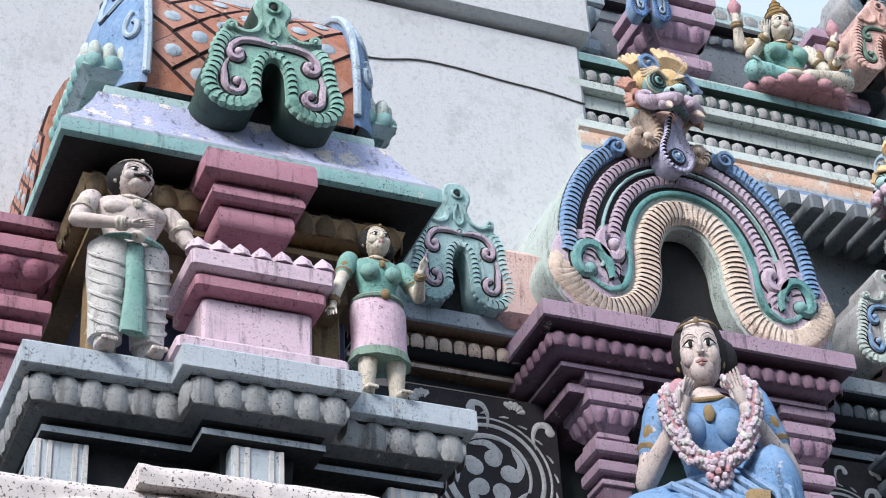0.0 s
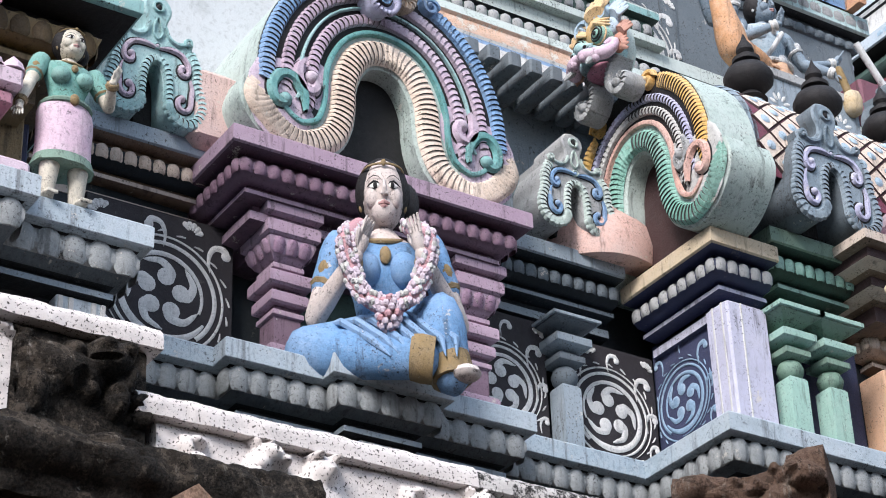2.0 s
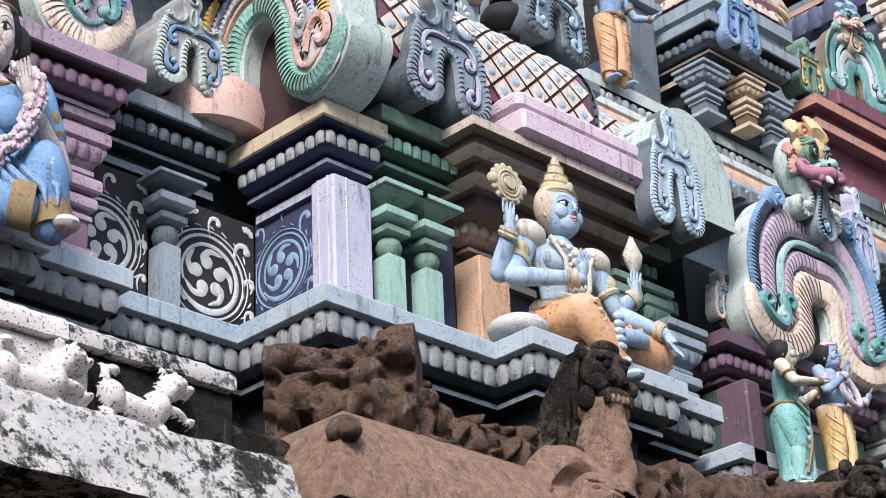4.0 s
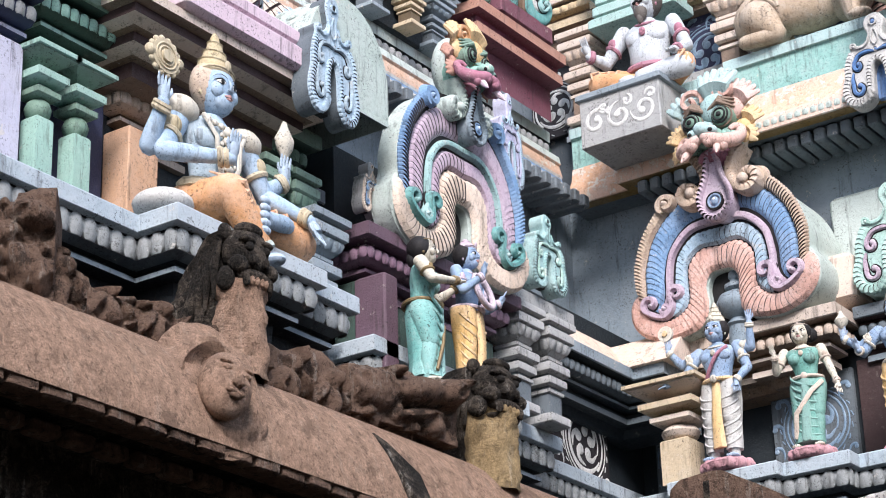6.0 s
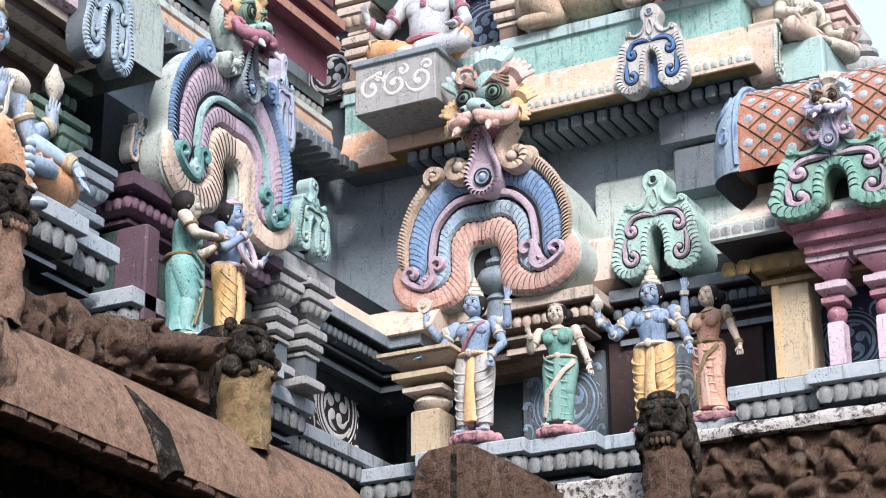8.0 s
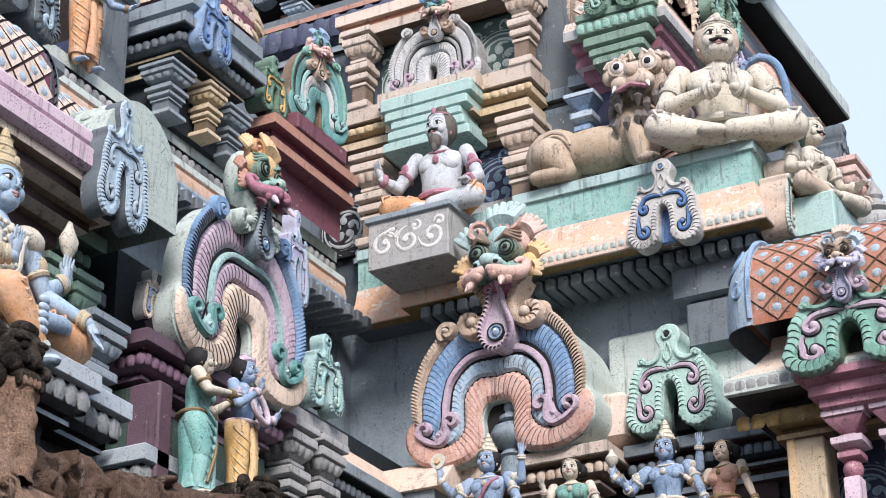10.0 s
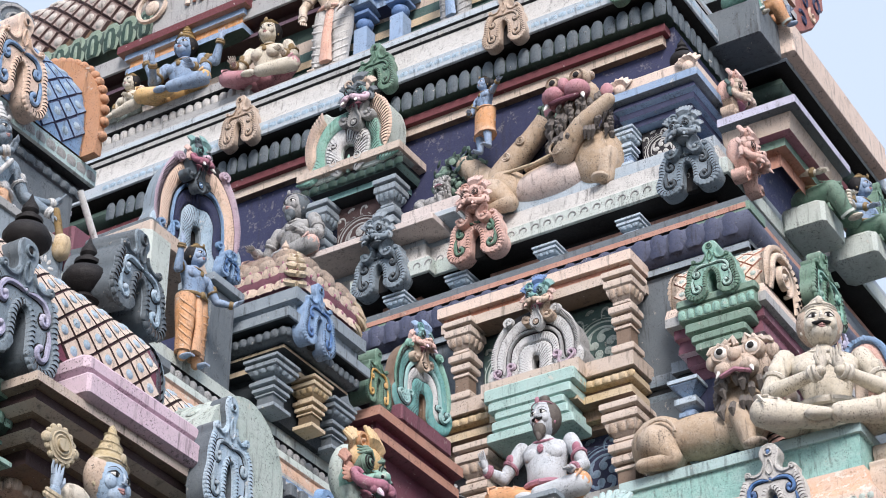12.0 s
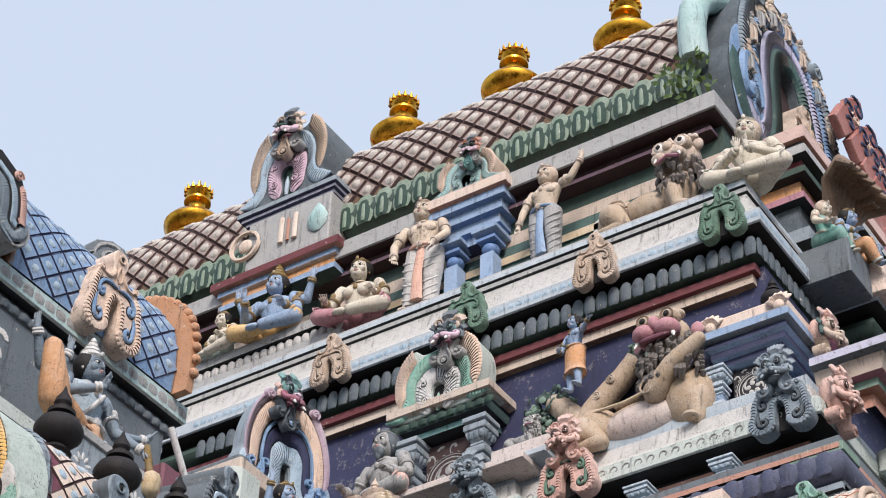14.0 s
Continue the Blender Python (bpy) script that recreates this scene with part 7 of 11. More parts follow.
        for k in range(7):
            tube(S, [B(-0.2 + 0.05 * k, -0.09 - 0.012 * k, 0.13 + 0.004 * k), B(-0.15 + 0.05 * k, -0.165 - 0.008 * (3 - abs(k - 3)), 0.11), B(-0.06 + 0.045 * k, -0.225, 0.045), B(0.0 + 0.035 * k, -0.235, 0.0)], [0.002 * h, 0.011 * h, 0.012 * h, 0.002 * h], lower, 7)
    tube(S, [B(0.128 * math.sin(a), -0.1 * math.cos(a) - 0.01, 0.125) for a in np.linspace(0, 2 * math.pi, 17)], 0.018 * h, gem, 7)
    sculpt_torso(S, B(0, 0, 0.12), chest, neck, 0.155 * h * wide, skin, bust, top, gem, sash, belly)
    sculpt_head(S, head, 0.095 * h, skin, hair, crown, face, tilt, beard, tache, bun, gem)
    arms = arms or (((-0.23, -0.03, 0.2), (-0.2, -0.16, 0.16), (0.3, -1, 0)), ((0.23, -0.03, 0.2), (0.2, -0.16, 0.16), (-0.3, -1, 0)))
    for k, (el, ha, to) in enumerate(arms):
        x = (-1, 1)[k % 2]
        sculpt_arm(S, B(x * 0.15 * wide, 0, 0.365), B(*el), B(*ha), 0.045 * h, skin, gem, to, sleeve)
    if pillow:
        ball(S, B(-0.2, 0.02, 0.02), (0.09 * h, 0.14 * h, 0.05 * h), pillow, 16, 10)
    if plate:
        for x in (-1, 1):
            ball(S, B(x * 0.15 * wide, -0.01, 0.375), (0.068 * h, 0.065 * h, 0.05 * h), plate, 14, 9)
            tube(S, [B(x * 0.1, -0.075, 0.37), B(x * 0.055, -0.1, 0.3), B(x * 0.05, -0.1, 0.22), B(x * 0.02, -0.095, 0.16)], 0.009 * h, plate, 7)
        for k in range(6):
            ball(S, B(0, -0.098, 0.33 - 0.032 * k), (0.026 * h, 0.016 * h, 0.016 * h), plate, 9, 6)
            for x in (-1, 1):
                ball(S, B(x * 0.03, -0.098, 0.315 - 0.032 * k), 0.009 * h, plate, 7, 5)
        for k in range(9):
            a = -1.2 + 0.3 * k
            ball(S, B(0.1 * math.sin(a), -0.06 - 0.035 * math.cos(a), 0.375 - 0.03 * math.cos(a)), 0.012 * h, plate, 7, 5)
    if garland:
        for x in (-1, 1):
            for n, p in enumerate(spline([(0.085, 0.40), (0.13, 0.33), (0.125, 0.24), (0.075, 0.165), (0.0, 0.125)], 0.012)):
                y = -0.06 - 0.15 * min(1.0, (0.41 - p[1]) / 0.1)
                ball(S, B(x * p[0], y + 0.006, p[1]), (0.03 * h, 0.028 * h, 0.022 * h), "lotus", 8, 6)
                for k in range(7):
                    a = 1.7 * n + 0.9 * k
                    ball(S, B(x * (p[0] + 0.027 * math.cos(a)), y + 0.02 * math.sin(a), p[1] + 0.009 * math.sin(2.3 * a)), (0.011 * h, 0.013 * h, 0.008 * h), garland if (n + k) % 3 else "white", 6, 4, (40 * k, 30 * (n % 3), 0))
        for k in range(40):
            a, b = 2.4 * k, -1 + 2 * (k + 0.5) / 40
            ball(S, B(0.034 * math.sqrt(1 - b * b) * math.cos(a), -0.215 + 0.03 * math.sqrt(1 - b * b) * math.sin(a), 0.112 + 0.042 * b), (0.013 * h, 0.013 * h, 0.01 * h), garland if k % 3 else "lotus", 6, 4)
    for p, kind in held:
        p = B(*p)
        if kind == "disc":
            tube(S, [(p[0], p[1] - 0.012 * h, p[2]), (p[0], p[1] + 0.012 * h, p[2])], 0.06 * h, gem, 20)
            for k in range(14):
                a = 2 * math.pi * k / 14
                ball(S, (p[0] + 0.062 * h * math.cos(a), p[1], p[2] + 0.062 * h * math.sin(a)), 0.012 * h * (1.8 if k % 7 == 0 else 1), gem, 7, 5)
            for rr in (0.045, 0.032):
                tube(S, [(p[0] + rr * h * math.cos(a), p[1] - 0.014 * h, p[2] + rr * h * math.sin(a)) for a in np.linspace(0, 2 * math.pi, 19)], 0.004 * h, gem, 5)
            tube(S, [(p[0], p[1] - 0.025 * h, p[2]), (p[0], p[1] + 0.025 * h, p[2])], 0.022 * h, gem, 10)
        else:
            turned(S, [(0.012 * h, -0.06 * h), (0.035 * h, -0.02 * h), (0.04 * h, 0.01 * h), (0.02 * h, 0.05 * h), (0.008 * h, 0.08 * h)], kind, p, 12)
    return solid(name, S, m, label, "statue", group)


def beast(name, m, L, body, mane, label, rear=False, face="tan", group=""):
    """A crouching lion with a great mask-like head, L long; its head at local +x."""
    S = Shape()
    ball(S, (-0.28 * L, 0, 0.24 * L), (0.2 * L, 0.15 * L, 0.2 * L), body)
    ball(S, (0.0, 0, 0.25 * L), (0.32 * L, 0.14 * L, 0.15 * L), body)
    ball(S, (0.26 * L, 0, 0.32 * L), (0.17 * L, 0.15 * L, 0.22 * L), body)
    for y in (-0.13, 0.13):
        limb(S, (-0.28 * L, y * L, 0.2 * L), (-0.16 * L, (y - 0.03) * L, 0.06 * L), 0.12 * L, 0.06 * L, body, 12)
        limb(S, (-0.16 * L, (y - 0.03) * L, 0.05 * L), (-0.36 * L, (y - 0.04) * L, 0.04 * L), 0.055 * L, 0.045 * L, body, 10)
        limb(S, (0.28 * L, y * L, 0.28 * L), (0.32 * L, (y - 0.02) * L, 0.06 * L), 0.075 * L, 0.05 * L, body, 10)
        ball(S, (0.36 * L, (y - 0.03) * L, 0.04 * L), (0.08 * L, 0.055 * L, 0.04 * L), body, 10, 6)
        ln = curl((-0.26 * L, 0.24 * L), 0.12 * L, 0.03 * L, 0, 500, 40)
        if y < 0:
            tube(S, [(p[0], -0.155 * L, p[1]) for p in ln], 0.012 * L, body, 6)
    rng = random.Random(5)
    for k in range(90):
        a, b = rng.uniform(0, 2 * math.pi), rng.uniform(-0.9, 0.9)
        c = Vector((0.30 * L + 0.17 * L * math.cos(a), 0.15 * L * math.sin(a) - 0.03 * L, 0.45 * L + 0.15 * L * b))
        tube(S, [c, c + Vector((0.02 * L * math.cos(a), 0.03 * L * math.sin(a), -0.05 * L)), c + Vector((0, 0.01 * L * math.sin(a), -0.1 * L))], [0.022 * L, 0.026 * L, 0.006 * L], mane, 6)
    hx, hy, hz = 0.3 * L, -0.06 * L, 0.64 * L
    ball(S, (hx, hy + 0.04 * L, hz), (0.19 * L, 0.15 * L, 0.16 * L), face)
    ball(S, (hx, hy - 0.1 * L, hz - 0.06 * L), (0.13 * L, 0.09 * L, 0.09 * L), face)
    ball(S, (hx, hy - 0.18 * L, hz - 0.01 * L), (0.045 * L, 0.04 * L, 0.05 * L), face)
    for x in (-1, 1):
        ball(S, (hx + x * 0.1 * L, hy - 0.08 * L, hz + 0.06 * L), (0.075 * L, 0.07 * L, 0.07 * L), face, 14, 9)
        ball(S, (hx + x * 0.1 * L, hy - 0.125 * L, hz + 0.05 * L), (0.045 * L, 0.032 * L, 0.045 * L), "eye_white", 12, 8)
        ball(S, (hx + x * 0.1 * L, hy - 0.15 * L, hz + 0.05 * L), (0.024 * L, 0.012 * L, 0.024 * L), "black", 10, 6)
        tube(S, [(hx + x * 0.1 * L + 0.055 * L * math.cos(a), hy - 0.13 * L, hz + 0.05 * L + 0.055 * L * math.sin(a)) for a in np.linspace(0, 2 * math.pi, 15)], 0.01 * L, face, 6)
        ball(S, (hx + x * 0.19 * L, hy + 0.0 * L, hz + 0.07 * L), (0.05 * L, 0.04 * L, 0.06 * L), face, 10, 7)
        ball(S, (hx + x * 0.08 * L, hy - 0.16 * L, hz - 0.09 * L), (0.06 * L, 0.045 * L, 0.05 * L), face, 12, 8)
        tube(S, [(hx + x * 0.1 * L, hy - 0.18 * L, hz - 0.11 * L), (hx + x * 0.12 * L, hy - 0.2 * L, hz - 0.16 * L)], [0.018 * L, 0.003 * L], "eye_white", 6)
        for k in range(4):
            tube(S, [(hx + x * (0.03 + 0.04 * k) * L, hy - 0.02 * L, hz + 0.15 * L), (hx + x * (0.05 + 0.045 * k) * L, hy - 0.03 * L, hz + (0.2 - 0.02 * k) * L), (hx + x * (0.08 + 0.045 * k) * L, hy - 0.04 * L, hz + (0.17 - 0.02 * k) * L)], [0.025 * L, 0.025 * L, 0.01 * L], face, 7)
    tube(S, [(hx - 0.1 * L, hy - 0.17 * L, hz - 0.14 * L), (hx, hy - 0.2 * L, hz - 0.12 * L), (hx + 0.1 * L, hy - 0.17 * L, hz - 0.14 * L)], 0.016 * L, "rose", 7)
    return solid(name, S, m, label, "statue", group)

# ---- the wing: lowest storey ----
def w(x, y, z, rz=90.0, sx=1.0, sy=1.0, sz=1.0):
    return pose(x, y, z, 0, 0, rz) @ Matrix.Diagonal((sx, sy, sz, 1))


BLUES = {"neck": "grey_blue", "dome": "rose_dark", "scale": "cream", "boss": "rose", "leaf": "ochre"}

# kiosk with the pink pedestal
m0 = mark()
S = Shape()
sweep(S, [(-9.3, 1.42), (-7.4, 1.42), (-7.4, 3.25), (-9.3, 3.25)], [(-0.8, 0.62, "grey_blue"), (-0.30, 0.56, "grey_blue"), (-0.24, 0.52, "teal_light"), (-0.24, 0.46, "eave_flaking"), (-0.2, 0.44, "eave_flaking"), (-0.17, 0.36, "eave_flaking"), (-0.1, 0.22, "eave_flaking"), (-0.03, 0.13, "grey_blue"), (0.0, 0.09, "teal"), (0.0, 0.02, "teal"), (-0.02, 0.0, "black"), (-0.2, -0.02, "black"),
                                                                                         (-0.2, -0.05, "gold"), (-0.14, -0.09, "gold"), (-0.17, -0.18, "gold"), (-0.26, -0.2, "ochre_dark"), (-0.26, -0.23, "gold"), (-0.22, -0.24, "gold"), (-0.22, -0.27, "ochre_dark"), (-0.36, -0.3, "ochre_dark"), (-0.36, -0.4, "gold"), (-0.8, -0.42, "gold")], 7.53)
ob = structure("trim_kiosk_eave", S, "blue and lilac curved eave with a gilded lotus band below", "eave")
petals(ob, [(-9.3, 1.42), (-7.4, 1.42), (-7.4, 3.25), (-9.3, 3.25)], -0.155, 7.40, 0.11, 0.12, "ochre_dark", 0.02)
S = Shape()
box(S, -8.9, -8.1, 1.75, 3.0, 6.6, 7.5, "navy")
structure("wall_kiosk", S, "dark blue inner wall of the kiosk", "wall")
for yy in (1.78, 2.86):
    S = Shape()
    box(S, -8.12, -7.98, yy - 0.07, yy + 0.07, 6.6, 7.4, "gold")
    solid("door_post", S, Matrix(), "dull gold painted post of the kiosk", "post", "kiosk posts")
set_back(1.04, m0)
ped = thing("pedestal", w(-7.6, 2.42, 6.6), "rose pink pedestal with a row of teeth on top", "pedestal")
for nm, x, d0, d1, z0, z1, mt in (("foot", 0.4, -0.04, 0.42, 0, 0.09, "pink"), ("die", 0.26, 0.06, 0.4, 0.09, 0.37, "pink"), ("moulding", 0.31, 0.0, 0.4, 0.37, 0.46, "rose"), ("top_slab", 0.34, -0.03, 0.42, 0.46, 0.575, "pink")):
    S = Shape()
    box(S, -x, x, d0, d1, z0, z1, mt, 0.02)
    part(nm, S, ped)
S = Shape()
turned(S, [(0.06, 0), (0.045, 0.04), (0.004, 0.085)], "pink", seg=8)
tooth = S.mesh("tooth")
for k in range(7):
    part("tooth", tooth, ped, "", pose(-0.3 + 0.1 * k, 0.02, 0.57))
m0 = mark()
cap = thing("hanging_capital", w(-7.58, 2.33, 7.19), "stepped rose-red capital hanging under the eave", "capital")
for nm, r, z0, z1, mt in (("lower_step", 0.18, 0, 0.1, "rose"), ("neck", 0.16, 0.1, 0.12, "rose_dark"), ("middle_step", 0.22, 0.12, 0.19, "rose"), ("throat", 0.2, 0.19, 0.22, "rose_dark"), ("upper_step", 0.265, 0.22, 0.36, "rose")):
    S = Shape()
    turned(S, [(r * 0.9, z0), (r, z0 + 0.02), (r, z1 - 0.03), (r * 0.96, z1)], mt, square=True)
    part(nm, S, cap)
ridged("pillar", w(-8.3, 1.35, 6.55), 0.95, 0.5, "rose", "rose_dark", "dark red stepped pillar at the kiosk's side", "red pillars")
sala("kiosk_roof", w(-8.25, 2.38, 8.1), 1.46, 0.6, 0.98, {"body": "rust", "tile": "rust", "joint": "brown_dark", "boss": "skin_sky", "end": "blue", "end2": "blue_light", "ear": 1}, "orange diamond-tiled barrel roof with blue scrolled ends", 0.24)
S = Shape()
sweep(S, [(-8.9, 1.6), (-7.72, 1.6), (-7.72, 3.1), (-8.9, 3.1)], [(-0.4, 0.24, "mint"), (0.0, 0.22, "mint"), (0.02, 0.1, "mint"), (0.05, 0.05, "teal_light"), (0.0, 0.0, "mint"), (-0.4, 0, "mint")], 8.13)
ob = structure("trim_kiosk_frieze", S, "mint frieze of carved leaves under the roof", "frieze")
petals(ob, [(-8.9, 1.6), (-7.72, 1.6), (-7.72, 3.1), (-8.9, 3.1)], 0.02, 8.3, 0.07, 0.11, "grey_green", 0.03)
petals(ob, [(-8.9, 1.6), (-7.72, 1.6), (-7.72, 3.1), (-8.9, 3.1)], 0.035, 8.22, 0.09, 0.09, "teal", 0.035)
sala("side_roof", pose(-9.05, 1.95, 8.02), 1.5, 0.42, 0.8, {"body": "rust", "tile": "rust", "joint": "brown_dark", "boss": "skin_sky", "end": "blue", "end2": "blue_light"}, "red diamond-tiled side of the kiosk roof running back to the wall", 0.2, ends=False)
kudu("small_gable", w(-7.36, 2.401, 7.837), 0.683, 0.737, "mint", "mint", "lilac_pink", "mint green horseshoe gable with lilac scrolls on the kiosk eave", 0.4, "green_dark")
set_back(1.04, m0)
standing("statue_priest", w(-7.74, 1.83, 6.6, 95, 1.25, 1.15, 1.0), 1.08, "skin_pale", "pale bare-chested male statue in white and teal cloth, hand held out", "white", skirt="dhoti", trim="sari_teal", gem="skin_ivory", hair="hair",
         arms=(((-0.2, -0.06, 0.6), (-0.05, -0.15, 0.56), (1, -0.3, 0.1)), ((0.2, -0.04, 0.62), (0.33, -0.1, 0.56), (1, -0.2, -0.1))), face=12, tache=True, group="kiosk statues")
standing("statue_girl", w(-7.74, 3.03, 6.6, 92), 0.98, "skin_ivory", "small female statue in teal blouse and pink shorts", "pink", top="sari_teal", bust=True, skirt="shorts", trim="green", sleeve="sari_teal", short=True, gem="gold", bun=True,
         arms=(((-0.2, -0.03, 0.62), (-0.26, -0.08, 0.45), (-0.2, -0.3, -1)), ((0.2, -0.05, 0.6), (0.16, -0.17, 0.66), (0.3, -0.3, 1))), group="kiosk statues")

# recess with the teal gable
m0 = mark()
kudu("small_gable", w(-8.68, 3.9, 7.92), 0.6, 0.82, "teal_light", "teal_light", "lilac_pink", "pale teal horseshoe gable with lilac scrolls", 0.25)
S = Shape()
box(S, -9.5, -8.66, 4.12, 4.42, 7.86, 8.36, "terracotta", 0.05)
solid("corner_block", S, Matrix(), "flaking terracotta corner block beside the great gable", "block")
scroll_panel("wall_relief", w(-8.86, 4.05, 6.62), 0.86, 0.86, "panel_black", "relief_white", "black panel with a brushed white leaf tendril", -1)

# great gable bay and the seated lady
ARCH = [(0.0, 0.20, "cream", 0.045, (0.0, 1.0)), (0.205, 0.265, "teal", 0, (0.06, 0.94)), (0.275, 0.385, "lilac_pink", 0.05, (0.17, 0.83)), (0.395, 0.435, "teal_light", 0, (0.215, 0.785)), (0.445, 0.555, "lilac_pink", 0.05, (0.235, 0.765)), (0.565, 0.70, "blue", 0.045, (0.26, 0.74))]
CURLS = ((0.70, 0.245, 0.15, 200, -120, "teal", 0.06), (0.52, 0.36, 0.10, 60, -250, "lilac_pink", 0.06))
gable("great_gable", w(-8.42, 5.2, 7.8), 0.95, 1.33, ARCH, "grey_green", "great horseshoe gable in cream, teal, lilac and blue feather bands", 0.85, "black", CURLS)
yali("guardian_mask", w(-8.4, 5.112, 9.087, 97), 0.759, {"head": "teal_light", "nose": "teal_light", "socket": "teal", "brow": "ochre", "ear": "rust", "lip": "lilac_pink", "jaw": "tan", "fang": "tan", "crest": "yellow", "crest2": "blue", "back": "grey_green", "drop": "lilac", "jewel": "blue", "mouth": "terracotta"}, "green-faced guardian mask with yellow and blue crest on the gable")
set_back(1.045, m0)
seated("statue_seated_lady", w(-8.52, 5.22, 6.551, 62, 0.7, 0.72, 1.0), 1.44, "skin_pale", "life-size seated lady in a blue sari holding a flower garland", "sari_blue", top="sari_blue", bust=True, gem="gold", bun=True, legs="kneel", garland="garland", sleeve="sari_blue",
       arms=(((-0.23, -0.04, 0.17), (-0.1, -0.2, 0.27), (0.4, -0.25, 0.7)), ((0.24, -0.04, 0.15), (0.11, -0.21, 0.27), (-0.3, -0.25, 0.9))), tilt=7, face=0)
m0 = mark()
for yy in (4.66, 5.84):
    ridged("pillar", w(-8.66, yy, 6.6), 0.9, 0.3, "mauve", "purple", "stepped mauve pillar beside the seated lady", "mauve pillars")
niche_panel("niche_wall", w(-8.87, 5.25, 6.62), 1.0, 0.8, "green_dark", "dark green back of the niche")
kudu("small_gable", w(-8.64, 6.661, 8.002), 0.563, 0.694, "grey", "grey_green", "blue", "weathered grey horseshoe gable with blue scrolls", 0.3)
S = Shape()
turned(S, [(0.42, 0), (0.44, 0.12), (0.40, 0.28), (0.28, 0.42), (0.1, 0.48)], "terracotta", seg=24)
solid("half_dome", S, w(-9.0, 7.02, 7.9), "plain flaking terracotta dome behind small gables", "dome")
scroll_panel("wall_relief", w(-8.86, 6.22, 6.62), 0.6, 0.82, "panel_black", "relief_white", "black panel with a brushed white leaf tendril", 1)
scroll_panel("wall_relief", w(-8.86, 6.98, 6.62), 0.66, 0.78, "panel_black", "relief_white", "black panel with a white spiral of leaves")
post("pilaster", w(-8.8, 6.6, 6.6), 0.82, 0.13, "grey_blue", "slate", "slim blue-grey pilaster between the scroll panels", "blue-grey pilasters", shaft=0.5)

set_back(1.045, m0)
m0 = mark()
# corner bay: navy panels, lilac pilaster, side gable
scroll_panel("wall_relief", pose(-8.5, 7.24, 6.62), 0.54, 0.8, "navy", "relief_blue", "navy panel with pale blue brushed leaves")
pil = thing("corner_pilaster", pose(-8.07, 7.26, 6.6), "lilac fluted corner pilaster", "pilaster")
S = Shape()
box(S, -0.1, 0.1, -0.1, 0.2, 0, 0.76, "lilac", 0.02)
part("shaft", S, pil)
for dx, dy, sx_, sy_ in ((-0.03, -0.1, 0.006, 0.006), (0.05, -0.1, 0.006, 0.006), (0.1, 0.0, 0.006, 0.006)):
    S = Shape()
    box(S, dx - sx_, dx + sx_, dy - sy_, dy + sy_, 0.01, 0.75, "white", 0.004)
    part("fillet", S, pil)
niche_panel("niche_wall", w(-8.16, 7.85, 6.62), 0.9, 0.78, "navy", "plain navy wall panel behind green posts")
SIDE = [(0.0, 0.19, "mint", 0.05, (0.0, 1.0)), (0.195, 0.265, "terracotta", 0, (0.06, 0.94)), (0.275, 0.37, "white", 0.05, (0.17, 0.83)), (0.38, 0.47, "lilac", 0.05, (0.215, 0.785)), (0.48, 0.64, "yellow", 0.045, (0.26, 0.74))]
gable("great_gable", pose(-8.36, 6.92, 7.76), 0.84, 1.26, SIDE, "grey_green", "horseshoe gable in mint, pink, lilac and yellow, set on the corner", 0.36, "brown_dark", ((0.70, 0.25, 0.15, 200, -120, "terracotta", 0.06), (0.5, 0.36, 0.1, 60, -250, "grey", 0.06)))
yali("guardian_mask", pose(-8.418, 6.8, 8.916, 0, 0, 2), 0.734, {"head": "teal_light", "nose": "teal_light", "socket": "mint", "brow": "yellow", "ear": "rust", "lip": "pink", "jaw": "grey", "fang": "grey", "crest": "yellow", "crest2": "blue_light", "back": "grey_green", "drop": "tan", "jewel": "blue", "mouth": "rose"}, "open-mouthed teal guardian mask with fangs above the corner gable", drop=False)
for yy in (7.6, 7.9):
    post("green_post", w(-7.99, yy, 6.6), 0.76, 0.13, "mint", "green", "pale and dark green turned post with a bracket capital", "green posts")
kudu("small_gable", w(-7.66, 7.831, 7.864), 0.677, 0.866, "grey_blue", "grey_blue", "lilac", "slate-blue horseshoe gable with lilac scrolls", 0.42, "slate")
tanpost = "broad ochre corner post beside the blue deity"
for yy in (8.47,):
    S = Shape()
    box(S, -8.2, -7.98, yy - 0.13, yy + 0.13, 6.6, 7.2, "orange")
    solid("broad_post", S, Matrix(), tanpost, "post", "ochre posts")
slab = thing("pink_slab", w(-7.5, 8.918, 7.833), "two-stepped weathered pink slab", "slab")
S = Shape()
box(S, -0.62, 0.62, 0.0, 0.8, 0.0, 0.18, "pink", 0.03)
part("lower_course", S, slab)
S = Shape()
box(S, -0.60, 0.58, 0.05, 0.8, 0.18, 0.35, "pink", 0.05)
part("middle_course", S, slab)
S = Shape()
box(S, -0.5, 0.28, 0.28, 0.8, 0.35, 0.56, "pink", 0.03)
part("upper_course", S, slab)
S = Shape()
sweep(S, [(-8.3, 8.34), (-7.98, 8.34), (-7.98, 9.5), (-8.3, 9.5)], [(-0.2, 0.33, "tan_dark"), (0.42, 0.33, "tan"), (0.42, 0.27, "tan_dark"), (0.35, 0.26, "brown_dark"), (0.35, 0.2, "tan"), (0.27, 0.17, "tan_dark"), (0.22, 0.16, "brown_dark"), (0.22, 0.1, "tan"), (0.13, 0.07, "tan_dark"), (0.08, 0.06, "brown_dark"), (0.08, -0.04, "tan_dark"), (-0.2, -0.06, "tan_dark")], 7.5)
structure("trim_slab_corbel", S, "brown stepped corbel under the pink slab", "corbel")
set_back(1.06, m0)
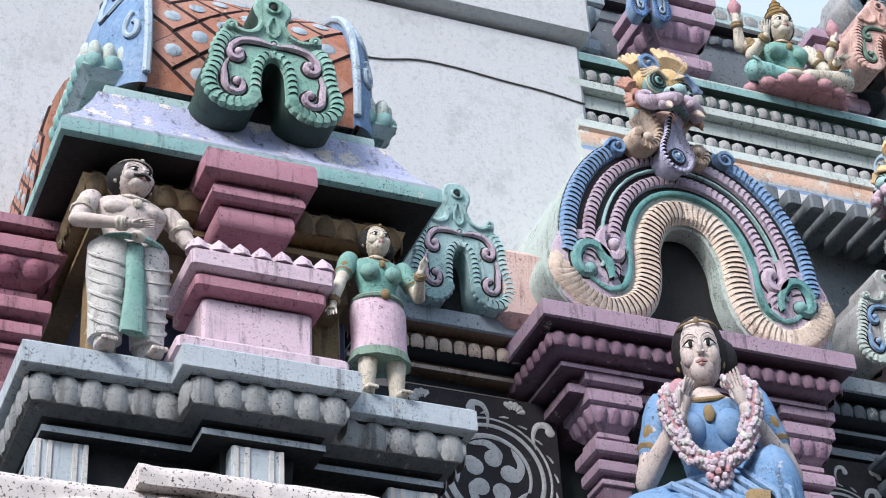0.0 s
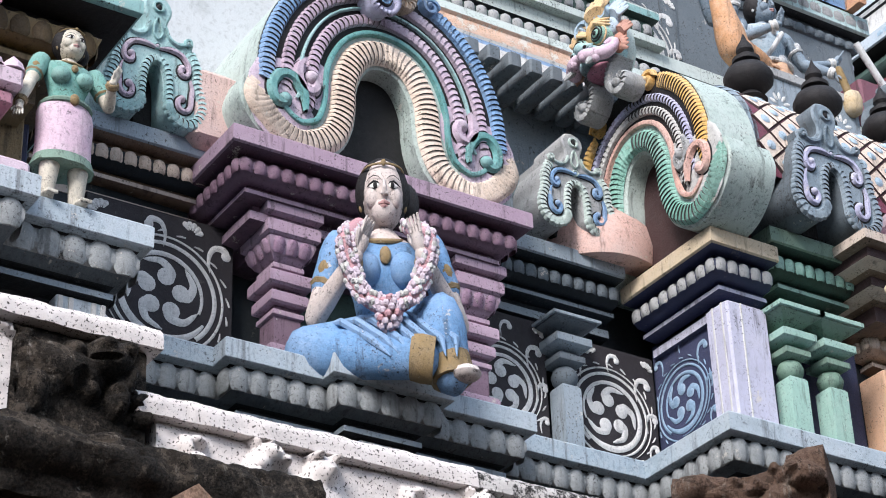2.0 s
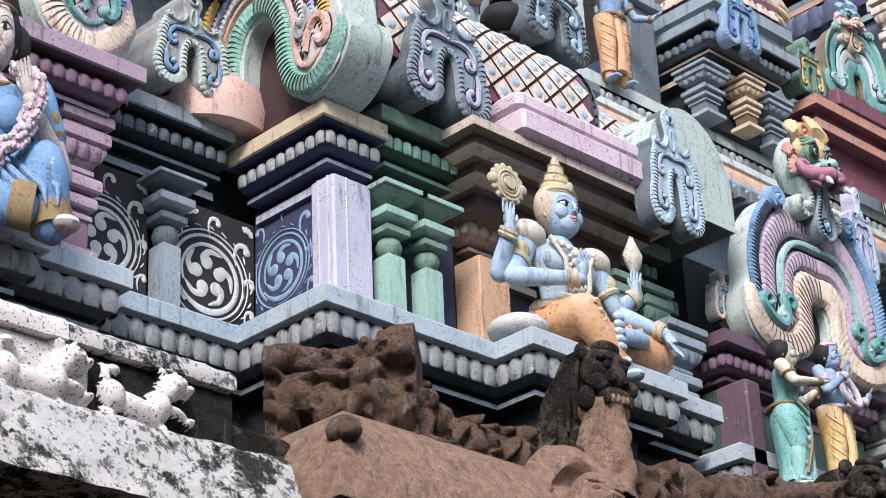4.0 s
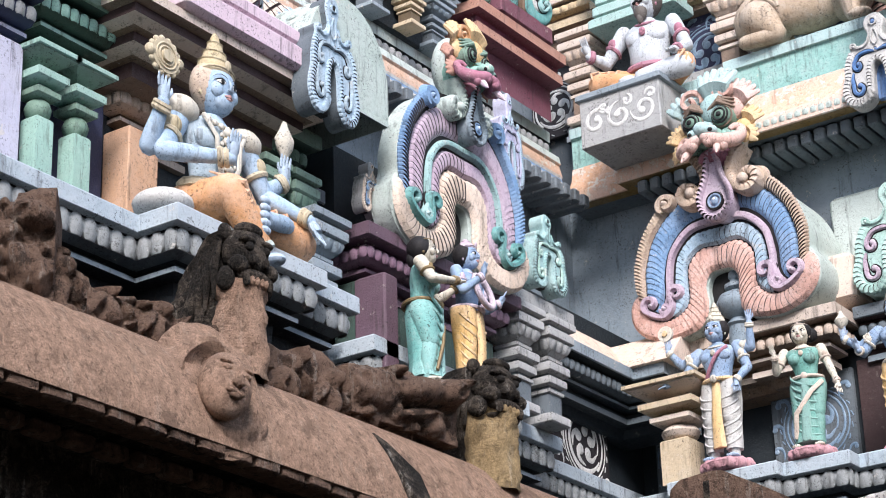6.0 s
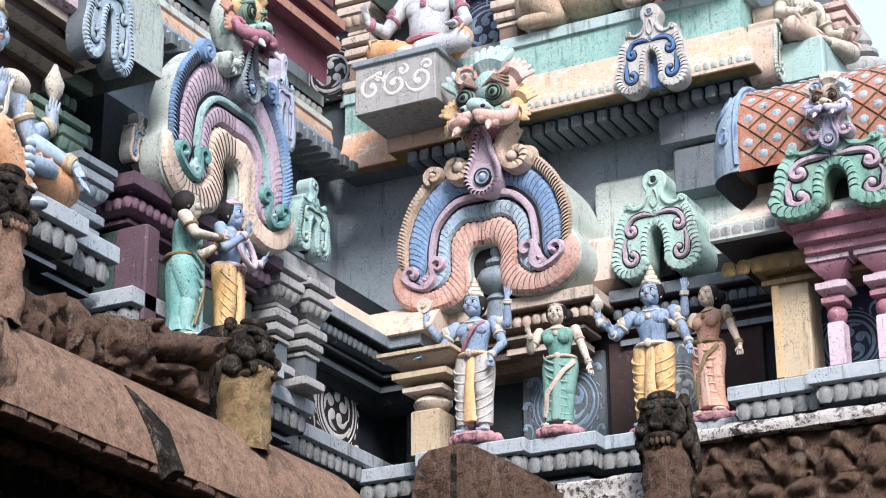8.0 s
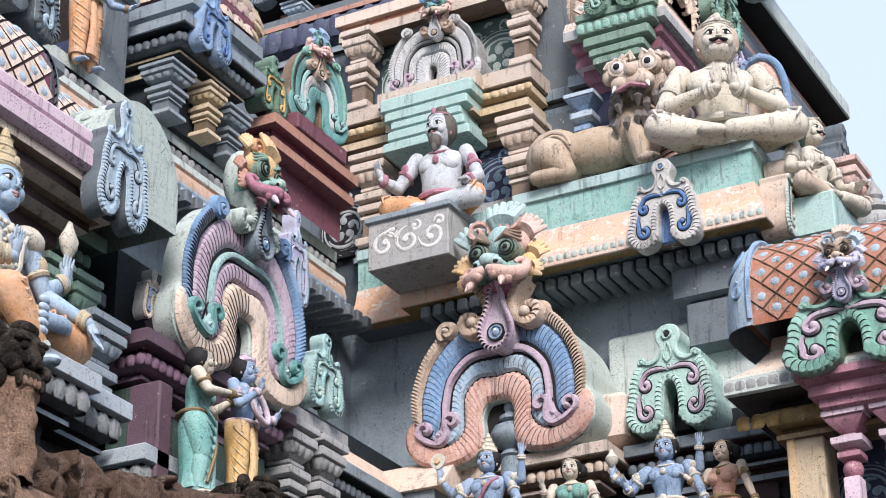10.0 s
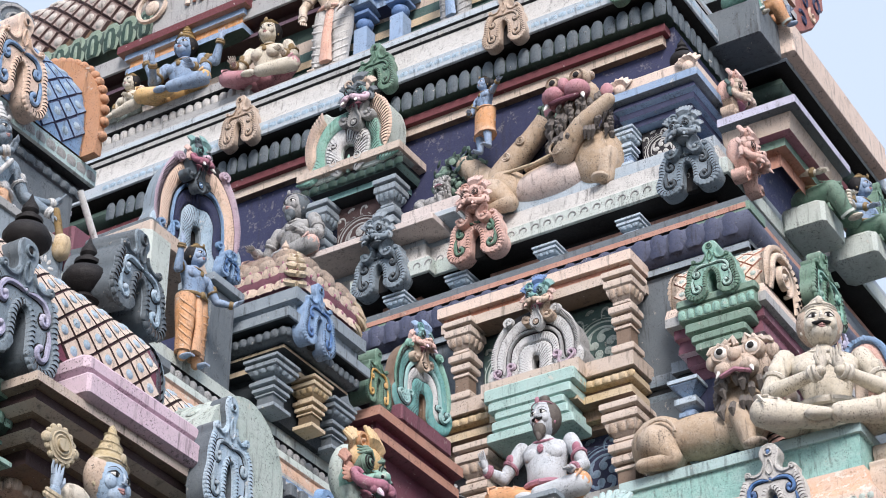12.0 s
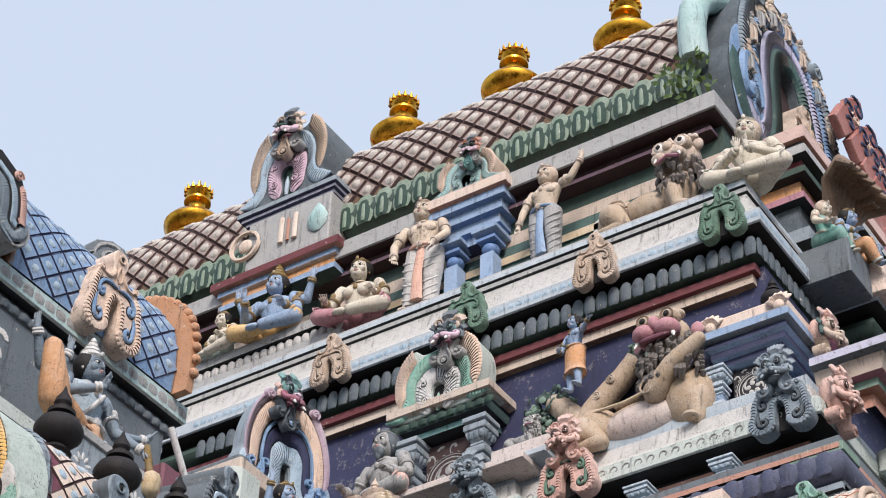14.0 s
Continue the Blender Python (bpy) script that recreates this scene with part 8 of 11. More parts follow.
seated("statue_blue_deity", w(-7.86, 8.944, 6.664, 92, 1.1, 0.72, 1), 1.16, "skin_pale_blue", "four-armed sky-blue seated deity with orange garment and gold crown", "orange", gem="crown_gold", hair="tan", crown="tall", legs="ease", top="skin_sky", face=2, plate="skin_ivory", pillow="white",
       arms=(((-0.24, -0.02, 0.19), (-0.06, -0.19, 0.2), (0.05, -0.25, 1)), ((0.23, -0.04, 0.2), (0.32, -0.2, 0.12), (0.2, -0.6, -1)), ((-0.27, 0.02, 0.2), (-0.27, -0.06, 0.34), (0, 0, 1)), ((0.27, 0.04, 0.24), (0.36, 0.0, 0.32), (0, -0.1, 1))),
       held=(((-0.27, -0.06, 0.5), "disc"), ((0.36, 0.0, 0.47), "skin_ivory")))
m0 = mark()
for yy in (9.55, 9.85):
    ridged("green_post", w(-7.95, yy, 6.62), 0.75, 0.24, "green", "green_dark", "dark green stepped post behind the blue deity", "green stepped posts")
kudu("small_gable", w(-7.42, 9.611, 7.554), 0.505, 0.876, "blue_light", "blue_light", "skin_sky", "light blue horseshoe gable with a long finial", 0.14, "slate")
sala("side_roof", pose(-7.85, 9.85, 7.75), 0.75, 0.42, 0.78, {"body": "grey_green", "tile": "grey_green", "joint": "grey_green", "boss": "grey_green", "end": "grey_green", "end2": "yellow"}, "plain grey-green barrel roof with a yellow rim", 0.3, ends=False)
sala("bay_roof", w(-8.32, 8.3, 8.16), 1.95, 0.55, 0.82, {"body": "rose_dark", "tile": "cream", "joint": "brown_dark", "boss": "blue_light", "end": "grey_blue", "end2": "blue_light"}, "cream scale-tiled barrel roof with blue bosses", 0.2)
sala("bay_roof", w(-8.42, 9.72, 8.02), 0.95, 0.5, 0.85, {"body": "rose_dark", "tile": "cream", "joint": "brown_dark", "boss": "blue_light", "end": "grey_blue", "end2": "blue_light"}, "lower cream scale-tiled barrel roof", 0.2)
for yy in (7.82, 8.4, 9.0):
    pot("pot_finial", w(-8.26, yy, 9.08), 0.54, "hair", "black pot finial on the bay roof ridge", "black pots")
S = Shape()
box(S, -8.6, -8.12, 9.22, 9.72, 8.1, 9.02, "grey_blue", 0.03)
box(S, -8.62, -8.08, 9.2, 9.76, 8.86, 8.98, "slate", 0.03)
solid("block_pedestal", S, Matrix(), "blue-grey block under the raised gable", "pedestal")
kudu("small_gable", w(-8.1, 9.362, 9.091, 100), 0.753, 0.73, "grey_blue", "slate", "blue_light", "slate gable raised on a block", 0.4, "slate")

set_back(1.06, m0)

# recess and dark purple bay with the couple
kudu("small_gable", w(-8.2, 11.059, 7.597), 0.232, 0.402, "grey", "cream", "blue", "small grey gable tile with a blue loop", 0.1)
ridged("pillar", w(-8.4, 10.6, 6.6), 0.85, 0.36, "grey_blue", "slate", "blue-grey stepped pilaster in the recess", "blue-grey pilasters")
domed_gable("great_gable", w(-8.02, 11.93, 7.415), 0.879, 1.36, "cream", ((0.0, 0.26, "lilac_pink", True), (0.28, 0.4, "teal_light", False), (0.42, 0.82, "lilac_pink", True)), "blue", "grey_green", "tall horseshoe gable in cream, lilac, teal and blue feather bands", 0.2, scroll="teal", slot=0.8)
yali("guardian_mask", w(-8.0, 11.95, 8.68, 94), 0.86, {"head": "mint", "nose": "mint", "socket": "green", "brow": "green", "ear": "rust", "lip": "rose", "jaw": "grey_green", "fang": "pink", "crest": "yellow", "crest2": "orange", "back": "grey_green", "drop": "grey_blue", "jewel": "blue", "mouth": "rose"}, "mint guardian mask with a golden crest")
S = Shape()
box(S, -8.3, -7.8, 11.1, 11.9, 5.6, 6.2, "slate", 0.03)
solid("plinth", S, Matrix(), "slate plinth block under the standing couple", "plinth")
S = Shape()
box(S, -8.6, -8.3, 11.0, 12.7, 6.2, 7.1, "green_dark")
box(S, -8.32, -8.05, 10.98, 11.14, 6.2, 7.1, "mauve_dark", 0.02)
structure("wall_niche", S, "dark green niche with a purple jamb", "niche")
standing("statue_consort", w(-7.82, 11.09, 6.217, 125, 1.2, 1.15, 1.0), 1.1, "skin_ivory", "female statue in turquoise drapery reaching for her partner", "turquoise", top="turquoise", bust=True, skirt="sari", gem="gold", bun=True,
         arms=(((-0.18, -0.06, 0.64), (0.0, -0.2, 0.7), (1, -0.3, 0.3)), ((0.2, -0.08, 0.66), (0.22, -0.2, 0.76), (0.4, -0.5, 1))), group="embracing couple", hips=0.02)
standing("statue_groom", w(-7.8, 11.612, 6.294, 100), 1.14, "skin_blue", "blue male statue in yellow garment hung with garlands", "sari_yellow", skirt="dhoti", gem="garland", crown="low", garland="garland", group="embracing couple",
         arms=(((-0.18, -0.06, 0.62), (-0.1, -0.16, 0.72), (0, -0.3, 1)), ((0.22, -0.04, 0.62), (0.25, -0.12, 0.66), (0.3, -0.4, 1))))
kudu("side_gable", w(-8.25, 13.004, 8.515), 0.328, 0.819, "lilac", "blue_light", "lilac", "lilac-grey leaf gable beside the tall gable", 0.13)
kudu("small_gable", w(-8.12, 13.281, 7.664), 0.484, 0.652, "teal_light", "teal_light", "mint_light", "pale teal gable beside the purple bay", 0.13)
S = Shape()
sweep(S, [(-9.4, 13.75), (-8.55, 13.75), (-8.55, 15.15), (-8.1, 15.15)], [(-0.6, 0.35, "peach"), (-0.3, 0.34, "peach"), (-0.05, 0.06, "peach"), (0, 0.0, "cream"), (-0.6, -0.01, "cream")], 7.62)
structure("trim_coping", S, "peeling peach coping in the corner", "coping")
for yy in (12.98, 13.42):
    ridged("pillar", w(-8.3, yy, 6.6), 0.86, 0.34, "grey", "slate", "grey stepped pilaster by the corner", "grey pilasters")
scroll_panel("wall_relief", w(-8.9, 14.1, 6.62), 0.85, 0.84, "panel_black", "relief_white", "black panel with a white leaf tendril in the corner")
scroll_panel("wall_relief", w(-8.9, 14.95, 6.62), 0.85, 0.84, "panel_black", "relief_white", "black panel with a white leaf tendril in the corner", -1)

# ---- the wing: upper storeys ----
seated("statue_lotus_lady", w(-9.72, 6.997, 10.847, 84), 0.806, "skin_ivory", "four-armed female statue in teal on a pink lotus", "turquoise", top="sari_teal", bust=True, crown="tall", cushion="lotus", group="upper wing statues",
       arms=(((-0.22, -0.05, 0.24), (-0.17, -0.16, 0.3), (0, -0.3, 1)), ((0.22, -0.06, 0.18), (0.2, -0.2, 0.14), (0.2, -1, -0.2)), ((-0.25, 0.0, 0.34), (-0.27, -0.04, 0.48), (0, 0, 1)), ((0.25, 0.0, 0.3), (0.3, -0.05, 0.42), (0.2, 0, 1))), held=(((-0.27, -0.04, 0.58), "lotus"), ((0.31, -0.05, 0.52), "lotus")))
S = Shape()
FOOT = [(-10.3, 5.2), (-9.62, 5.2), (-9.62, 8.3), (-10.3, 8.3)]
sweep(S, FOOT, [(-0.6, 0.3, "teal_light"), (-0.01, 0.3, "grey_green"), (0.0, 0.28, "teal"), (0.0, 0.22, "green_dark"), (-0.05, 0.2, "green_dark"), (-0.03, 0.12, "green_dark"), (-0.05, 0.05, "teal_dark"), (0.02, 0.03, "grey_green"), (0.02, -0.03, "grey_green"), (-0.6, -0.04, "grey_green")], 10.55)
ob = structure("trim_wing_foot", S, "dark green foot moulding with a grey bead row", "moulding")
petals(ob, FOOT, -0.04, 10.68, 0.1, 0.09, "grey", 0.025)
for yy, c1, c2, wd in ((6.25, "mauve", "purple", 0.5), (7.6, "mauve", "purple", 0.42), (5.45, "grey_blue", "slate", 0.4), (8.1, "grey_blue", "slate", 0.4)):
    ridged("pillar", w(-10.05, yy, 10.5), 1.3, wd, c1, c2, "stepped pillar of the upper wing wall", "upper pillars")
kudu("small_gable", w(-9.55, 7.79, 11.232), 0.581, 0.724, "terracotta", "terracotta", "green", "peach gable tile with green scrolls", 0.25)
kudu("small_gable", w(-9.75, 5.983, 11.439), 0.3, 0.556, "blue", "blue_deep", "blue_light", "cornflower blue gable tile on the ledge", 0.1)
S = Shape()
box(S, -10.2, -9.52, 9.0, 9.98, 9.8, 9.98, "slate", 0.02)
box(S, -9.52, -9.42, 8.98, 10.0, 9.8, 10.52, "grey_blue", 0.015)
box(S, -9.56, -9.4, 8.96, 10.02, 10.44, 10.53, "grey", 0.012)
for yy in (9.2, 9.5, 9.8):
    for a in range(5):
        t = 0.6 * (a - 2)
        ball(S, (-9.419, yy + 0.07 * math.sin(t), 10.2 + 0.09 * math.cos(t)), (0.004, 0.016, 0.034), "relief_white", 8, 6, (math.degrees(-t), 0, 0))
solid("plinth", S, Matrix(), "blue-grey plinth under the dancer", "plinth")
scroll_panel("wall_relief", w(-10.28, 8.6, 10.6), 0.9, 1.1, "slate", "relief_white", "slate panel with pale green scrolls")
standing("statue_dancer", w(-9.74, 9.42, 9.98, 88), 1.5, "skin_slate", "blue dancing statue in an orange skirt with one leg raised", "orange", skirt="sari", gem="steel", hair="hair", crown="tall", hips=0.02, top="skin_sky", sash="steel", trim="steel", bun=True, face=10,
         limbs=(((-0.08, -0.02, 0.5), (-0.3, -0.12, 0.5), 0.09, 0.08, "orange"), ((-0.3, -0.12, 0.5), (-0.38, -0.14, 0.76), 0.08, 0.05, "orange"), ((0.3, -0.2, 0.52), (0.34, -0.22, 0.32), 0.018, 0.022, "gold"), ((0.34, -0.22, 0.34), (0.34, -0.22, 0.28), 0.05, 0.05, "ochre")), group="upper wing statues",
         arms=(((-0.22, -0.06, 0.62), (-0.06, -0.2, 0.68), (0.2, -0.3, 1)), ((0.2, -0.06, 0.6), (0.3, -0.18, 0.5), (0.3, -0.3, -1)), ((-0.22, 0, 0.68), (-0.2, -0.06, 0.88), (0, 0, 1)), ((0.24, -0.02, 0.62), (0.4, -0.08, 0.66), (0.6, -0.2, 1)), ((-0.32, 0, 0.74), (-0.42, -0.04, 0.9), (-0.2, 0, 1))))
kudu("small_gable", w(-10.05, 9.898, 12.067, 90), 0.685, 0.936, "peach", "peach", "blue", "peach horseshoe gable with blue scrolls", 0.35)
sala("upper_roof", w(-10.85, 9.85, 12.18), 2.1, 0.66, 1.12, {"body": "blue", "tile": "blue", "joint": "navy", "boss": "blue_light", "end": "orange", "end2": "orange"}, "blue tiled barrel roof with an orange end", 0.24)
gable("great_gable", w(-10.0, 8.35, 12.18), 0.5, 0.85, [(0.0, 0.2, "grey_blue", 0.06, (0.0, 1.0)), (0.21, 0.4, "blue_light", 0.06, (0.1, 0.9)), (0.42, 0.62, "terracotta", 0.06, (0.2, 0.8))], "grey", "terracotta-rimmed gable on the upper ledge", 0.5, "hair", slot=0.5)
for yy in (9.35, 10.35):
    pot("pot_finial", w(-10.85, yy, 13.26), 0.42, "slate", "grey pot finial on the blue roof", "grey pots")
scroll = thing("scroll_finial", w(-10.85, 10.42, 13.24, 62, 0.62, 0.62, 0.62), "dark weathered scroll-shaped finial with carved spirals", "finial")
S = Shape()
slab2(S, [(-0.16, 0.0), (0.16, 0.0), (0.17, 0.3), (0.3, 0.42), (0.42, 0.62), (0.44, 0.8), (0.34, 0.98), (0.14, 1.06), (-0.1, 1.0), (-0.26, 0.82), (-0.3, 0.6), (-0.22, 0.3)], 0.0, 0.42, "slate", 0.03)
part("body", S, scroll)
for c, r, a0, a1 in (((0.14, 0.74), 0.26, 200, -330), ((-0.06, 0.34), 0.13, 20, 480), ((-0.12, 0.66), 0.1, 250, -120)):
    S = Shape()
    ribbon(S, curl(c, r, r * 0.2, a0, a1, 44), r * 0.36, r * 0.2, -0.002, 0.03, "grey", r * 0.16)
    part("spiral", S, scroll, "pale carved spiral")
disc = thing("roof_end_plate", w(-10.85, 10.92, 12.18), "broad orange end plate of the blue roof, toothed rim", "end plate")
S = Shape()
plate = [(-y * 1.22, z * 1.12) for y, z in barrel(0.66, 1.12, 1.6, 30)]
slab2(S, plate, -0.04, 0.05, "orange_plain", 0.01)
ob = part("plate", S, disc, "", pose(0, 0, 0, 0, 0, 90))
S = Shape()
for k, (y, z) in enumerate(plate[1:-1]):
    ball(S, (y * 1.01, 0.0, z * 1.01), (0.05, 0.05, 0.05), "orange_plain", 8, 6)
part("toothed_rim", S, disc, "", pose(0, 0, 0, 0, 0, 90))
S = Shape()
tube(S, [(-9.62, 10.3, 11.28), (-9.6, 10.59, 10.82), (-9.58, 10.8, 10.5)], 0.03, "steel", 10)
solid("conduit", S, Matrix(), "slanting white metal pipe", "pipe")
S = Shape()
box(S, -10.3, -9.55, 10.2, 11.0, 10.54, 10.9, "rose_dark", 0.03)
solid("block", S, Matrix(), "dark red block at the wing's end", "block")
standing("statue_attendant", w(-9.62, 11.794, 10.421, 88), 1.17, "skin_blue", "blue attendant statue with gold crown and orange skirt", "orange", skirt="dhoti", crown="low", group="upper wing statues",
         arms=(((-0.22, -0.04, 0.68), (-0.26, -0.1, 0.86), (0, 0, 1)), ((0.22, -0.05, 0.62), (0.3, -0.14, 0.6), (0.6, -0.5, 0.6))))
S = Shape()
box(S, -9.95, -9.6, 11.15, 11.5, 10.54, 11.5, "grey_green", 0.08)
solid("backing_stone", S, Matrix(), "pale rough backing behind the attendant", "block")
kudu("small_gable", w(-9.72, 12.429, 11.648, 90), 0.273, 0.309, "blue", "blue", "blue_deep", "cornflower blue gable tile on the ledge", 0.1)
S = Shape()
box(S, -10.1, -9.78, 12.25, 12.6, 10.5, 11.52, "slate", 0.02)
box(S, -10.12, -9.72, 12.2, 12.66, 11.52, 11.62, "grey_blue", 0.015)
solid("block_pedestal", S, Matrix(), "slate block under the blue gable tile", "pedestal")
# blue-grey pavilion
for zt, off in ((11.42, 0.0),):
    cornice("trim_pavilion_cornice", [(-10.4, 12.75), (-9.3, 12.75), (-9.3, 14.05), (-10.4, 14.05)], zt, "grey_blue", "slate", "ochre", "teal_dark", "slate", "slate pavilion cornice with bead row")
S = Shape()
box(S, -10.3, -9.62, 13.05, 13.8, 10.5, 11.0, "teal_dark")
structure("wall_pavilion", S, "dark wall of the corner pavilion", "wall")
for yy in (12.95, 13.85):
    ridged("pillar", w(-9.6, yy, 10.5), 0.5, 0.32, "grey_blue", "slate", "slate stepped pavilion pillar", "pavilion pillars")
ridged("pillar", w(-9.5, 13.4, 10.5), 0.5, 0.26, "ochre", "ochre_dark", "ochre stepped pavilion pillar", "pavilion pillars")
kuta("pavilion_roof", w(-9.85, 13.4, 11.42), 1.0, 1.0, BLUES, "square domed roof with scales and peach leaf crests")
pot("pot_finial", w(-9.85, 13.4, 12.3), 0.36, "tan", "stone pot finial on the pavilion", "pavilion pots")
kudu("small_gable", w(-9.25, 13.147, 11.147), 0.491, 0.687, "blue", "blue", "blue_deep", "cornflower blue gable tile", 0.12)
kudu("small_gable", w(-9.4, 14.35, 11.2), 0.42, 0.62, "green", "green", "yellow", "leaf green gable tile on the ledge", 0.2)
domed_gable("bell_gable", w(-9.35, 15.045, 11.327, 80), 0.436, 0.888, "teal", ((0.0, 0.3, "steel", True), (0.32, 0.5, "teal_light", False), (0.52, 0.86, "teal", True)), "mint", "tan_dark", "sea-green feathered gable with a dark eye", 0.15, scroll="teal_light", slot=0.7)
S = Shape()
box(S, -9.75, -9.3, 14.6, 15.5, 11.15, 11.34, "rose_dark", 0.02)
solid("gable_block", S, Matrix(), "dark red block under the sea-green gable", "block")
yali("guardian_mask", w(-9.35, 14.994, 12.02, 84), 0.47, {"head": "terracotta", "nose": "terracotta", "socket": "teal", "brow": "teal", "ear": "terracotta", "lip": "terracotta", "jaw": "tan", "fang": "pink", "crest": "blue", "crest2": "teal", "back": "terracotta", "drop": "tan", "jewel": "tan", "mouth": "rose"}, "small terracotta guardian mask")
S = Shape()
sweep(S, [(-10.3, 14.25), (-9.32, 14.25), (-9.32, 15.75)], [(-0.5, 0, "rose_dark"), (0, 0, "rust"), (0, -0.1, "rose_dark"), (-0.1, -0.11, "rose_dark"), (-0.1, -0.2, "rust"), (-0.05, -0.21, "rust"), (-0.05, -0.3, "rose_dark"), (-0.2, -0.32, "rose_dark"), (-0.2, -0.65, "rose_dark")], 11.15)
structure("trim_red_ledge", S, "dark red stepped ledge in the corner", "ledge")

# ---- the tower: lowest storey ----
m0 = mark()
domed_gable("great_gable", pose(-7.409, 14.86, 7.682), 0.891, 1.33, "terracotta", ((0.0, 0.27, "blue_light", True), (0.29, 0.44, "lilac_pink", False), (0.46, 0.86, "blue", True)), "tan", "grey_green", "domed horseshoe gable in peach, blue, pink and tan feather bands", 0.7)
yali("guardian_mask", pose(-7.314, 14.82, 8.922), 1.12, {"head": "mint", "nose": "teal_light", "socket": "green", "brow": "tan_dark", "ear": "yellow", "lip": "terracotta", "jaw": "tan", "fang": "terracotta", "crest": "teal_light", "crest2": "terracotta", "back": "tan", "drop": "lilac_pink", "jewel": "skin_blue", "mouth": "rose"}, "mint guardian mask with bulging eyes and a jewelled pendant")
pot("pot_finial", pose(-7.34, 14.98, 7.66), 0.6, "grey_blue", "blue-grey pot in the arch mouth", "blue-grey pots")
m1 = mark()
S = Shape()
box(S, -6.6, -5.15, 15.35, 15.9, 7.66, 8.74, "grey_green", 0.03)
box(S, -6.62, -6.3, 15.0, 15.4, 7.66, 8.1, "peach", 0.05)
solid("parapet_block", S, Matrix(), "pale grey-green plastered block behind a small gable", "block")
kudu("small_gable", pose(-5.894, 14.95, 7.661), 0.763, 0.913, "mint_light", "mint_light", "lilac_pink", "pale mint gable with lilac scrolls", 0.4)
set_back(1.015, m1)
scroll_panel("wall_relief", pose(-8.35, 15.5, 6.55), 0.3, 0.72, "slate", "relief_blue", "narrow blue-grey panel with pale leaves")
scroll_panel("wall_relief", pose(-7.0, 15.5, 6.55), 0.75, 0.74, "slate", "relief_blue", "slate panel with pale blue leaves behind the deities", -1)
scroll_panel("wall_relief", pose(-5.95, 15.5, 6.55), 0.45, 0.72, "grey_blue", "relief_white", "blue-grey panel with pale leaves")
niche_panel("niche_wall", pose(-6.4, 15.5, 6.55), 0.35, 0.78, "brown_dark", "flat dark brown panel behind the standing statues")
niche_panel("niche_wall", pose(-5.45, 15.5, 6.55), 0.45, 0.78, "brown_dark", "flat dark brown panel behind the standing statues")
post("round_post", pose(-7.74, 14.56, 6.276), 0.83, 0.26, "ochre", "cream", "cream and ochre turned post in the corner", "cream posts")
set_back(1.035, m0)
standing("statue_deity", pose(-7.57, 15.0, 6.44), 1.26, "skin_blue", "four-armed blue deity standing on a lotus, white and yellow garment", "white", skirt="dhoti", trim="sari_yellow", crown="tall", gem="skin_ivory", lotus="lotus", group="standing deities", sash="rose",
         arms=(((-0.22, -0.04, 0.64), (-0.3, -0.14, 0.56), (-0.4, -0.6, -0.3)), ((0.22, -0.03, 0.6), (0.16, -0.1, 0.5), (0.2, -0.3, -1)), ((-0.27, 0, 0.72), (-0.34, -0.06, 0.82), (0, 0, 1)), ((0.24, 0, 0.74), (0.26, -0.04, 0.9), (0, 0, 1))), held=(((-0.35, -0.06, 0.95), "disc"),))
standing("statue_goddess", pose(-6.86, 15.1, 6.44, 0, 0, 10), 1.09, "skin_ivory", "ivory female statue in a teal sari on a lotus", "sari_teal", top="sari_teal", bust=True, skirt="sari", bun=True, lotus="lotus", group="standing deities", gem="tan", hips=0.02,
         arms=(((-0.2, -0.05, 0.62), (-0.18, -0.14, 0.72), (-0.2, -0.3, 1)), ((0.2, -0.03, 0.62), (0.26, -0.08, 0.46), (0.2, -0.2, -1))))
standing("statue_deity", pose(-6.089, 15.3, 6.372), 1.27, "skin_blue", "blue deity in yellow with gold crown on a lotus", "sari_yellow", skirt="dhoti", crown="tall", gem="skin_ivory", lotus="lotus", group="standing deities",
         arms=(((-0.24, -0.04, 0.64), (-0.22, -0.16, 0.62), (-0.2, -0.4, 1)), ((0.22, -0.03, 0.62), (0.28, -0.1, 0.5), (0.2, -0.2, -1)), ((-0.27, 0, 0.7), (-0.36, -0.06, 0.76), (0, 0, 1)), ((0.22, 0, 0.74), (0.24, -0.04, 0.88), (0, 0, 1))), held=(((-0.36, -0.06, 0.88), "skin_ivory"),))
standing("statue_goddess", pose(-5.591, 15.3, 6.422, 0, 0, -14), 1.11, "skin_tan", "female statue in a peach sari leaning to the deity", "sari_peach", top="sari_peach", bust=True, skirt="sari", bun=True, lotus="lotus", group="standing deities", gem="gold", hips=-0.03,
         arms=(((-0.2, -0.04, 0.64), (-0.24, -0.12, 0.72), (-0.6, -0.2, 0.6)), ((0.2, -0.03, 0.62), (0.28, -0.06, 0.46), (0.1, -0.2, -1))))

# kiosk with pink posts and an orange roof
S = Shape()
sweep(S, [(-5.31, 16.0), (-5.31, 14.6), (-3.12, 14.6), (-3.12, 16.0)], [(-0.6, 0.58, "tan"), (-0.32, 0.56, "tan"), (-0.3, 0.44, "cream"), (-0.18, 0.28, "cream"), (-0.03, 0.16, "grey_green"), (0.0, 0.14, "grey_green"), (0.0, 0.02, "grey_green"), (-0.02, 0.0, "black"), (-0.28, -0.02, "black"), (-0.28, -0.06, "gold"), (-0.22, -0.1, "gold"), (-0.25, -0.2, "gold"), (-0.34, -0.22, "ochre_dark"), (-0.34, -0.26, "gold"), (-0.30, -0.27, "gold"), (-0.30, -0.31, "ochre_dark"), (-0.6, -0.33, "ochre_dark")], 7.68)
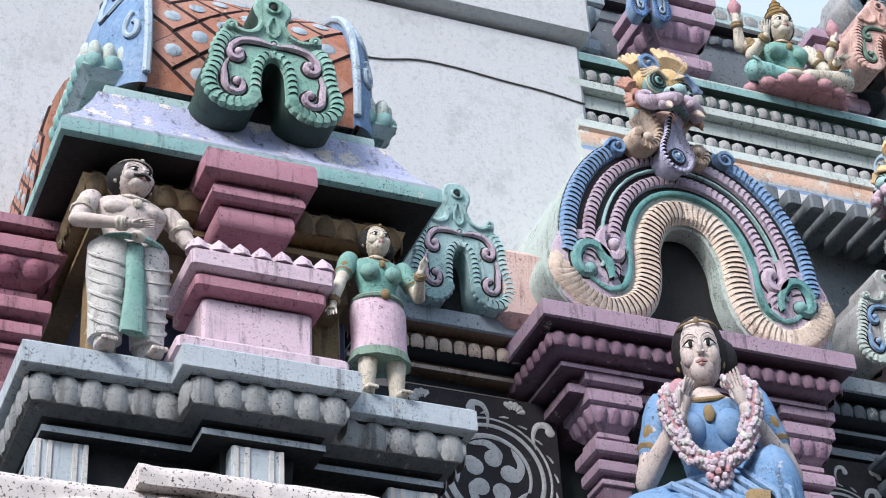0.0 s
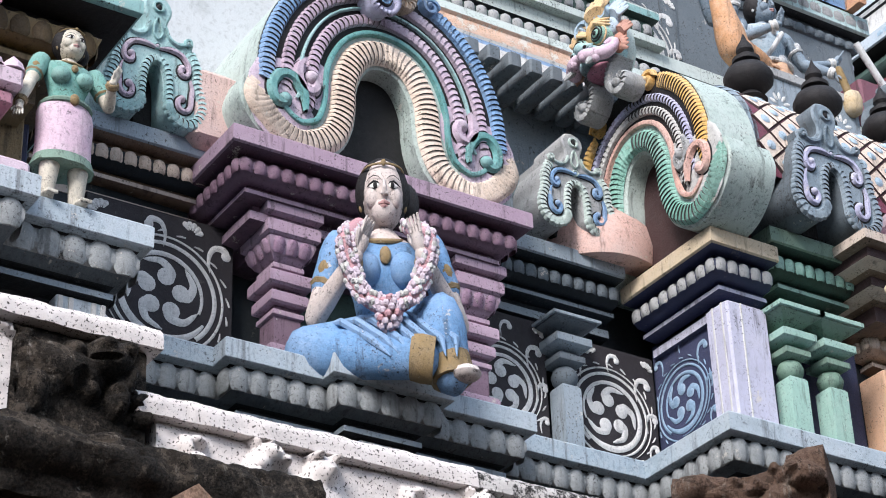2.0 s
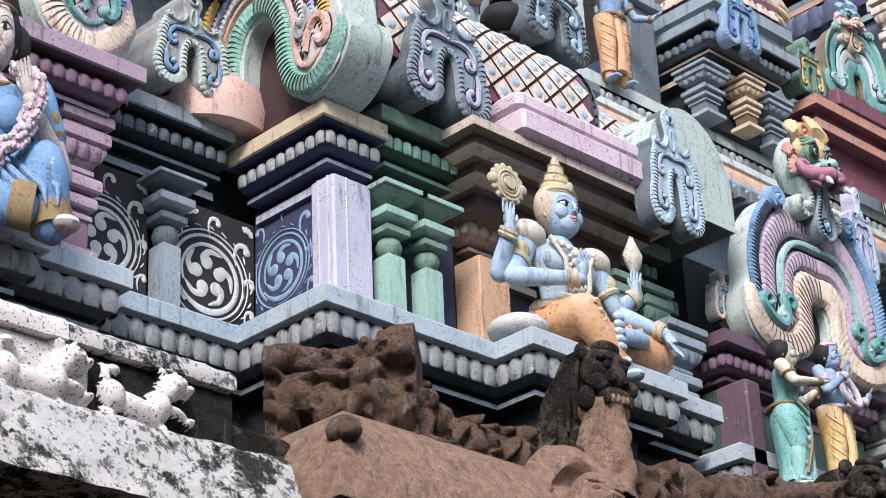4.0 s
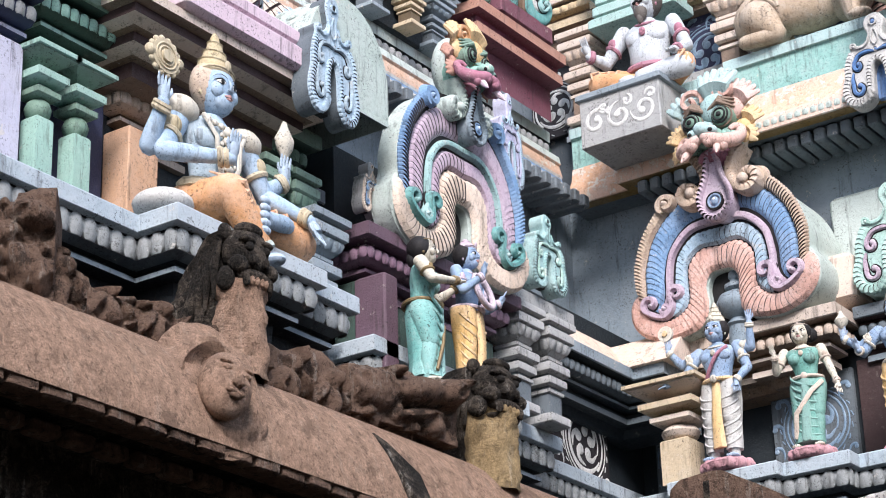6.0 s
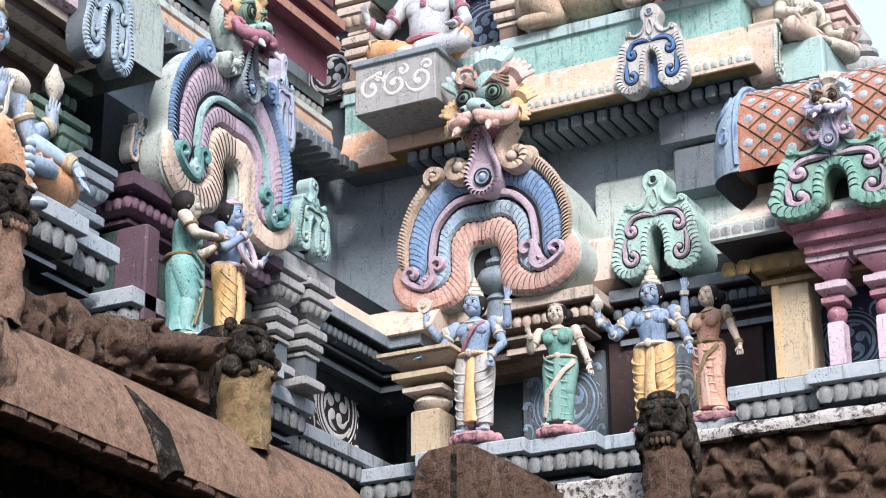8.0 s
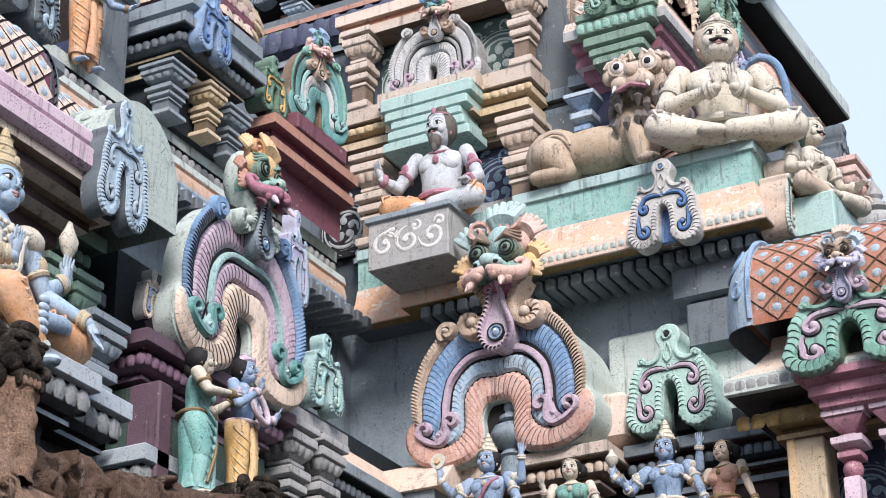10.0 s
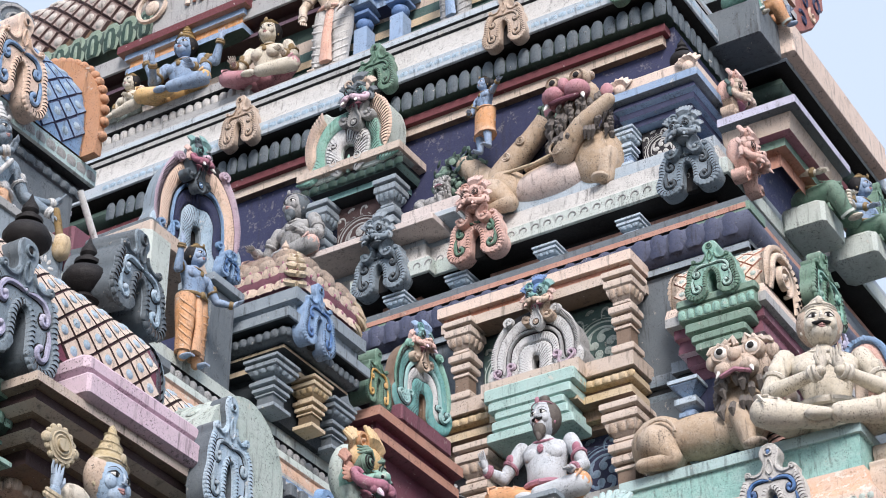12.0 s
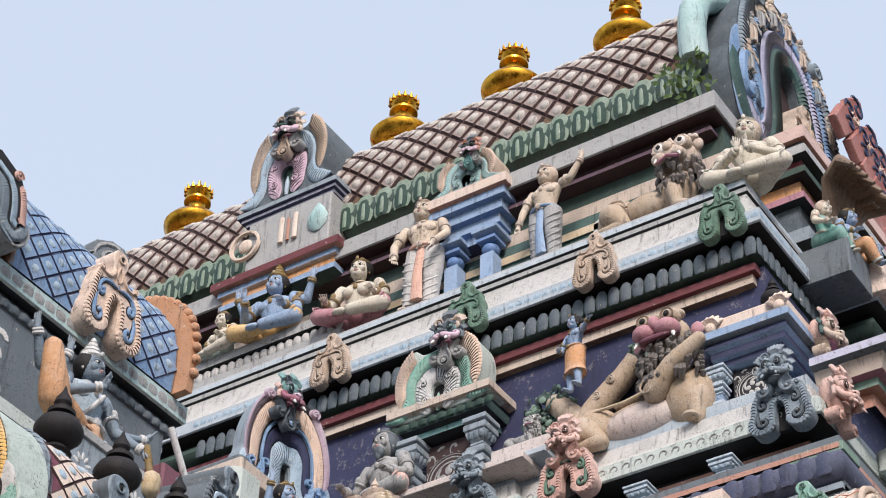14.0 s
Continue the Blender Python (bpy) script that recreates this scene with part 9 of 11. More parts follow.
ob = structure("trim_kiosk_eave", S, "cream eave with disc band over a gilded lotus cornice", "eave")
petals(ob, [(-5.31, 14.6), (-3.12, 14.6)], -0.23, 7.53, 0.12, 0.12, "gold", 0.02)
petals(ob, [(-5.31, 14.6), (-3.12, 14.6)], 0.0, 7.76, 0.09, 0.075, "grey", 0.008)
for x in (-4.8, -3.55):
    pil = thing("yellow_pillar", pose(x, 15.06, 6.6), "plain ochre-yellow square pillar of the kiosk", "pillar", "yellow pillars")
    S = Shape()
    box(S, -0.15, 0.15, -0.12, 0.2, 0, 0.8, "ochre", 0.015)
    part("shaft", S, pil)
    S = Shape()
    box(S, -0.14, -0.08, -0.14, 0.0, 0.01, 0.79, "yellow", 0.006)
    part("fillet", S, pil)
scroll_panel("wall_relief", pose(-4.43, 15.32, 6.6), 0.55, 0.82, "navy", "relief_blue", "navy panel with pale blue scrolls behind pink posts")
scroll_panel("wall_relief", pose(-3.95, 15.32, 6.6), 0.5, 0.82, "navy", "relief_blue", "navy panel with pale blue scrolls behind pink posts", -1)
for x in (-4.42, -4.04):
    post("pink_post", pose(x, 14.9, 6.62), 0.86, 0.13, "pink", "rose", "pink turned post with stepped capitals", "pink posts", shaft=0.4)
S = Shape()
turned(S, [(0.28, 0), (0.36, 0.04), (0.36, 0.1), (0.42, 0.12), (0.42, 0.2), (0.5, 0.24), (0.5, 0.3)], "rose", (-4.22, 15.05, 7.45), square=True)
solid("stepped_capital", S, Matrix(), "rose stepped capital over the pink posts", "capital")
sala("kiosk_roof", pose(-4.22, 15.12, 8.22), 2.2, 0.56, 0.86, {"body": "rust", "tile": "rust", "joint": "tan_dark", "boss": "skin_sky", "end": "blue_light", "end2": "blue", "ear": 1}, "orange-red diamond-tiled barrel roof with pale blue ends", 0.22)
kudu("small_gable", pose(-4.22, 14.45, 7.7), 1.06, 0.8, "mint", "mint", "lilac_pink", "mint gable with lilac scrolls on the tower kiosk", 0.4, "green", knob=False)
yali("guardian_mask", pose(-4.22, 14.42, 8.36), 0.52, {"head": "tan", "nose": "tan", "socket": "tan_dark", "brow": "tan_dark", "ear": "lilac", "lip": "lilac", "jaw": "lilac_pink", "fang": "eye_white", "crest": "tan", "crest2": "blue_light", "back": "tan", "drop": "lilac", "jewel": "lilac", "mouth": "lilac"}, "small tan and lilac guardian mask on the kiosk")

# ---- second storey ----
bx = thing("statue_box", pose(-8.462, 15.2, 9.81), "grey box seat with pale painted leaves", "pedestal")
S = Shape()
box(S, -0.42, 0.42, 0.0, 0.85, 0.0, 0.5, "grey", 0.015)
part("box", S, bx)
S = Shape()
box(S, -0.45, 0.45, -0.03, 0.85, 0.48, 0.55, "grey_blue", 0.012)
part("lid", S, bx)
S = Shape()
for x, a in ((-0.25, 0), (0.0, 90), (0.25, 180)):
    ribbon(S, curl((x, 0.24), 0.14, 0.03, a, a + 420, 30), 0.035, 0.04, -0.003, 0.004, "relief_white", 0.035)
    ribbon(S, curl((x + 0.08, 0.36), 0.06, 0.02, a, a - 300, 16), 0.03, 0.03, -0.003, 0.004, "relief_white", 0.025)
part("painted_leaves", S, bx)
seated("statue_sage", pose(-8.329, 15.62, 10.36, 0, 0, 6) @ Matrix.Diagonal((0.86, 0.9, 1, 1)), 1.2, "skin_ash", "ash-grey bearded sage seated with a raised palm", "orange", beard=True, tache=True, crown="knot", belly=0.5, gem="rose", hair="mane_grey", face=-12, group="second storey statues",
       arms=(((-0.24, -0.06, 0.2), (-0.3, -0.16, 0.22), (-0.2, -0.4, 1)), ((0.24, -0.04, 0.2), (0.22, -0.16, 0.13), (0, -1, -0.3))))
scroll_panel("wall_relief", pose(-9.85, 16.42, 10.7), 0.6, 0.75, "panel_black", "relief_white", "black panel with a white spiral of leaves")
scroll_panel("wall_relief", pose(-8.1, 16.42, 10.75), 0.8, 0.75, "navy", "relief_blue", "navy panel with grey-blue leaves behind the sage")
for x, h0 in ((-9.35, 10.85), (-7.72, 10.85)):
    ridged("pillar", pose(x, 16.15, h0 - 0.3), 1.0, 0.36, "tan", "tan_dark", "tan stepped pillar of the second storey", "tan pillars")
for x in (-9.52, -7.68):
    ridged("pillar", pose(x, 16.15, 12.12), 0.92, 0.3, "tan", "tan_dark", "tan stepped pillar beside the painted panel", "tan pillars")
S = Shape()
sweep(S, [(-9.8, 16.6), (-9.8, 16.05), (-7.55, 16.05), (-7.55, 17.0)], [(-0.4, 0, "cream"), (0, 0, "peach"), (0, -0.12, "tan"), (-0.05, -0.13, "rust"), (-0.05, -0.18, "rust"), (-0.03, -0.19, "tan"), (-0.03, -0.3, "tan_dark"), (-0.3, -0.31, "tan_dark")], 13.28)
structure("trim_beam", S, "weathered peach beam over the painted panels", "beam")
for x in (-9.1, -8.05):
    scroll_panel("wall_relief", pose(x, 16.4, 12.12), 0.7, 0.85, "sea_dark", "grey_green", "green panel with pale leaf scrolls")
domed_gable("bell_gable", pose(-8.616, 15.98, 12.028), 0.544, 0.837, "steel", ((0.0, 0.3, "steel", True), (0.32, 0.46, "grey", False), (0.48, 0.86, "steel", True)), "steel", "grey", "silver-grey feathered gable with scrolled feet", 0.25, scroll="lilac_pink", slot=0.45)
yali("guardian_mask", pose(-8.529, 15.92, 12.734), 0.502, {"head": "tan", "nose": "teal", "socket": "teal", "brow": "teal", "ear": "terracotta", "lip": "tan", "jaw": "tan", "fang": "terracotta", "crest": "blue_deep", "crest2": "teal", "back": "tan", "drop": "steel", "jewel": "tan", "mouth": "rose"}, "small guardian mask with a blue crest")
corbel = thing("stepped_corbel", pose(-8.62, 15.82, 11.38), "sea-green stepped corbel under the silver gable", "corbel", "stepped corbels")
for z0, z1, r in ((0.0, 0.12, 0.52), (0.12, 0.24, 0.46), (0.24, 0.34, 0.42), (0.34, 0.46, 0.5), (0.46, 0.62, 0.55)):
    S = Shape()
    box(S, -r * 0.92, r * 0.92, 0.0, 0.4, z0, z1, "seafoam", 0.02)
    part("step", S, corbel)
# pink and green kiosk beside the lion
S = Shape()
sweep(S, [(-7.2, 16.6), (-7.2, 16.0), (-6.15, 16.0), (-6.15, 18.5)], [(-0.4, 0.2, "peach"), (-0.02, 0.2, "peach"), (0, 0.1, "grey"), (0, 0.0, "grey"), (-0.06, -0.02, "rose_dark"), (-0.06, -0.12, "rose"), (-0.1, -0.14, "rose_dark"), (-0.08, -0.28, "pink"), (-0.14, -0.3, "rose_dark"), (-0.14, -0.4, "rose"), (-0.2, -0.42, "rose_dark"), (-0.2, -0.56, "rose"), (-0.4, -0.58, "rose_dark")], 12.2)
structure("trim_pink_cornice", S, "rose stepped cornice of the corner kiosk", "cornice")
corbel = thing("stepped_corbel", pose(-6.62, 15.95, 11.78), "green stepped corbel with a bead row", "corbel", "stepped corbels")
for z0, z1, r in ((0.0, 0.1, 0.26), (0.1, 0.2, 0.3), (0.22, 0.34, 0.36), (0.36, 0.52, 0.42), (0.52, 0.62, 0.44)):
    S = Shape()
    box(S, -r * 0.94, r * 0.94, -0.05, 0.4, z0, z1, "green", 0.02)
    part("step", S, corbel)
petals(corbel, [(-0.4, -0.05), (0.4, -0.05)], 0.0, 0.44, 0.085, 0.1, "mint", 0.02)
kudu("small_gable", pose(-6.622, 15.86, 12.319), 0.558, 0.625, "mint", "green", "mint_light", "green gable tile with a round mouth", 0.35, hole="sea_dark")
sala("corner_roof", pose(-6.66, 16.5, 12.42), 0.98, 0.4, 0.6, {"body": "tan", "tile": "peach", "joint": "rust", "boss": "grey_green", "end": "tan", "end2": "cream"}, "peach and tan lozenge-tiled barrel roof", 0.16)
pot("pot_finial", pose(-6.512, 16.55, 13.293), 0.365, "hair", "dark pot finial on the peach roof", "black pots")
kudu("small_gable", w(-6, 17.327, 12.64), 0.854, 0.776, "green", "green", "mint", "olive green gable facing the side", 0.14)
S = Shape()
box(S, -7.1, -6.3, 16.2, 16.6, 10.5, 11.66, "navy", 0.01)
structure("wall_kiosk_dark", S, "dark blue wall under the rose cornice", "wall")
post("blue_post", pose(-7.05, 16.12, 10.6), 1.0, 0.12, "blue_light", "blue", "pale blue slim post", "blue posts")
beast("statue_lion", pose(-6.855, 15.95, 10.54, 0, 0, 6), 1.49, "lion_buff", "mane_grey", "crouching tan lion with staring eyes and a dark mane", group="second storey statues")
seated("statue_winged_man", pose(-5.654, 15.98, 10.54, 0, 0, 26), 1.43, "skin_ivory", "ivory moustached winged man with joined palms", "skin_ivory", tache=True, crown="low", gem="skin_ivory", group="second storey statues", hair="tan",
       arms=(((-0.23, -0.06, 0.18), (-0.035, -0.2, 0.2), (0.1, -0.1, 1)), ((0.23, -0.06, 0.18), (0.035, -0.2, 0.2), (-0.1, -0.1, 1))))
for sx in (-1, 1):
    S = Shape()
    arc = spline([(0.12 * sx * math.cos(a) + 0.1 * sx, 0.42 + 0.4 * math.sin(a)) for a in np.linspace(-1.3, 2.2, 9)][::-sx], 0.03)
    relief(S, arc, -0.12, 0.1, 0.03, 0.04, "terracotta", tooth=0.05, bite=0.6, across=8)
    relief(S, arc, 0.1, 0.17, 0.03, 0.05, "blue", tooth=0.05)
    slab2(S, [(-0.03, 0.0), (0.22 * sx + 0.03, 0.0), (0.25 * sx + 0.03, 0.5), (0.1 * sx + 0.03, 0.8), (-0.03, 0.6)] if sx > 0 else [(0.03, 0.0), (0.03, 0.6), (-0.07, 0.8), (-0.22, 0.5), (-0.19, 0.0)], 0.04, 0.1, "tan", 0.01)
    solid("statue_wing", S, pose(-5.72 + sx * 0.3, 16.1, 10.6), "spread feathered wing of the winged man", "wing", "wings")
kudu("small_gable", pose(-6.08, 15.5, 9.58), 0.66, 0.84, "white", "white", "blue_deep", "white and blue gable tile on the peach eave", 0.14, hole="blue_deep")
kudu("small_gable", w(-5.06, 16.1, 9.6), 0.62, 0.84, "tan", "grey_green", "grey_green", "tan gable tile on the side of the eave", 0.25)
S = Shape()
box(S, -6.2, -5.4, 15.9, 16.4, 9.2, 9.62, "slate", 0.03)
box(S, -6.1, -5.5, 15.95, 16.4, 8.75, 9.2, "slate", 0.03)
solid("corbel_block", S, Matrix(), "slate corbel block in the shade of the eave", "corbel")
# side figures behind the corner
seated("statue_turbaned_man", w(-4.98, 16.35, 10.0, 70), 0.95, "skin_ivory", "ivory moustached man with a green turban", "tan", tache=True, hair="green", gem="skin_ivory", group="side statues")
S = Shape()
box(S, -5.4, -4.7, 16.0, 18.6, 9.6, 10.0, "seafoam", 0.02)
structure("trim_side_ledge", S, "sea-green ledge on the tower's side", "ledge")
ridged("pillar", w(-5.0, 17.35, 10.0), 0.9, 0.4, "terracotta", "tan", "terracotta stepped pillar on the side", "side pillars")
pot("pot_finial", pose(-4.75, 17.5, 10.0), 0.8, "grey", "grey stone pot on the side ledge", "side pots")
kudu("small_gable", w(-5.0, 17.6, 10.6), 0.5, 0.9, "slate", "slate", "grey", "slate gable tile on the side", 0.3)

# ---- third storey and frieze ledge ----
for x, y, c1, c2, lb in ((-10.9, 16.6, "grey_blue", "slate", "slate-blue lion-mask tile on the frieze ledge"), (-7.1, 16.6, "grey_blue", "slate", "slate-blue lion-mask tile on the frieze ledge"), (-9.62, 16.55, "terracotta", "green", "peach lion-mask tile with green scrolls")):
    kudu("mask_tile", pose(x, y, 14.16), 0.7, 0.78, c1, c1, c2, lb, 0.16, group="mask tiles", knob=False)
    yali("guardian_mask", pose(x, y - 0.02, 14.66), 0.58, {k: c1 for k in ("head", "nose", "socket", "brow", "ear", "lip", "jaw", "fang", "crest", "crest2", "back", "mouth")}, "small roaring lion mask on a gable tile", drop=False, group="small lion masks")
yali("guardian_mask", w(-6.6, 16.981, 14.336), 0.727, {k: "terracotta" for k in ("head", "nose", "socket", "brow", "ear", "lip", "jaw", "fang", "crest", "crest2", "back", "mouth")}, "peach lion mask on the side of the frieze ledge", drop=False, group="small lion masks")
S = Shape()
for x in (-10.75, -9.95, -8.85, -7.85):
    ridged("roll_post", pose(x, 16.82, 13.72), 0.42, 0.26, "blue_light", "grey_blue", "small pale blue post against the dark roll", "roll posts")
for x in (-11.0, -6.7):
    S = Shape()
    box(S, -0.3, 0.3, 0.0, 0.4, 0.28, 0.4, "green", 0.01)
    box(S, -0.26, 0.26, 0.03, 0.4, 0.0, 0.28, "pink", 0.01)
    solid("bracket", S, pose(x, 16.45, 13.3), "pink bracket with a green cap", "bracket", "brackets")
# gable on a bracketed ledge
S = Shape()
sweep(S, [(-12.2, 17.4), (-12.2, 16.75), (-10.75, 16.75), (-10.75, 17.4)], [(-0.4, 0.02, "tan"), (0, 0, "tan"), (0, -0.1, "tan"), (-0.1, -0.12, "groove_shade"), (-0.08, -0.2, "sea_dark"), (-0.12, -0.28, "groove_shade"), (-0.2, -0.3, "teal"), (-0.2, -0.38, "groove_shade"), (-0.4, -0.4, "groove_shade")], 16.3)
ob = structure("trim_gable_ledge", S, "tan ledge with a dark green bead roll", "ledge")
petals(ob, [(-12.2, 16.75), (-10.75, 16.75)], -0.09, 16.08, 0.13, 0.1, "green_dark", 0.02)
bell_gable("bell_gable", pose(-11.511, 16.8, 16.128), 0.737, 1.05, ("steel", "mint", "peach"), "grey_green", "grey, mint and peach feathered gable", 0.35)
yali("guardian_mask", pose(-11.342, 16.76, 16.87), 0.682, {"head": "slate", "nose": "slate", "socket": "teal", "brow": "slate", "ear": "slate", "lip": "pink", "jaw": "grey", "fang": "eye_white", "crest": "slate", "crest2": "tan", "back": "slate", "drop": "grey", "jewel": "grey", "mouth": "rose"}, "grey roaring guardian mask")
for x in (-11.95, -11.0):
    ridged("pillar", pose(x, 16.98, 14.95), 0.95, 0.28, "grey_blue", "slate", "slate stepped pillar under the gable ledge", "slate pillars")
scroll_panel("wall_relief", pose(-11.48, 17.1, 14.97), 0.7, 0.9, "brown_dark", "grey", "dark panel with grey leaves")
seated("statue_hermit", pose(-12.237, 16.85, 14.97, 0, 0, -8), 1.14, "grey", "weathered grey bearded hermit with crossed legs", "terracotta", beard=True, gem="grey", hair="slate", crown="knot", group="third storey statues")
S = Shape()
box(S, -12.2, -10.2, 16.6, 17.3, 14.9, 15.0, "skin_pale", 0.015)
box(S, -11.9, -10.0, 16.75, 17.3, 15.0, 15.1, "ledge", 0.02)
box(S, -10.75, -9.95, 16.8, 17.3, 15.1, 15.28, "skin_pale", 0.02)
structure("trim_step", S, "weathered pink step behind the mask tiles", "step")
beast("statue_elephant_demon", pose(-10.45, 17.0, 15.3, 0, 0, 0), 0.5, "grey", "grey", "small grey crouching beast on the pink step", face="grey", group="third storey statues")
# tree, blue child and many-headed lion
tree = thing("plaster_tree", pose(-8.89, 17.2, 14.81), "modelled tan tree with dark green leaf clumps", "tree sculpture")
S = Shape()
tube(S, [Vector(p) for p in spline([(-0.8, 0, -0.1), (-0.82, -0.02, 0.4), (-0.76, -0.04, 0.72), (-0.52, -0.02, 1.0), (-0.34, 0, 1.18), (-0.16, 0, 1.38)], 0.06)], list(np.linspace(0.2, 0.12, 29))[:len(spline([(-0.8, 0, -0.1), (-0.82, -0.02, 0.4), (-0.76, -0.04, 0.72), (-0.52, -0.02, 1.0), (-0.34, 0, 1.18), (-0.16, 0, 1.38)], 0.06))], "lion_buff", 14)
tube(S, [(-0.8, -0.03, 0.5), (-0.95, -0.04, 0.8), (-1.12, -0.03, 1.02), (-1.24, -0.02, 1.14)], [0.18, 0.16, 0.14, 0.12], "lion_buff", 14)
for x, y, z in ((-0.6, -0.16, 0.92), (-0.42, -0.14, 1.1), (-0.84, -0.2, 0.4)):
    for r in (0.05, 0.025):
        tube(S, [(x + r * math.cos(a), y - 0.02, z + r * math.sin(a)) for a in np.linspace(0, 6.2832, 13)], 0.01, "lion_buff", 5)
part("trunk", S, tree)
rng = random.Random(11)
for c, r in (((-1.3, 0.02, 1.02), 0.36), ((0.02, 0.14, 1.52), 0.34)):
    S = Shape()
    for k in range(210):
        a, b, q = rng.uniform(0, 6.28), rng.uniform(-1, 1), rng.uniform(0.5, 1.0)
        p = Vector((c[0] + r * q * math.sqrt(1 - b * b) * math.cos(a), c[1] + 0.4 * r * q * math.sqrt(1 - b * b) * math.sin(a) - 0.05, c[2] + r * q * b))
        ball(S, p, (rng.uniform(0.025, 0.045), 0.012, rng.uniform(0.04, 0.065)), "green_dark" if k % 3 else "green", 6, 4, (rng.uniform(-30, 30), rng.uniform(-70, 70), rng.uniform(-40, 40)))
    tagged(part("leaf_clump", S, tree, "clump of dark green plaster leaves"), kind="stuff")
standing("statue_child", pose(-9.674, 16.9, 15.805, 0, 0, -24), 1.05, "skin_blue", "blue child climbing the plaster tree", "orange", short=True, skirt="shorts", trim="orange", gem="gold", crown="knot", bun=True, group="third storey statues",
         arms=(((-0.2, -0.05, 0.6), (-0.12, -0.14, 0.52), (0.5, -0.3, 0)), ((0.2, -0.05, 0.68), (0.34, -0.08, 0.72), (1, -0.2, 0))))
S = Shape()
ball(S, (-0.6, 0.0, 0.36), (0.33, 0.26, 0.31), "lion_buff", 20, 14)
ball(S, (0.02, 0.02, 0.3), (0.62, 0.24, 0.25), "skin_pale", 22, 14)
ball(S, (0.05, 0.06, 0.42), (0.66, 0.2, 0.2), "lion_buff", 20, 12)
ball(S, (0.58, 0.02, 0.42), (0.3, 0.26, 0.4), "lion_buff", 20, 14)
limb(S, (-0.66, -0.16, 0.3), (-0.42, -0.22, 0.08), 0.2, 0.1, "lion_buff", 14)
limb(S, (-0.42, -0.24, 0.07), (-0.66, -0.27, 0.03), 0.09, 0.07, "lion_buff", 12)
for k in range(4):
    ball(S, (-0.7 - 0.01 * k, -0.22 - 0.045 * k, 0.02), (0.07, 0.03, 0.04), "lion_buff", 8, 6)
limb(S, (0.72, -0.06, 0.4), (0.72, -0.12, 0.05), 0.14, 0.09, "lion_buff", 12)
ball(S, (0.68, -0.2, 0.04), (0.1, 0.1, 0.05), "lion_buff", 10, 7)
limb(S, (0.26, -0.2, 0.5), (0.52, -0.28, 0.74), 0.14, 0.11, "lion_buff", 14)
limb(S, (0.52, -0.28, 0.74), (0.86, -0.26, 0.98), 0.11, 0.08, "lion_buff", 14)
tube(S, [(0.22 + 0.07 * math.cos(a), -0.33, 0.52 + 0.08 * math.sin(a)) for a in np.linspace(0, 8, 20)], 0.014, "lion_buff", 6)
tube(S, [(-0.5, -0.2, 0.52), (-0.1, -0.22, 0.5), (0.2, -0.22, 0.56)], 0.02, "ochre", 7)
for k in range(12):
    ball(S, (-0.3 + 0.05 * k, -0.02, 0.62 + 0.008 * k), (0.04, 0.06, 0.035), "lion_buff", 7, 5)
for k in range(150):
    a, b = rng.uniform(0, 6.28), rng.uniform(-1, 1)
    c = (0.44 + 0.36 * math.cos(a), -0.12 + 0.2 * math.sin(a), 0.9 + 0.24 * b)
    tube(S, [c, (c[0] + 0.03 * math.cos(a), c[1] - 0.04, c[2] - 0.09), (c[0] - 0.02, c[1], c[2] - 0.17)], [0.028, 0.032, 0.006], "mane_grey", 6)
ball(S, (0.4, -0.1, 1.26), (0.28, 0.22, 0.24), "lion_buff", 18, 12)
for x in (-1, 1):
    ball(S, (0.38 + x * 0.15, -0.26, 1.4), (0.12, 0.12, 0.11), "lion_buff", 14, 10)
    tube(S, [(0.38 + x * 0.15 + 0.075 * math.cos(a), -0.36, 1.39 + 0.075 * math.sin(a)) for a in np.linspace(0, 6.2832, 15)], 0.014, "tan_dark", 6)
    ball(S, (0.38 + x * 0.15, -0.37, 1.39), (0.04, 0.02, 0.04), "black", 9, 6)
    ball(S, (0.38 + x * 0.14, -0.33, 1.2), (0.15, 0.15, 0.12), "lotus", 16, 10)
    ball(S, (0.38 + x * 0.36, -0.04, 1.3), (0.08, 0.05, 0.1), "lotus", 10, 7)
    tube(S, [(0.38 + x * 0.22, -0.36, 1.1), (0.38 + x * 0.25, -0.4, 1.02)], [0.03, 0.005], "eye_white", 7)
    for k in range(3):
        ball(S, (0.38 + x * (0.04 + 0.09 * k), -0.16, 1.53 - 0.02 * k), (0.06, 0.07, 0.05), "lion_buff", 9, 7)
ball(S, (0.38, -0.36, 1.29), (0.07, 0.1, 0.1), "lotus", 12, 8)
tube(S, [(0.2, -0.38, 1.1), (0.38, -0.42, 1.07), (0.56, -0.38, 1.1)], 0.03, "rose_dark", 8)
solid("statue_many_headed_lion", S, pose(-8.89, 17.0, 14.81), "tan lion demon with pink snout and raised paw, dark mane", "statue", "third storey statues")
# blue kiosk on the ledge's corner
S = Shape()
sweep(S, [(-8.15, 17.4), (-8.15, 16.95), (-7.05, 16.95), (-7.05, 18.2)], [(-0.5, 0.0, "blue_light"), (0, 0, "blue"), (0, -0.1, "grey_blue"), (-0.08, -0.12, "navy"), (-0.05, -0.2, "blue"), (-0.1, -0.24, "navy"), (-0.1, -0.32, "blue"), (-0.16, -0.34, "navy"), (-0.16, -0.42, "blue"), (-0.3, -0.44, "navy"), (-0.3, -0.95, "navy"), (-0.1, -0.96, "cream"), (-0.06, -1.06, "white"), (-0.4, -1.08, "white")], 16.0)
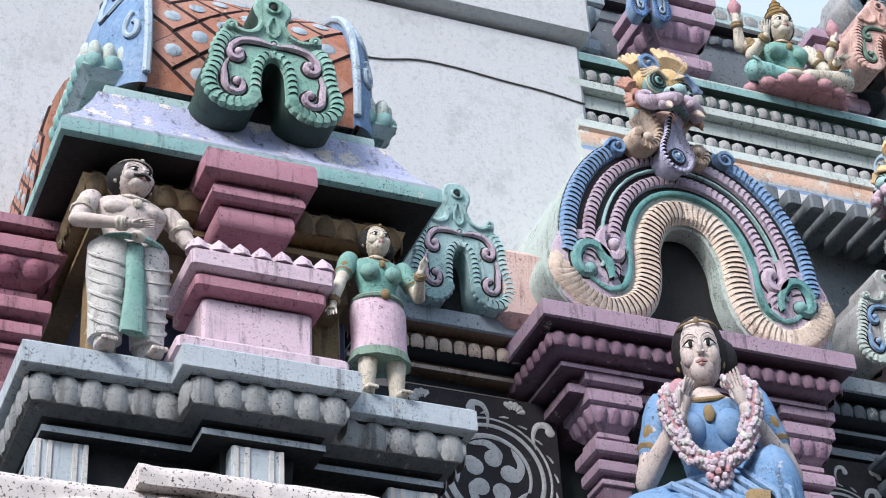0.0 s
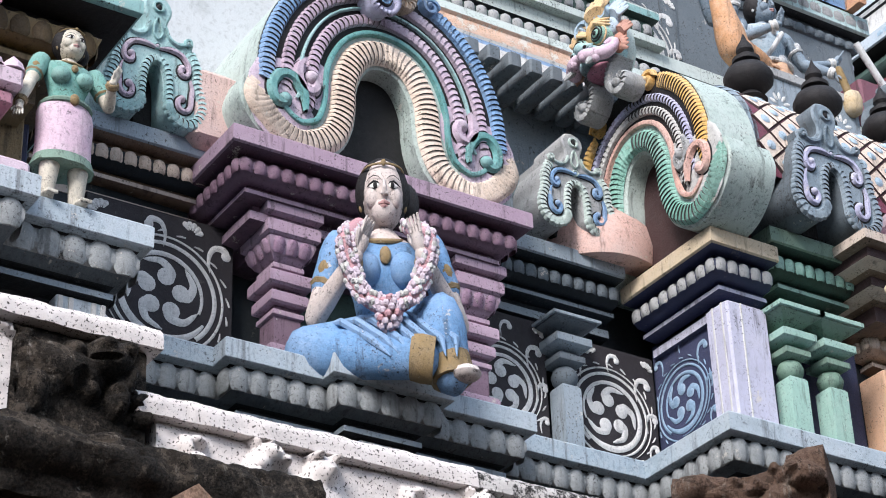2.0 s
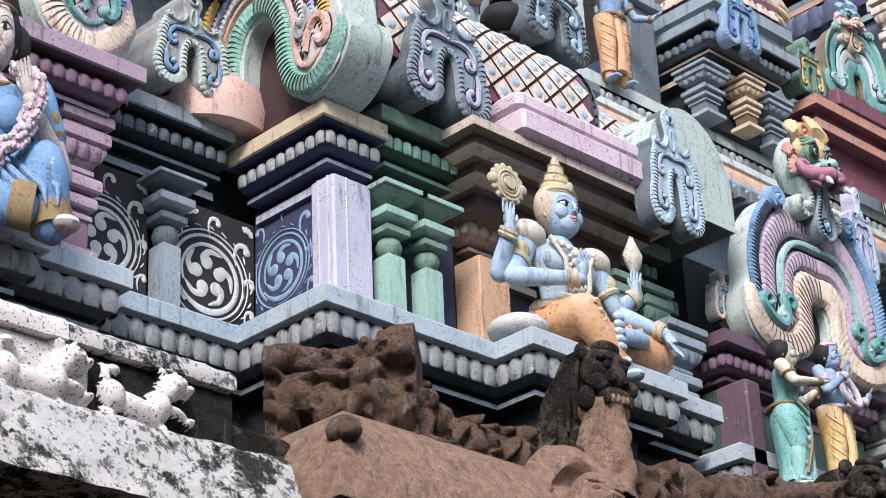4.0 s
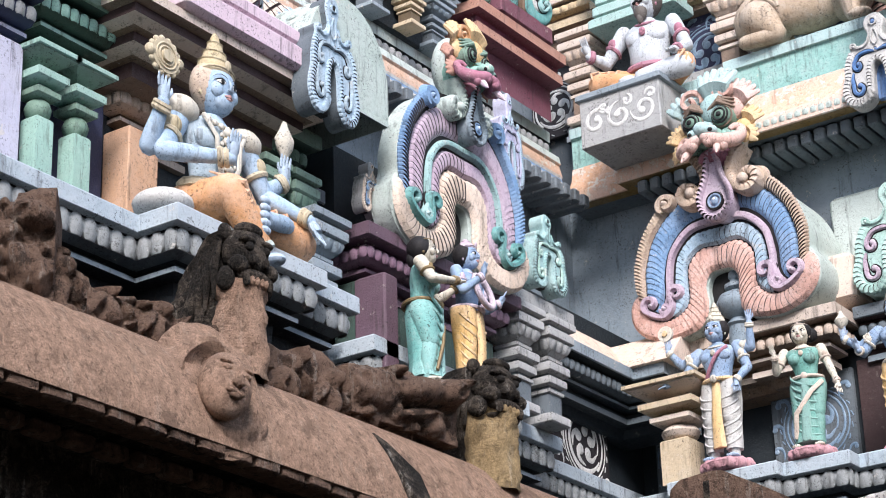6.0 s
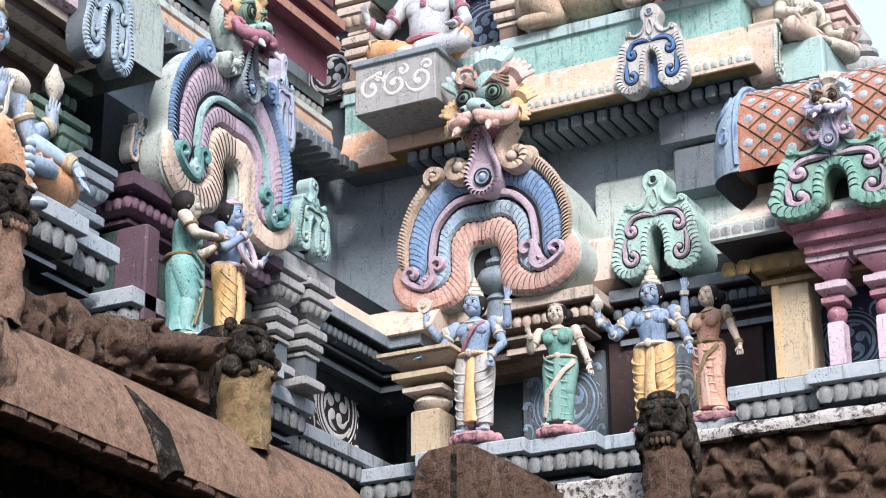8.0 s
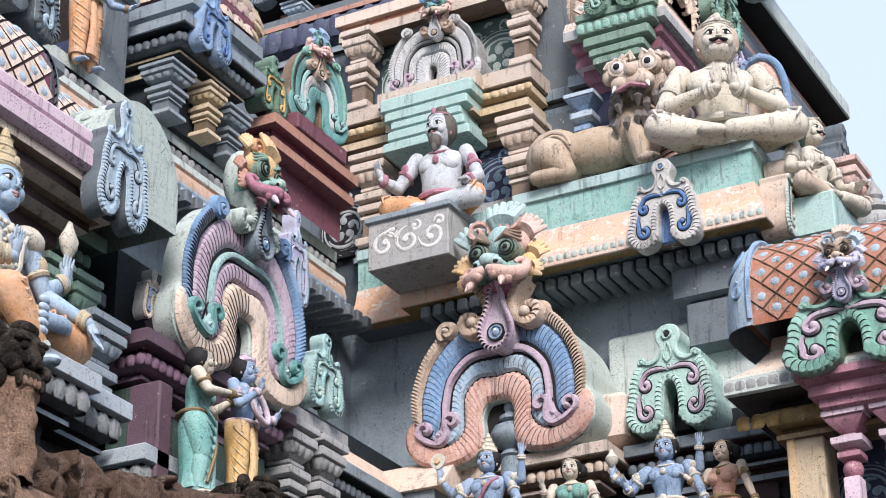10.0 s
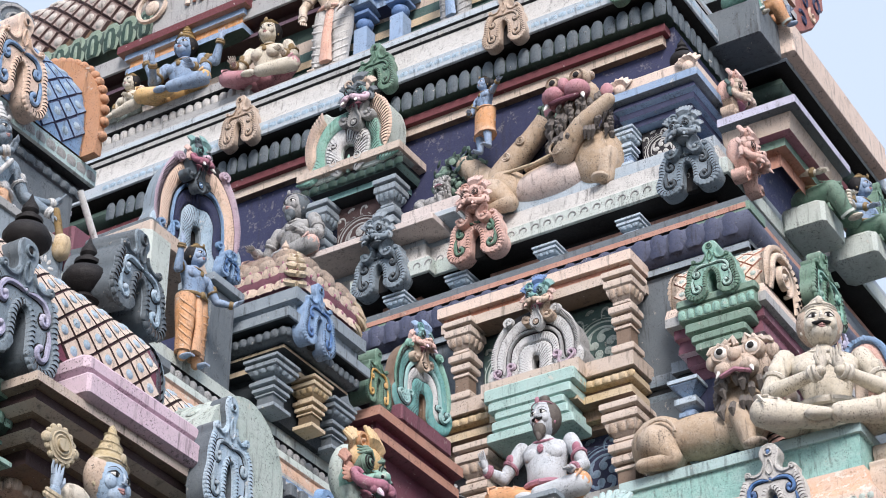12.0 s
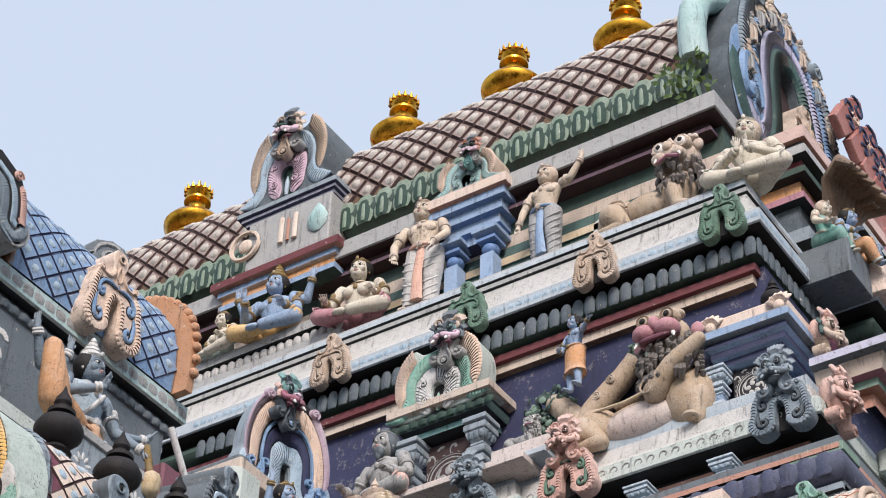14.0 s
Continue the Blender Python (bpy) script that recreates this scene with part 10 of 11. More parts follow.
structure("trim_blue_kiosk", S, "blue stepped kiosk cornice on the ledge corner", "cornice")
S = Shape()
box(S, -0.5, 0.5, 0.0, 0.7, 0, 0.28, "peach", 0.1)
for x in (-0.42, 0.42):
    fan(S, (x, 0.1), 0.18, 20, 160, "peach", 0.0, 0.05, 6)
solid("roof_slab", S, pose(-7.6, 17.05, 16.0), "flaking peach roof slab with shell ends", "roof")
pot("pot_finial", pose(-7.35, 17.3, 16.26), 0.5, "hair", "dark pot on the blue kiosk", "black pots")
ridged("pillar", pose(-8.0, 17.1, 15.05), 0.5, 0.24, "blue_light", "blue", "pale blue kiosk post", "blue posts")
scroll_panel("wall_relief", pose(-7.62, 17.2, 15.05), 0.5, 0.5, "panel_black", "white", "black panel with white leaves")
yali("guardian_mask", w(-6.95, 17.7, 15.75), 0.7, {"head": "terracotta", "ear": "sea_dark", "crest": "terracotta", "crest2": "terracotta", "lip": "tan", "jaw": "tan", "nose": "tan", "socket": "tan", "brow": "tan", "back": "terracotta", "fang": "tan", "mouth": "rose"}, "peach mask on the kiosk's side", drop=False, group="small lion masks")
# wheel gable that closes the third storey
S = Shape()
box(S, -14.5, -12.95, 15.05, 16.6, 14.85, 15.05, "slate", 0.05)
box(S, -14.6, -12.8, 14.9, 16.8, 14.6, 14.85, "tan", 0.03)
structure("wall_side_bay", S, "slate body of the projecting side bay", "wall")
domed_gable("bell_gable", w(-12.85, 15.751, 14.672, 75), 0.673, 1.54, "blue_light", ((0.0, 0.3, "navy", True), (0.31, 0.42, "blue", False), (0.44, 0.86, "peach", True)), "lilac_pink", "grey_blue", "blue gable with peach feathers, a lilac edge and a dark eye", 0.25, scroll="blue", slot=0.6)
yali("guardian_mask", w(-12.8, 15.587, 15.788), 0.645, {"head": "slate", "nose": "pink", "socket": "teal", "brow": "slate", "ear": "terracotta", "lip": "rose", "jaw": "slate", "fang": "eye_white", "crest": "teal", "crest2": "slate", "back": "slate", "drop": "slate", "jewel": "blue", "mouth": "rose"}, "slate guardian mask over the wheel gable")

# ---- top storey ----
for x, mt in ((-13.26, "tan"), (-11.23, "green"), (-9.42, "tan"), (-7.75, "green")):
    kudu("ledge_tile", pose(x, 16.92, 17.28), 0.58, 0.78, mt, mt, mt, ("weathered tan" if mt == "tan" else "green painted") + " scrolled tile on the oval band", 0.12, group="ledge tiles")
S = Shape()
sweep(S, [(-16.2, 17.9), (-16.2, 17.35), (-13.45, 17.35), (-13.45, 18.0)], [(-0.4, 0, "white"), (0, 0, "grey"), (0, -0.14, "groove_shade"), (-0.08, -0.15, "white"), (-0.08, -0.3, "groove_shade"), (-0.02, -0.31, "grey"), (-0.02, -0.42, "slate"), (-0.4, -0.45, "slate")], 18.85)
ob = structure("trim_throne_ledge", S, "black and white carved throne ledge", "ledge")
petals(ob, [(-16.2, 17.35), (-13.45, 17.35)], -0.05, 18.62, 0.14, 0.14, "white", 0.03)
seated("statue_enthroned", pose(-14.7, 17.5, 18.87, 0, 0, 6), 1.15, "skin_blue", "four-armed blue statue enthroned on the top storey", "sari_yellow", crown="tall", gem="gold", legs="cross", group="top storey statues",
       arms=(((-0.23, -0.06, 0.22), (-0.16, -0.18, 0.3), (0, -0.4, 1)), ((0.23, -0.06, 0.18), (0.2, -0.2, 0.14), (0, -1, 0)), ((-0.26, 0, 0.3), (-0.32, -0.04, 0.46), (0, 0, 1)), ((0.26, 0, 0.3), (0.32, -0.04, 0.46), (0, 0, 1))))
seated("statue_side_lady", pose(-13.321, 17.55, 18.6, 0, 0, 10), 1.12, "skin_ivory", "ivory female statue in pink beside the throne", "lotus", top="skin_ivory", bust=True, crown="low", group="top storey statues")
seated("statue_side_lady", pose(-15.6, 17.5, 18.87, 0, 0, -10), 0.85, "skin_ivory", "small weathered ivory attendant", "grey_green", bust=True, crown="low", group="top storey statues")
S = Shape()
sweep(S, [(-15.9, 18.0), (-15.9, 17.45), (-13.7, 17.45), (-13.7, 18.1)], [(-0.4, 0.02, "rust"), (0, 0.0, "red_dark"), (0, -0.12, "rust"), (-0.08, -0.13, "blue"), (-0.08, -0.22, "white"), (-0.14, -0.23, "orange"), (-0.14, -0.36, "orange"), (-0.1, -0.37, "blue"), (-0.1, -0.46, "green_dark"), (-0.3, -0.5, "green_dark")], 20.3)
structure("trim_shrine_cornice", S, "red, blue and orange striped shrine cornice", "cornice")
S = Shape()
box(S, -15.4, -13.95, 17.55, 18.2, 20.3, 21.3, "grey", 0.03)
structure("wall_shrine_top", S, "pale block with painted emblems", "wall")
em = thing("emblem_panel", pose(-14.65, 17.52, 20.6), "pale panel with worn conch, stripes and disc emblems", "relief panel")
S = Shape()
for x in (-0.12, 0.12):
    tube(S, [(x, 0, 0.05), (x, 0, 0.5)], 0.045, "cream", 8, 0.6)
tube(S, [(0, 0, 0.05), (0, 0, 0.45)], 0.03, "rust", 8, 0.6)
part("stripes", S, em)
S = Shape()
turned(S, [(0.05, 0), (0.16, 0.1), (0.18, 0.24), (0.1, 0.4), (0.02, 0.5)], "teal_light", (0.5, 0.02, 0.02), 12, squash=0.4)
part("conch", S, em)
S = Shape()
ribbon(S, curl((-0.75, 0.25), 0.24, 0.24, 0, 360, 30), 0.07, 0.07, 0, 0.04, "cream")
ball(S, (-0.75, 0, 0.25), (0.12, 0.05, 0.12), "cream", 12, 7)
part("disc", S, em)
S = Shape()
sweep(S, [(-15.6, 18.4), (-15.6, 17.5), (-13.85, 17.5), (-13.85, 18.4)], [(-0.3, 0.0, "navy"), (0, 0, "grey_blue"), (0, -0.08, "navy"), (-0.05, -0.09, "lilac"), (-0.05, -0.14, "navy"), (-0.1, -0.15, "lilac"), (-0.1, -0.2, "navy"), (-0.16, -0.24, "navy"), (-0.16, -0.3, "navy")], 21.5)
structure("trim_shrine_abacus", S, "navy and lilac lined slab under the top gable", "slab")
bell_gable("bell_gable", pose(-14.749, 17.5, 21.511), 0.811, 1.42, ("pink", "blue_light", "tan"), "slate", "pink, pale blue and tan feathered gable at the roof foot", 0.8, "green_dark")
yali("guardian_mask", pose(-14.692, 17.4, 22.349), 0.761, {"head": "green_dark", "nose": "green_dark", "socket": "green_dark", "brow": "hair", "ear": "tan", "lip": "pink", "jaw": "grey", "fang": "eye_white", "crest": "slate", "crest2": "tan", "back": "slate", "drop": "tan", "jewel": "tan", "mouth": "rose"}, "dark green roaring guardian mask at the roof")
S = Shape()
sweep(S, [(-12.3, 18.2), (-12.3, 17.45), (-11.0, 17.45), (-11.0, 18.2)], [(-0.3, 0.15, "cream"), (0, 0.15, "peach"), (0, 0.0, "rust"), (-0.06, -0.02, "blue"), (-0.06, -0.14, "blue_deep"), (-0.14, -0.16, "blue"), (-0.14, -0.3, "blue_deep"), (-0.22, -0.32, "blue"), (-0.22, -0.46, "blue_deep"), (-0.3, -0.48, "blue"), (-0.3, -0.62, "navy"), (-0.5, -0.64, "navy")], 20.05)
structure("trim_blue_capital", S, "blue stepped capital with a peach top", "capital")
for x in (-11.95, -11.4):
    post("blue_column", pose(x, 17.75, 18.4), 1.04, 0.2, "blue", "blue_deep", "round blue column with a ringed capital", "blue columns", cap=False, shaft=0.7)
bell_gable("bell_gable", pose(-11.653, 17.5, 20.209), 0.546, 0.621, ("teal_light", "teal_light", "peach"), "tan", "teal and peach feathered gable over the blue columns", 0.4)
yali("guardian_mask", pose(-11.523, 17.4, 20.579), 0.466, {"head": "green_dark", "nose": "green_dark", "socket": "green_dark", "brow": "hair", "ear": "rust", "lip": "pink", "jaw": "grey", "fang": "eye_white", "crest": "slate", "crest2": "rust", "back": "slate", "drop": "teal", "jewel": "teal", "mouth": "rose"}, "dark guardian mask over the blue columns")
standing("statue_bearer", pose(-12.327, 17.55, 18.37, 0, 0, 6), 1.93, "skin_tan", "tan bearer statue in a white and red loincloth", "white", skirt="dhoti", trim="sari_peach", crown="low", gem="tan", hair="tan", group="top storey statues", arms=(((-0.2, -0.05, 0.62), (-0.15, -0.14, 0.45), (0.3, -0.3, -1)), ((0.2, -0.05, 0.62), (0.16, -0.16, 0.48), (-0.3, -0.3, -1))), hips=0.02)
standing("statue_bearer", pose(-10.42, 17.55, 18.37, 0, 0, -6), 1.67, "skin_tan", "tan bearer statue holding up the eave, blue cloth", "grey", skirt="dhoti", trim="blue", crown="low", gem="tan", hair="tan", group="top storey statues", arms=(((-0.2, -0.04, 0.62), (-0.22, -0.08, 0.46), (0, -0.2, -1)), ((0.24, -0.03, 0.76), (0.34, -0.03, 0.9), (0, 0, 1))), hips=-0.02)
beast("statue_lion", pose(-9.011, 17.65, 18.37), 1.51, "lion_buff", "mane_grey", "weathered ochre lion under the roof eave", face="tan", group="top storey statues")
seated("statue_praying_man", pose(-7.588, 17.55, 18.37, 0, 0, 8), 1.12, "skin_ivory", "ivory winged statue with joined palms at the corner", "skin_ivory", crown="low", gem="skin_ivory", hair="tan", group="top storey statues",
       arms=(((-0.23, -0.06, 0.18), (-0.035, -0.2, 0.2), (0.1, -0.1, 1)), ((0.23, -0.06, 0.18), (0.035, -0.2, 0.2), (-0.1, -0.1, 1))))
for x in (-9.9, -9.35):
    S = Shape()
    slab2(S, [(-0.07, 0.2), (0.07, 0.2), (0.07, 0.85), (-0.07, 0.75)], 0, 0.03, "white", 0.005)
    solid("white_stripe", S, pose(x, 17.92, 18.4), "white painted stripe on the dark wall", "painted stripe", "white stripes")

# ridge spires
for x in (-18.4, -16.3, -14.28, -12.24, -10.28):
    spire("ridge_spire", pose(x, 19.62, 23.78), 1.12)

# end gable of the great roof and the side of the tower
S = Shape()
sweep(S, [(-8.6, 18.75), (-7.35, 18.75), (-7.35, 21.3)], [(-0.9, 0.0, "tan"), (-0.1, 0.0, "tan"), (0, -0.06, "terracotta"), (0, -0.26, "rust"), (-0.06, -0.28, "groove_shade"), (-0.04, -0.34, "grey"), (0.0, -0.4, "grey"), (0.0, -0.52, "groove_shade"), (-0.12, -0.54, "red_dark"), (-0.12, -0.66, "green"), (-0.06, -0.68, "green_dark"), (-0.06, -0.78, "groove_shade"), (-0.2, -0.8, "orange"), (-0.2, -1.0, "red_dark"), (-0.14, -1.02, "rose"), (-0.14, -1.12, "groove_shade"), (-0.26, -1.14, "slate"), (-0.26, -1.6, "grey_blue"), (-0.1, -1.65, "grey_blue"), (-0.1, -1.85, "groove_shade"), (-0.9, -1.9, "groove_shade")], 20.35)
structure("wall_gable_foot", S, "stepped terracotta, grey, red and green foot of the end gable", "wall")
gable("great_gable", w(-7.95, 19.95, 20.1), 2.05, 4.3, [(0.0, 0.16, "sea_dark", 0.04, (0.0, 1.0)), (0.165, 0.3, "lilac", 0.04, (0.08, 0.92)), (0.31, 0.44, "blue", 0.045, (0.12, 0.88)), (0.46, 0.62, "grey_blue", 0.05, (0.16, 0.84))], "slate", "huge blue-grey end gable of the barrel roof", 0.5, "brown_dark", ((0.7, 0.24, 0.16, 200, -140, "blue", 0.07),))
kudu("small_gable", w(-7.75, 19.95, 20.35), 1.1, 1.4, "tan", "tan", "cream", "tan scrolled tile inside the end gable", 0.4)
rng = random.Random(3)
for k in range(9):
    a = math.pi * (0.08 + 0.105 * k)
    standing("statue_small_figure", w(-7.92, 19.95 - 1.45 * math.cos(a), 20.75 + 2.3 * math.sin(a), 78), 0.62, rng.choice(["tan", "skin_tan", "grey"]), "small weathered figure on the rim of the end gable", rng.choice(["tan", "grey_blue", "grey"]), gem="tan", crown="low", hair="tan", group="rim figures")
crest = thing("flame_crest", w(-7.62, 0, 0), "rust-red flame leaves with navy swirls, rim of the end gable", "crest")
for k, (by, bz, ty, tz, wd) in enumerate(((21.0, 22.3, 21.8, 23.3, 0.4), (21.4, 22.1, 22.2, 23.0, 0.42), (21.7, 21.85, 22.45, 22.8, 0.44), (21.8, 21.45, 22.78, 22.65, 0.48), (21.8, 20.95, 22.95, 22.15, 0.52), (21.65, 20.35, 22.92, 21.5, 0.56))):
    run = Vector((ty - by, 0, tz - bz))
    long, d = run.length, run.normalized()
    up = Vector((-d.z, 0, d.x))
    at = lambda u, v: (by + d.x * u * long + up.x * v * wd, bz + d.z * u * long + up.z * v * wd)
    S = Shape()
    slab2(S, [at(u, v) for u, v in ((-0.2, -0.5), (0.1, -0.62), (0.42, -0.66), (0.72, -0.52), (0.8, -0.36), (0.92, -0.38), (1.02, -0.08), (0.97, 0.24), (0.86, 0.36), (0.8, 0.26), (0.7, 0.42), (0.58, 0.5), (0.5, 0.38), (0.36, 0.5), (0.1, 0.46), (-0.2, 0.4))], -0.02 * k, 0.12 - 0.02 * k, "flame_red", 0.03)
    for c, r, a0, turn, mat in (((0.72, -0.1), 0.22, 160, -400, "navy"), ((0.42, 0.1), 0.17, 190, -380, "navy"), ((0.5, -0.36), 0.13, 120, 360, "peach"), ((0.2, -0.3), 0.14, 170, -360, "navy")):
        ribbon(S, curl(at(*c), r, r * 0.2, a0, a0 + turn, 26), 0.08, 0.04, -0.02 * k - 0.004, 0.02, mat, 0.025)
    part("flame", S, crest)
S = Shape()
box(S, -7.3, -6.62, 18.95, 22.0, 17.4, 17.9, "peach", 0.03)
box(S, -7.6, -6.9, 18.95, 22.0, 17.9, 18.2, "grey", 0.03)
structure("trim_side_slab", S, "pale peach slab of the tower's side bay", "slab")
S = Shape()
box(S, -7.5, -6.78, 18.3, 18.94, 17.3, 17.86, "slate", 0.03)
solid("block_pedestal", S, Matrix(), "dark slate block under the seated teal figure", "pedestal")
seated("statue_side_figure", w(-7.1, 18.418, 17.86, 84), 0.733, "skin_ivory", "seated female figure in teal on the tower's side", "sari_teal", top="sari_teal", bust=True, crown="low", legs="ease", gem="tan", hair="tan", group="side statues")
S = Shape()
for k in range(9):
    a = -1.2 + 0.3 * k
    tube(S, [(0.06 * math.sin(a), 0.3, 0.0), (0.24 * math.sin(a), 0.34, 0.7), (0.5 * math.sin(a), 0.16, 1.15 + 0.1 * math.cos(a)), (0.66 * math.sin(a), -0.14, 1.2 + 0.16 * math.cos(a)), (0.68 * math.sin(a), -0.3, 1.05 + 0.14 * math.cos(a))], [0.08, 0.09, 0.1, 0.11, 0.03], "tan_dark", 8)
solid("serpent_hood", S, w(-7, 19.389, 18.378, 84, 0.9, 0.9, 0.9), "dark spreading hood of a plaster serpent", "sculpture")
seated("statue_side_figure", w(-6.95, 18.819, 17.9, 84), 0.793, "skin_blue", "seated blue figure below a serpent hood", "orange", crown="low", legs="ease", group="side statues")
seated("statue_side_figure", w(-6.42, 18.36, 14.66, 80), 0.98, "skin_ivory", "ivory figure in green on the side ledge", "green", top="green", crown="low", legs="ease", group="side statues")
S = Shape()
box(S, -6.7, -6.2, 18.1, 18.7, 14.3, 14.67, "grey_green", 0.06)
box(S, -6.45, -5.9, 18.8, 19.35, 14.2, 14.57, "grey_green", 0.06)
solid("stone_block", S, Matrix(), "worn grey block under the side figures", "block")
seated("statue_side_figure", w(-6.1, 19.07, 14.56, 80), 0.9, "skin_blue", "blue crowned figure on the side ledge", "green", crown="low", legs="ease", group="side statues")
S = Shape()
box(S, -6.4, -6.05, 19.6, 20.1, 14.8, 15.26, "grey_green", 0.03)
solid("gable_block", S, Matrix(), "worn grey-green block under the small gable", "block")
kudu("small_gable", w(-6.1, 19.861, 15.252), 0.35, 0.61, "green", "green", "mint", "green gable tile on the side ledge", 0.3)
S = Shape()
sweep(S, [(-6.95, 17.15), (-6.05, 17.15), (-6.05, 18.7)], [(-0.5, 0, "lilac"), (0, 0, "lilac"), (0, -0.1, "slate"), (-0.1, -0.12, "tan"), (-0.15, -0.3, "rose"), (-0.25, -0.32, "green"), (-0.25, -0.42, "rust"), (-0.35, -0.44, "rust"), (-0.35, -0.6, "rust")], 15.35)
structure("trim_side_kiosk", S, "lilac and rust stepped kiosk cornice on the side", "cornice")
kudu("small_gable", w(-6.2, 18.0, 12.4), 0.8, 1.0, "terracotta", "lilac", "lilac", "terracotta gable on the tower's side", 0.3)
# weed growing from the roof foot
S = Shape()
for k in range(70):
    c = Vector((rng.uniform(-0.35, 0.35), rng.uniform(-0.25, 0.1), rng.uniform(-0.2, 0.5)))
    q = Vector((rng.uniform(-1, 1), rng.uniform(-1, 0.2), rng.uniform(-0.3, 1))).normalized() * 0.12
    sd = q.cross(Vector((0.3, 1, 0.2))).normalized() * 0.035
    S.add([c, c + q * 0.5 + sd, c + q, c + q * 0.5 - sd], [[0, 1, 2, 3]], "leaf", False)
tagged(solid("weed", S, pose(-8.454, 17.75, 20.606), "green weed rooted in the roof's foot", "weed"), kind="stuff")

# ---- old stone shrines that stand in front of the painted tower ----


def rough(p, amount, scale=7.0):
    v = Vector(p) * scale
    return amount * (noise.noise(v) + 0.5 * noise.noise(v * 2.7) + 0.3 * noise.noise(v * 6.1))


def lump(u, v, blobs):
    """Height of a carved surface: rounded bosses (u, v, radius u, radius v, height, turn)."""
    h = 0.0
    for bu, bv, ru, rv, high, turn in blobs:
        c, s = math.cos(math.radians(turn)), math.sin(math.radians(turn))
        du, dv = u - bu, v - bv
        a, b = (c * du + s * dv) / ru, (c * dv - s * du) / rv
        d = a * a + b * b
        if d < 1:
            k = high * (1 - d) ** 0.62
            h = max(h, k) if high > 0 else h + k
    return h


def carved(S, p1, p2, z0, z1, blobs, mat, step=0.022, amount=0.02, back=0.35, top=None, foot=None, out=0.0, ground=None, worn=0):
    """A carved stone face from p1 to p2, u along it from 0, with a rough top going back."""
    p1, p2 = Vector((p1[0], p1[1], 0)), Vector((p2[0], p2[1], 0))
    length = (p2 - p1).length
    along = (p2 - p1) / length
    normal = Vector((along.y, -along.x, 0))
    nu, nv = max(4, int(length / step)), max(4, int((z1 - z0) / step))
    chance = random.Random(int(length * 1000) + worn)
    blobs = blobs + [(chance.uniform(0, length), chance.uniform(z0, z1), chance.uniform(0.025, 0.07), chance.uniform(0.02, 0.05), chance.choice((-0.035, 0.05, 0.07)), chance.uniform(-60, 60)) for k in range(worn)]
    verts, faces = [], []
    for i in range(nu + 1):
        u = length * i / nu
        zt = z1 if top is None else top(u)
        zb = z0 if foot is None else foot(u)
        for j in range(nv + 1):
            z = zb + (zt - zb) * j / nv
            p = p1 + along * u + Vector((0, 0, z))
            edge = min(1.0, (zt - z) / 0.05)
            h = lump(u, z, blobs) + out * (1 - j / nv) + rough(p, amount) - 0.03 * (1 - edge) ** 2
            q = p + normal * h
            if j == nv:
                q.z += rough(p, amount * 0.8, 5)
            verts.append(q)
        q = p1 + along * u - normal * back + Vector((0, 0, zt + rough(p1 + along * u, amount, 4)))
        verts.append(q)
        verts.append(p1 + along * u - normal * back + Vector((0, 0, zb)))
    k = nv + 3
    for i in range(nu):
        for j in range(nv + 2):
            a = i * k + j
            faces.append((a, a + k, a + k + 1, a + 1))
        faces.append((i * k, i * k + nv + 2, (i + 1) * k + nv + 2, (i + 1) * k))
    faces.append(tuple(range(k)))
    faces.append(tuple(reversed(range(nu * k, nu * k + k))))
    if ground:
        raised = [lump((Vector((verts[f[0]][0], verts[f[0]][1], 0)) - p1).dot(along), verts[f[0]][2], blobs) > 0.015 for f in faces]
        S.add(verts, [f for f, r in zip(faces, raised) if not r], ground, True)
        S.add(verts, [f for f, r in zip(faces, raised) if r], mat, True)
    else:
        S.add(verts, faces, mat, True)


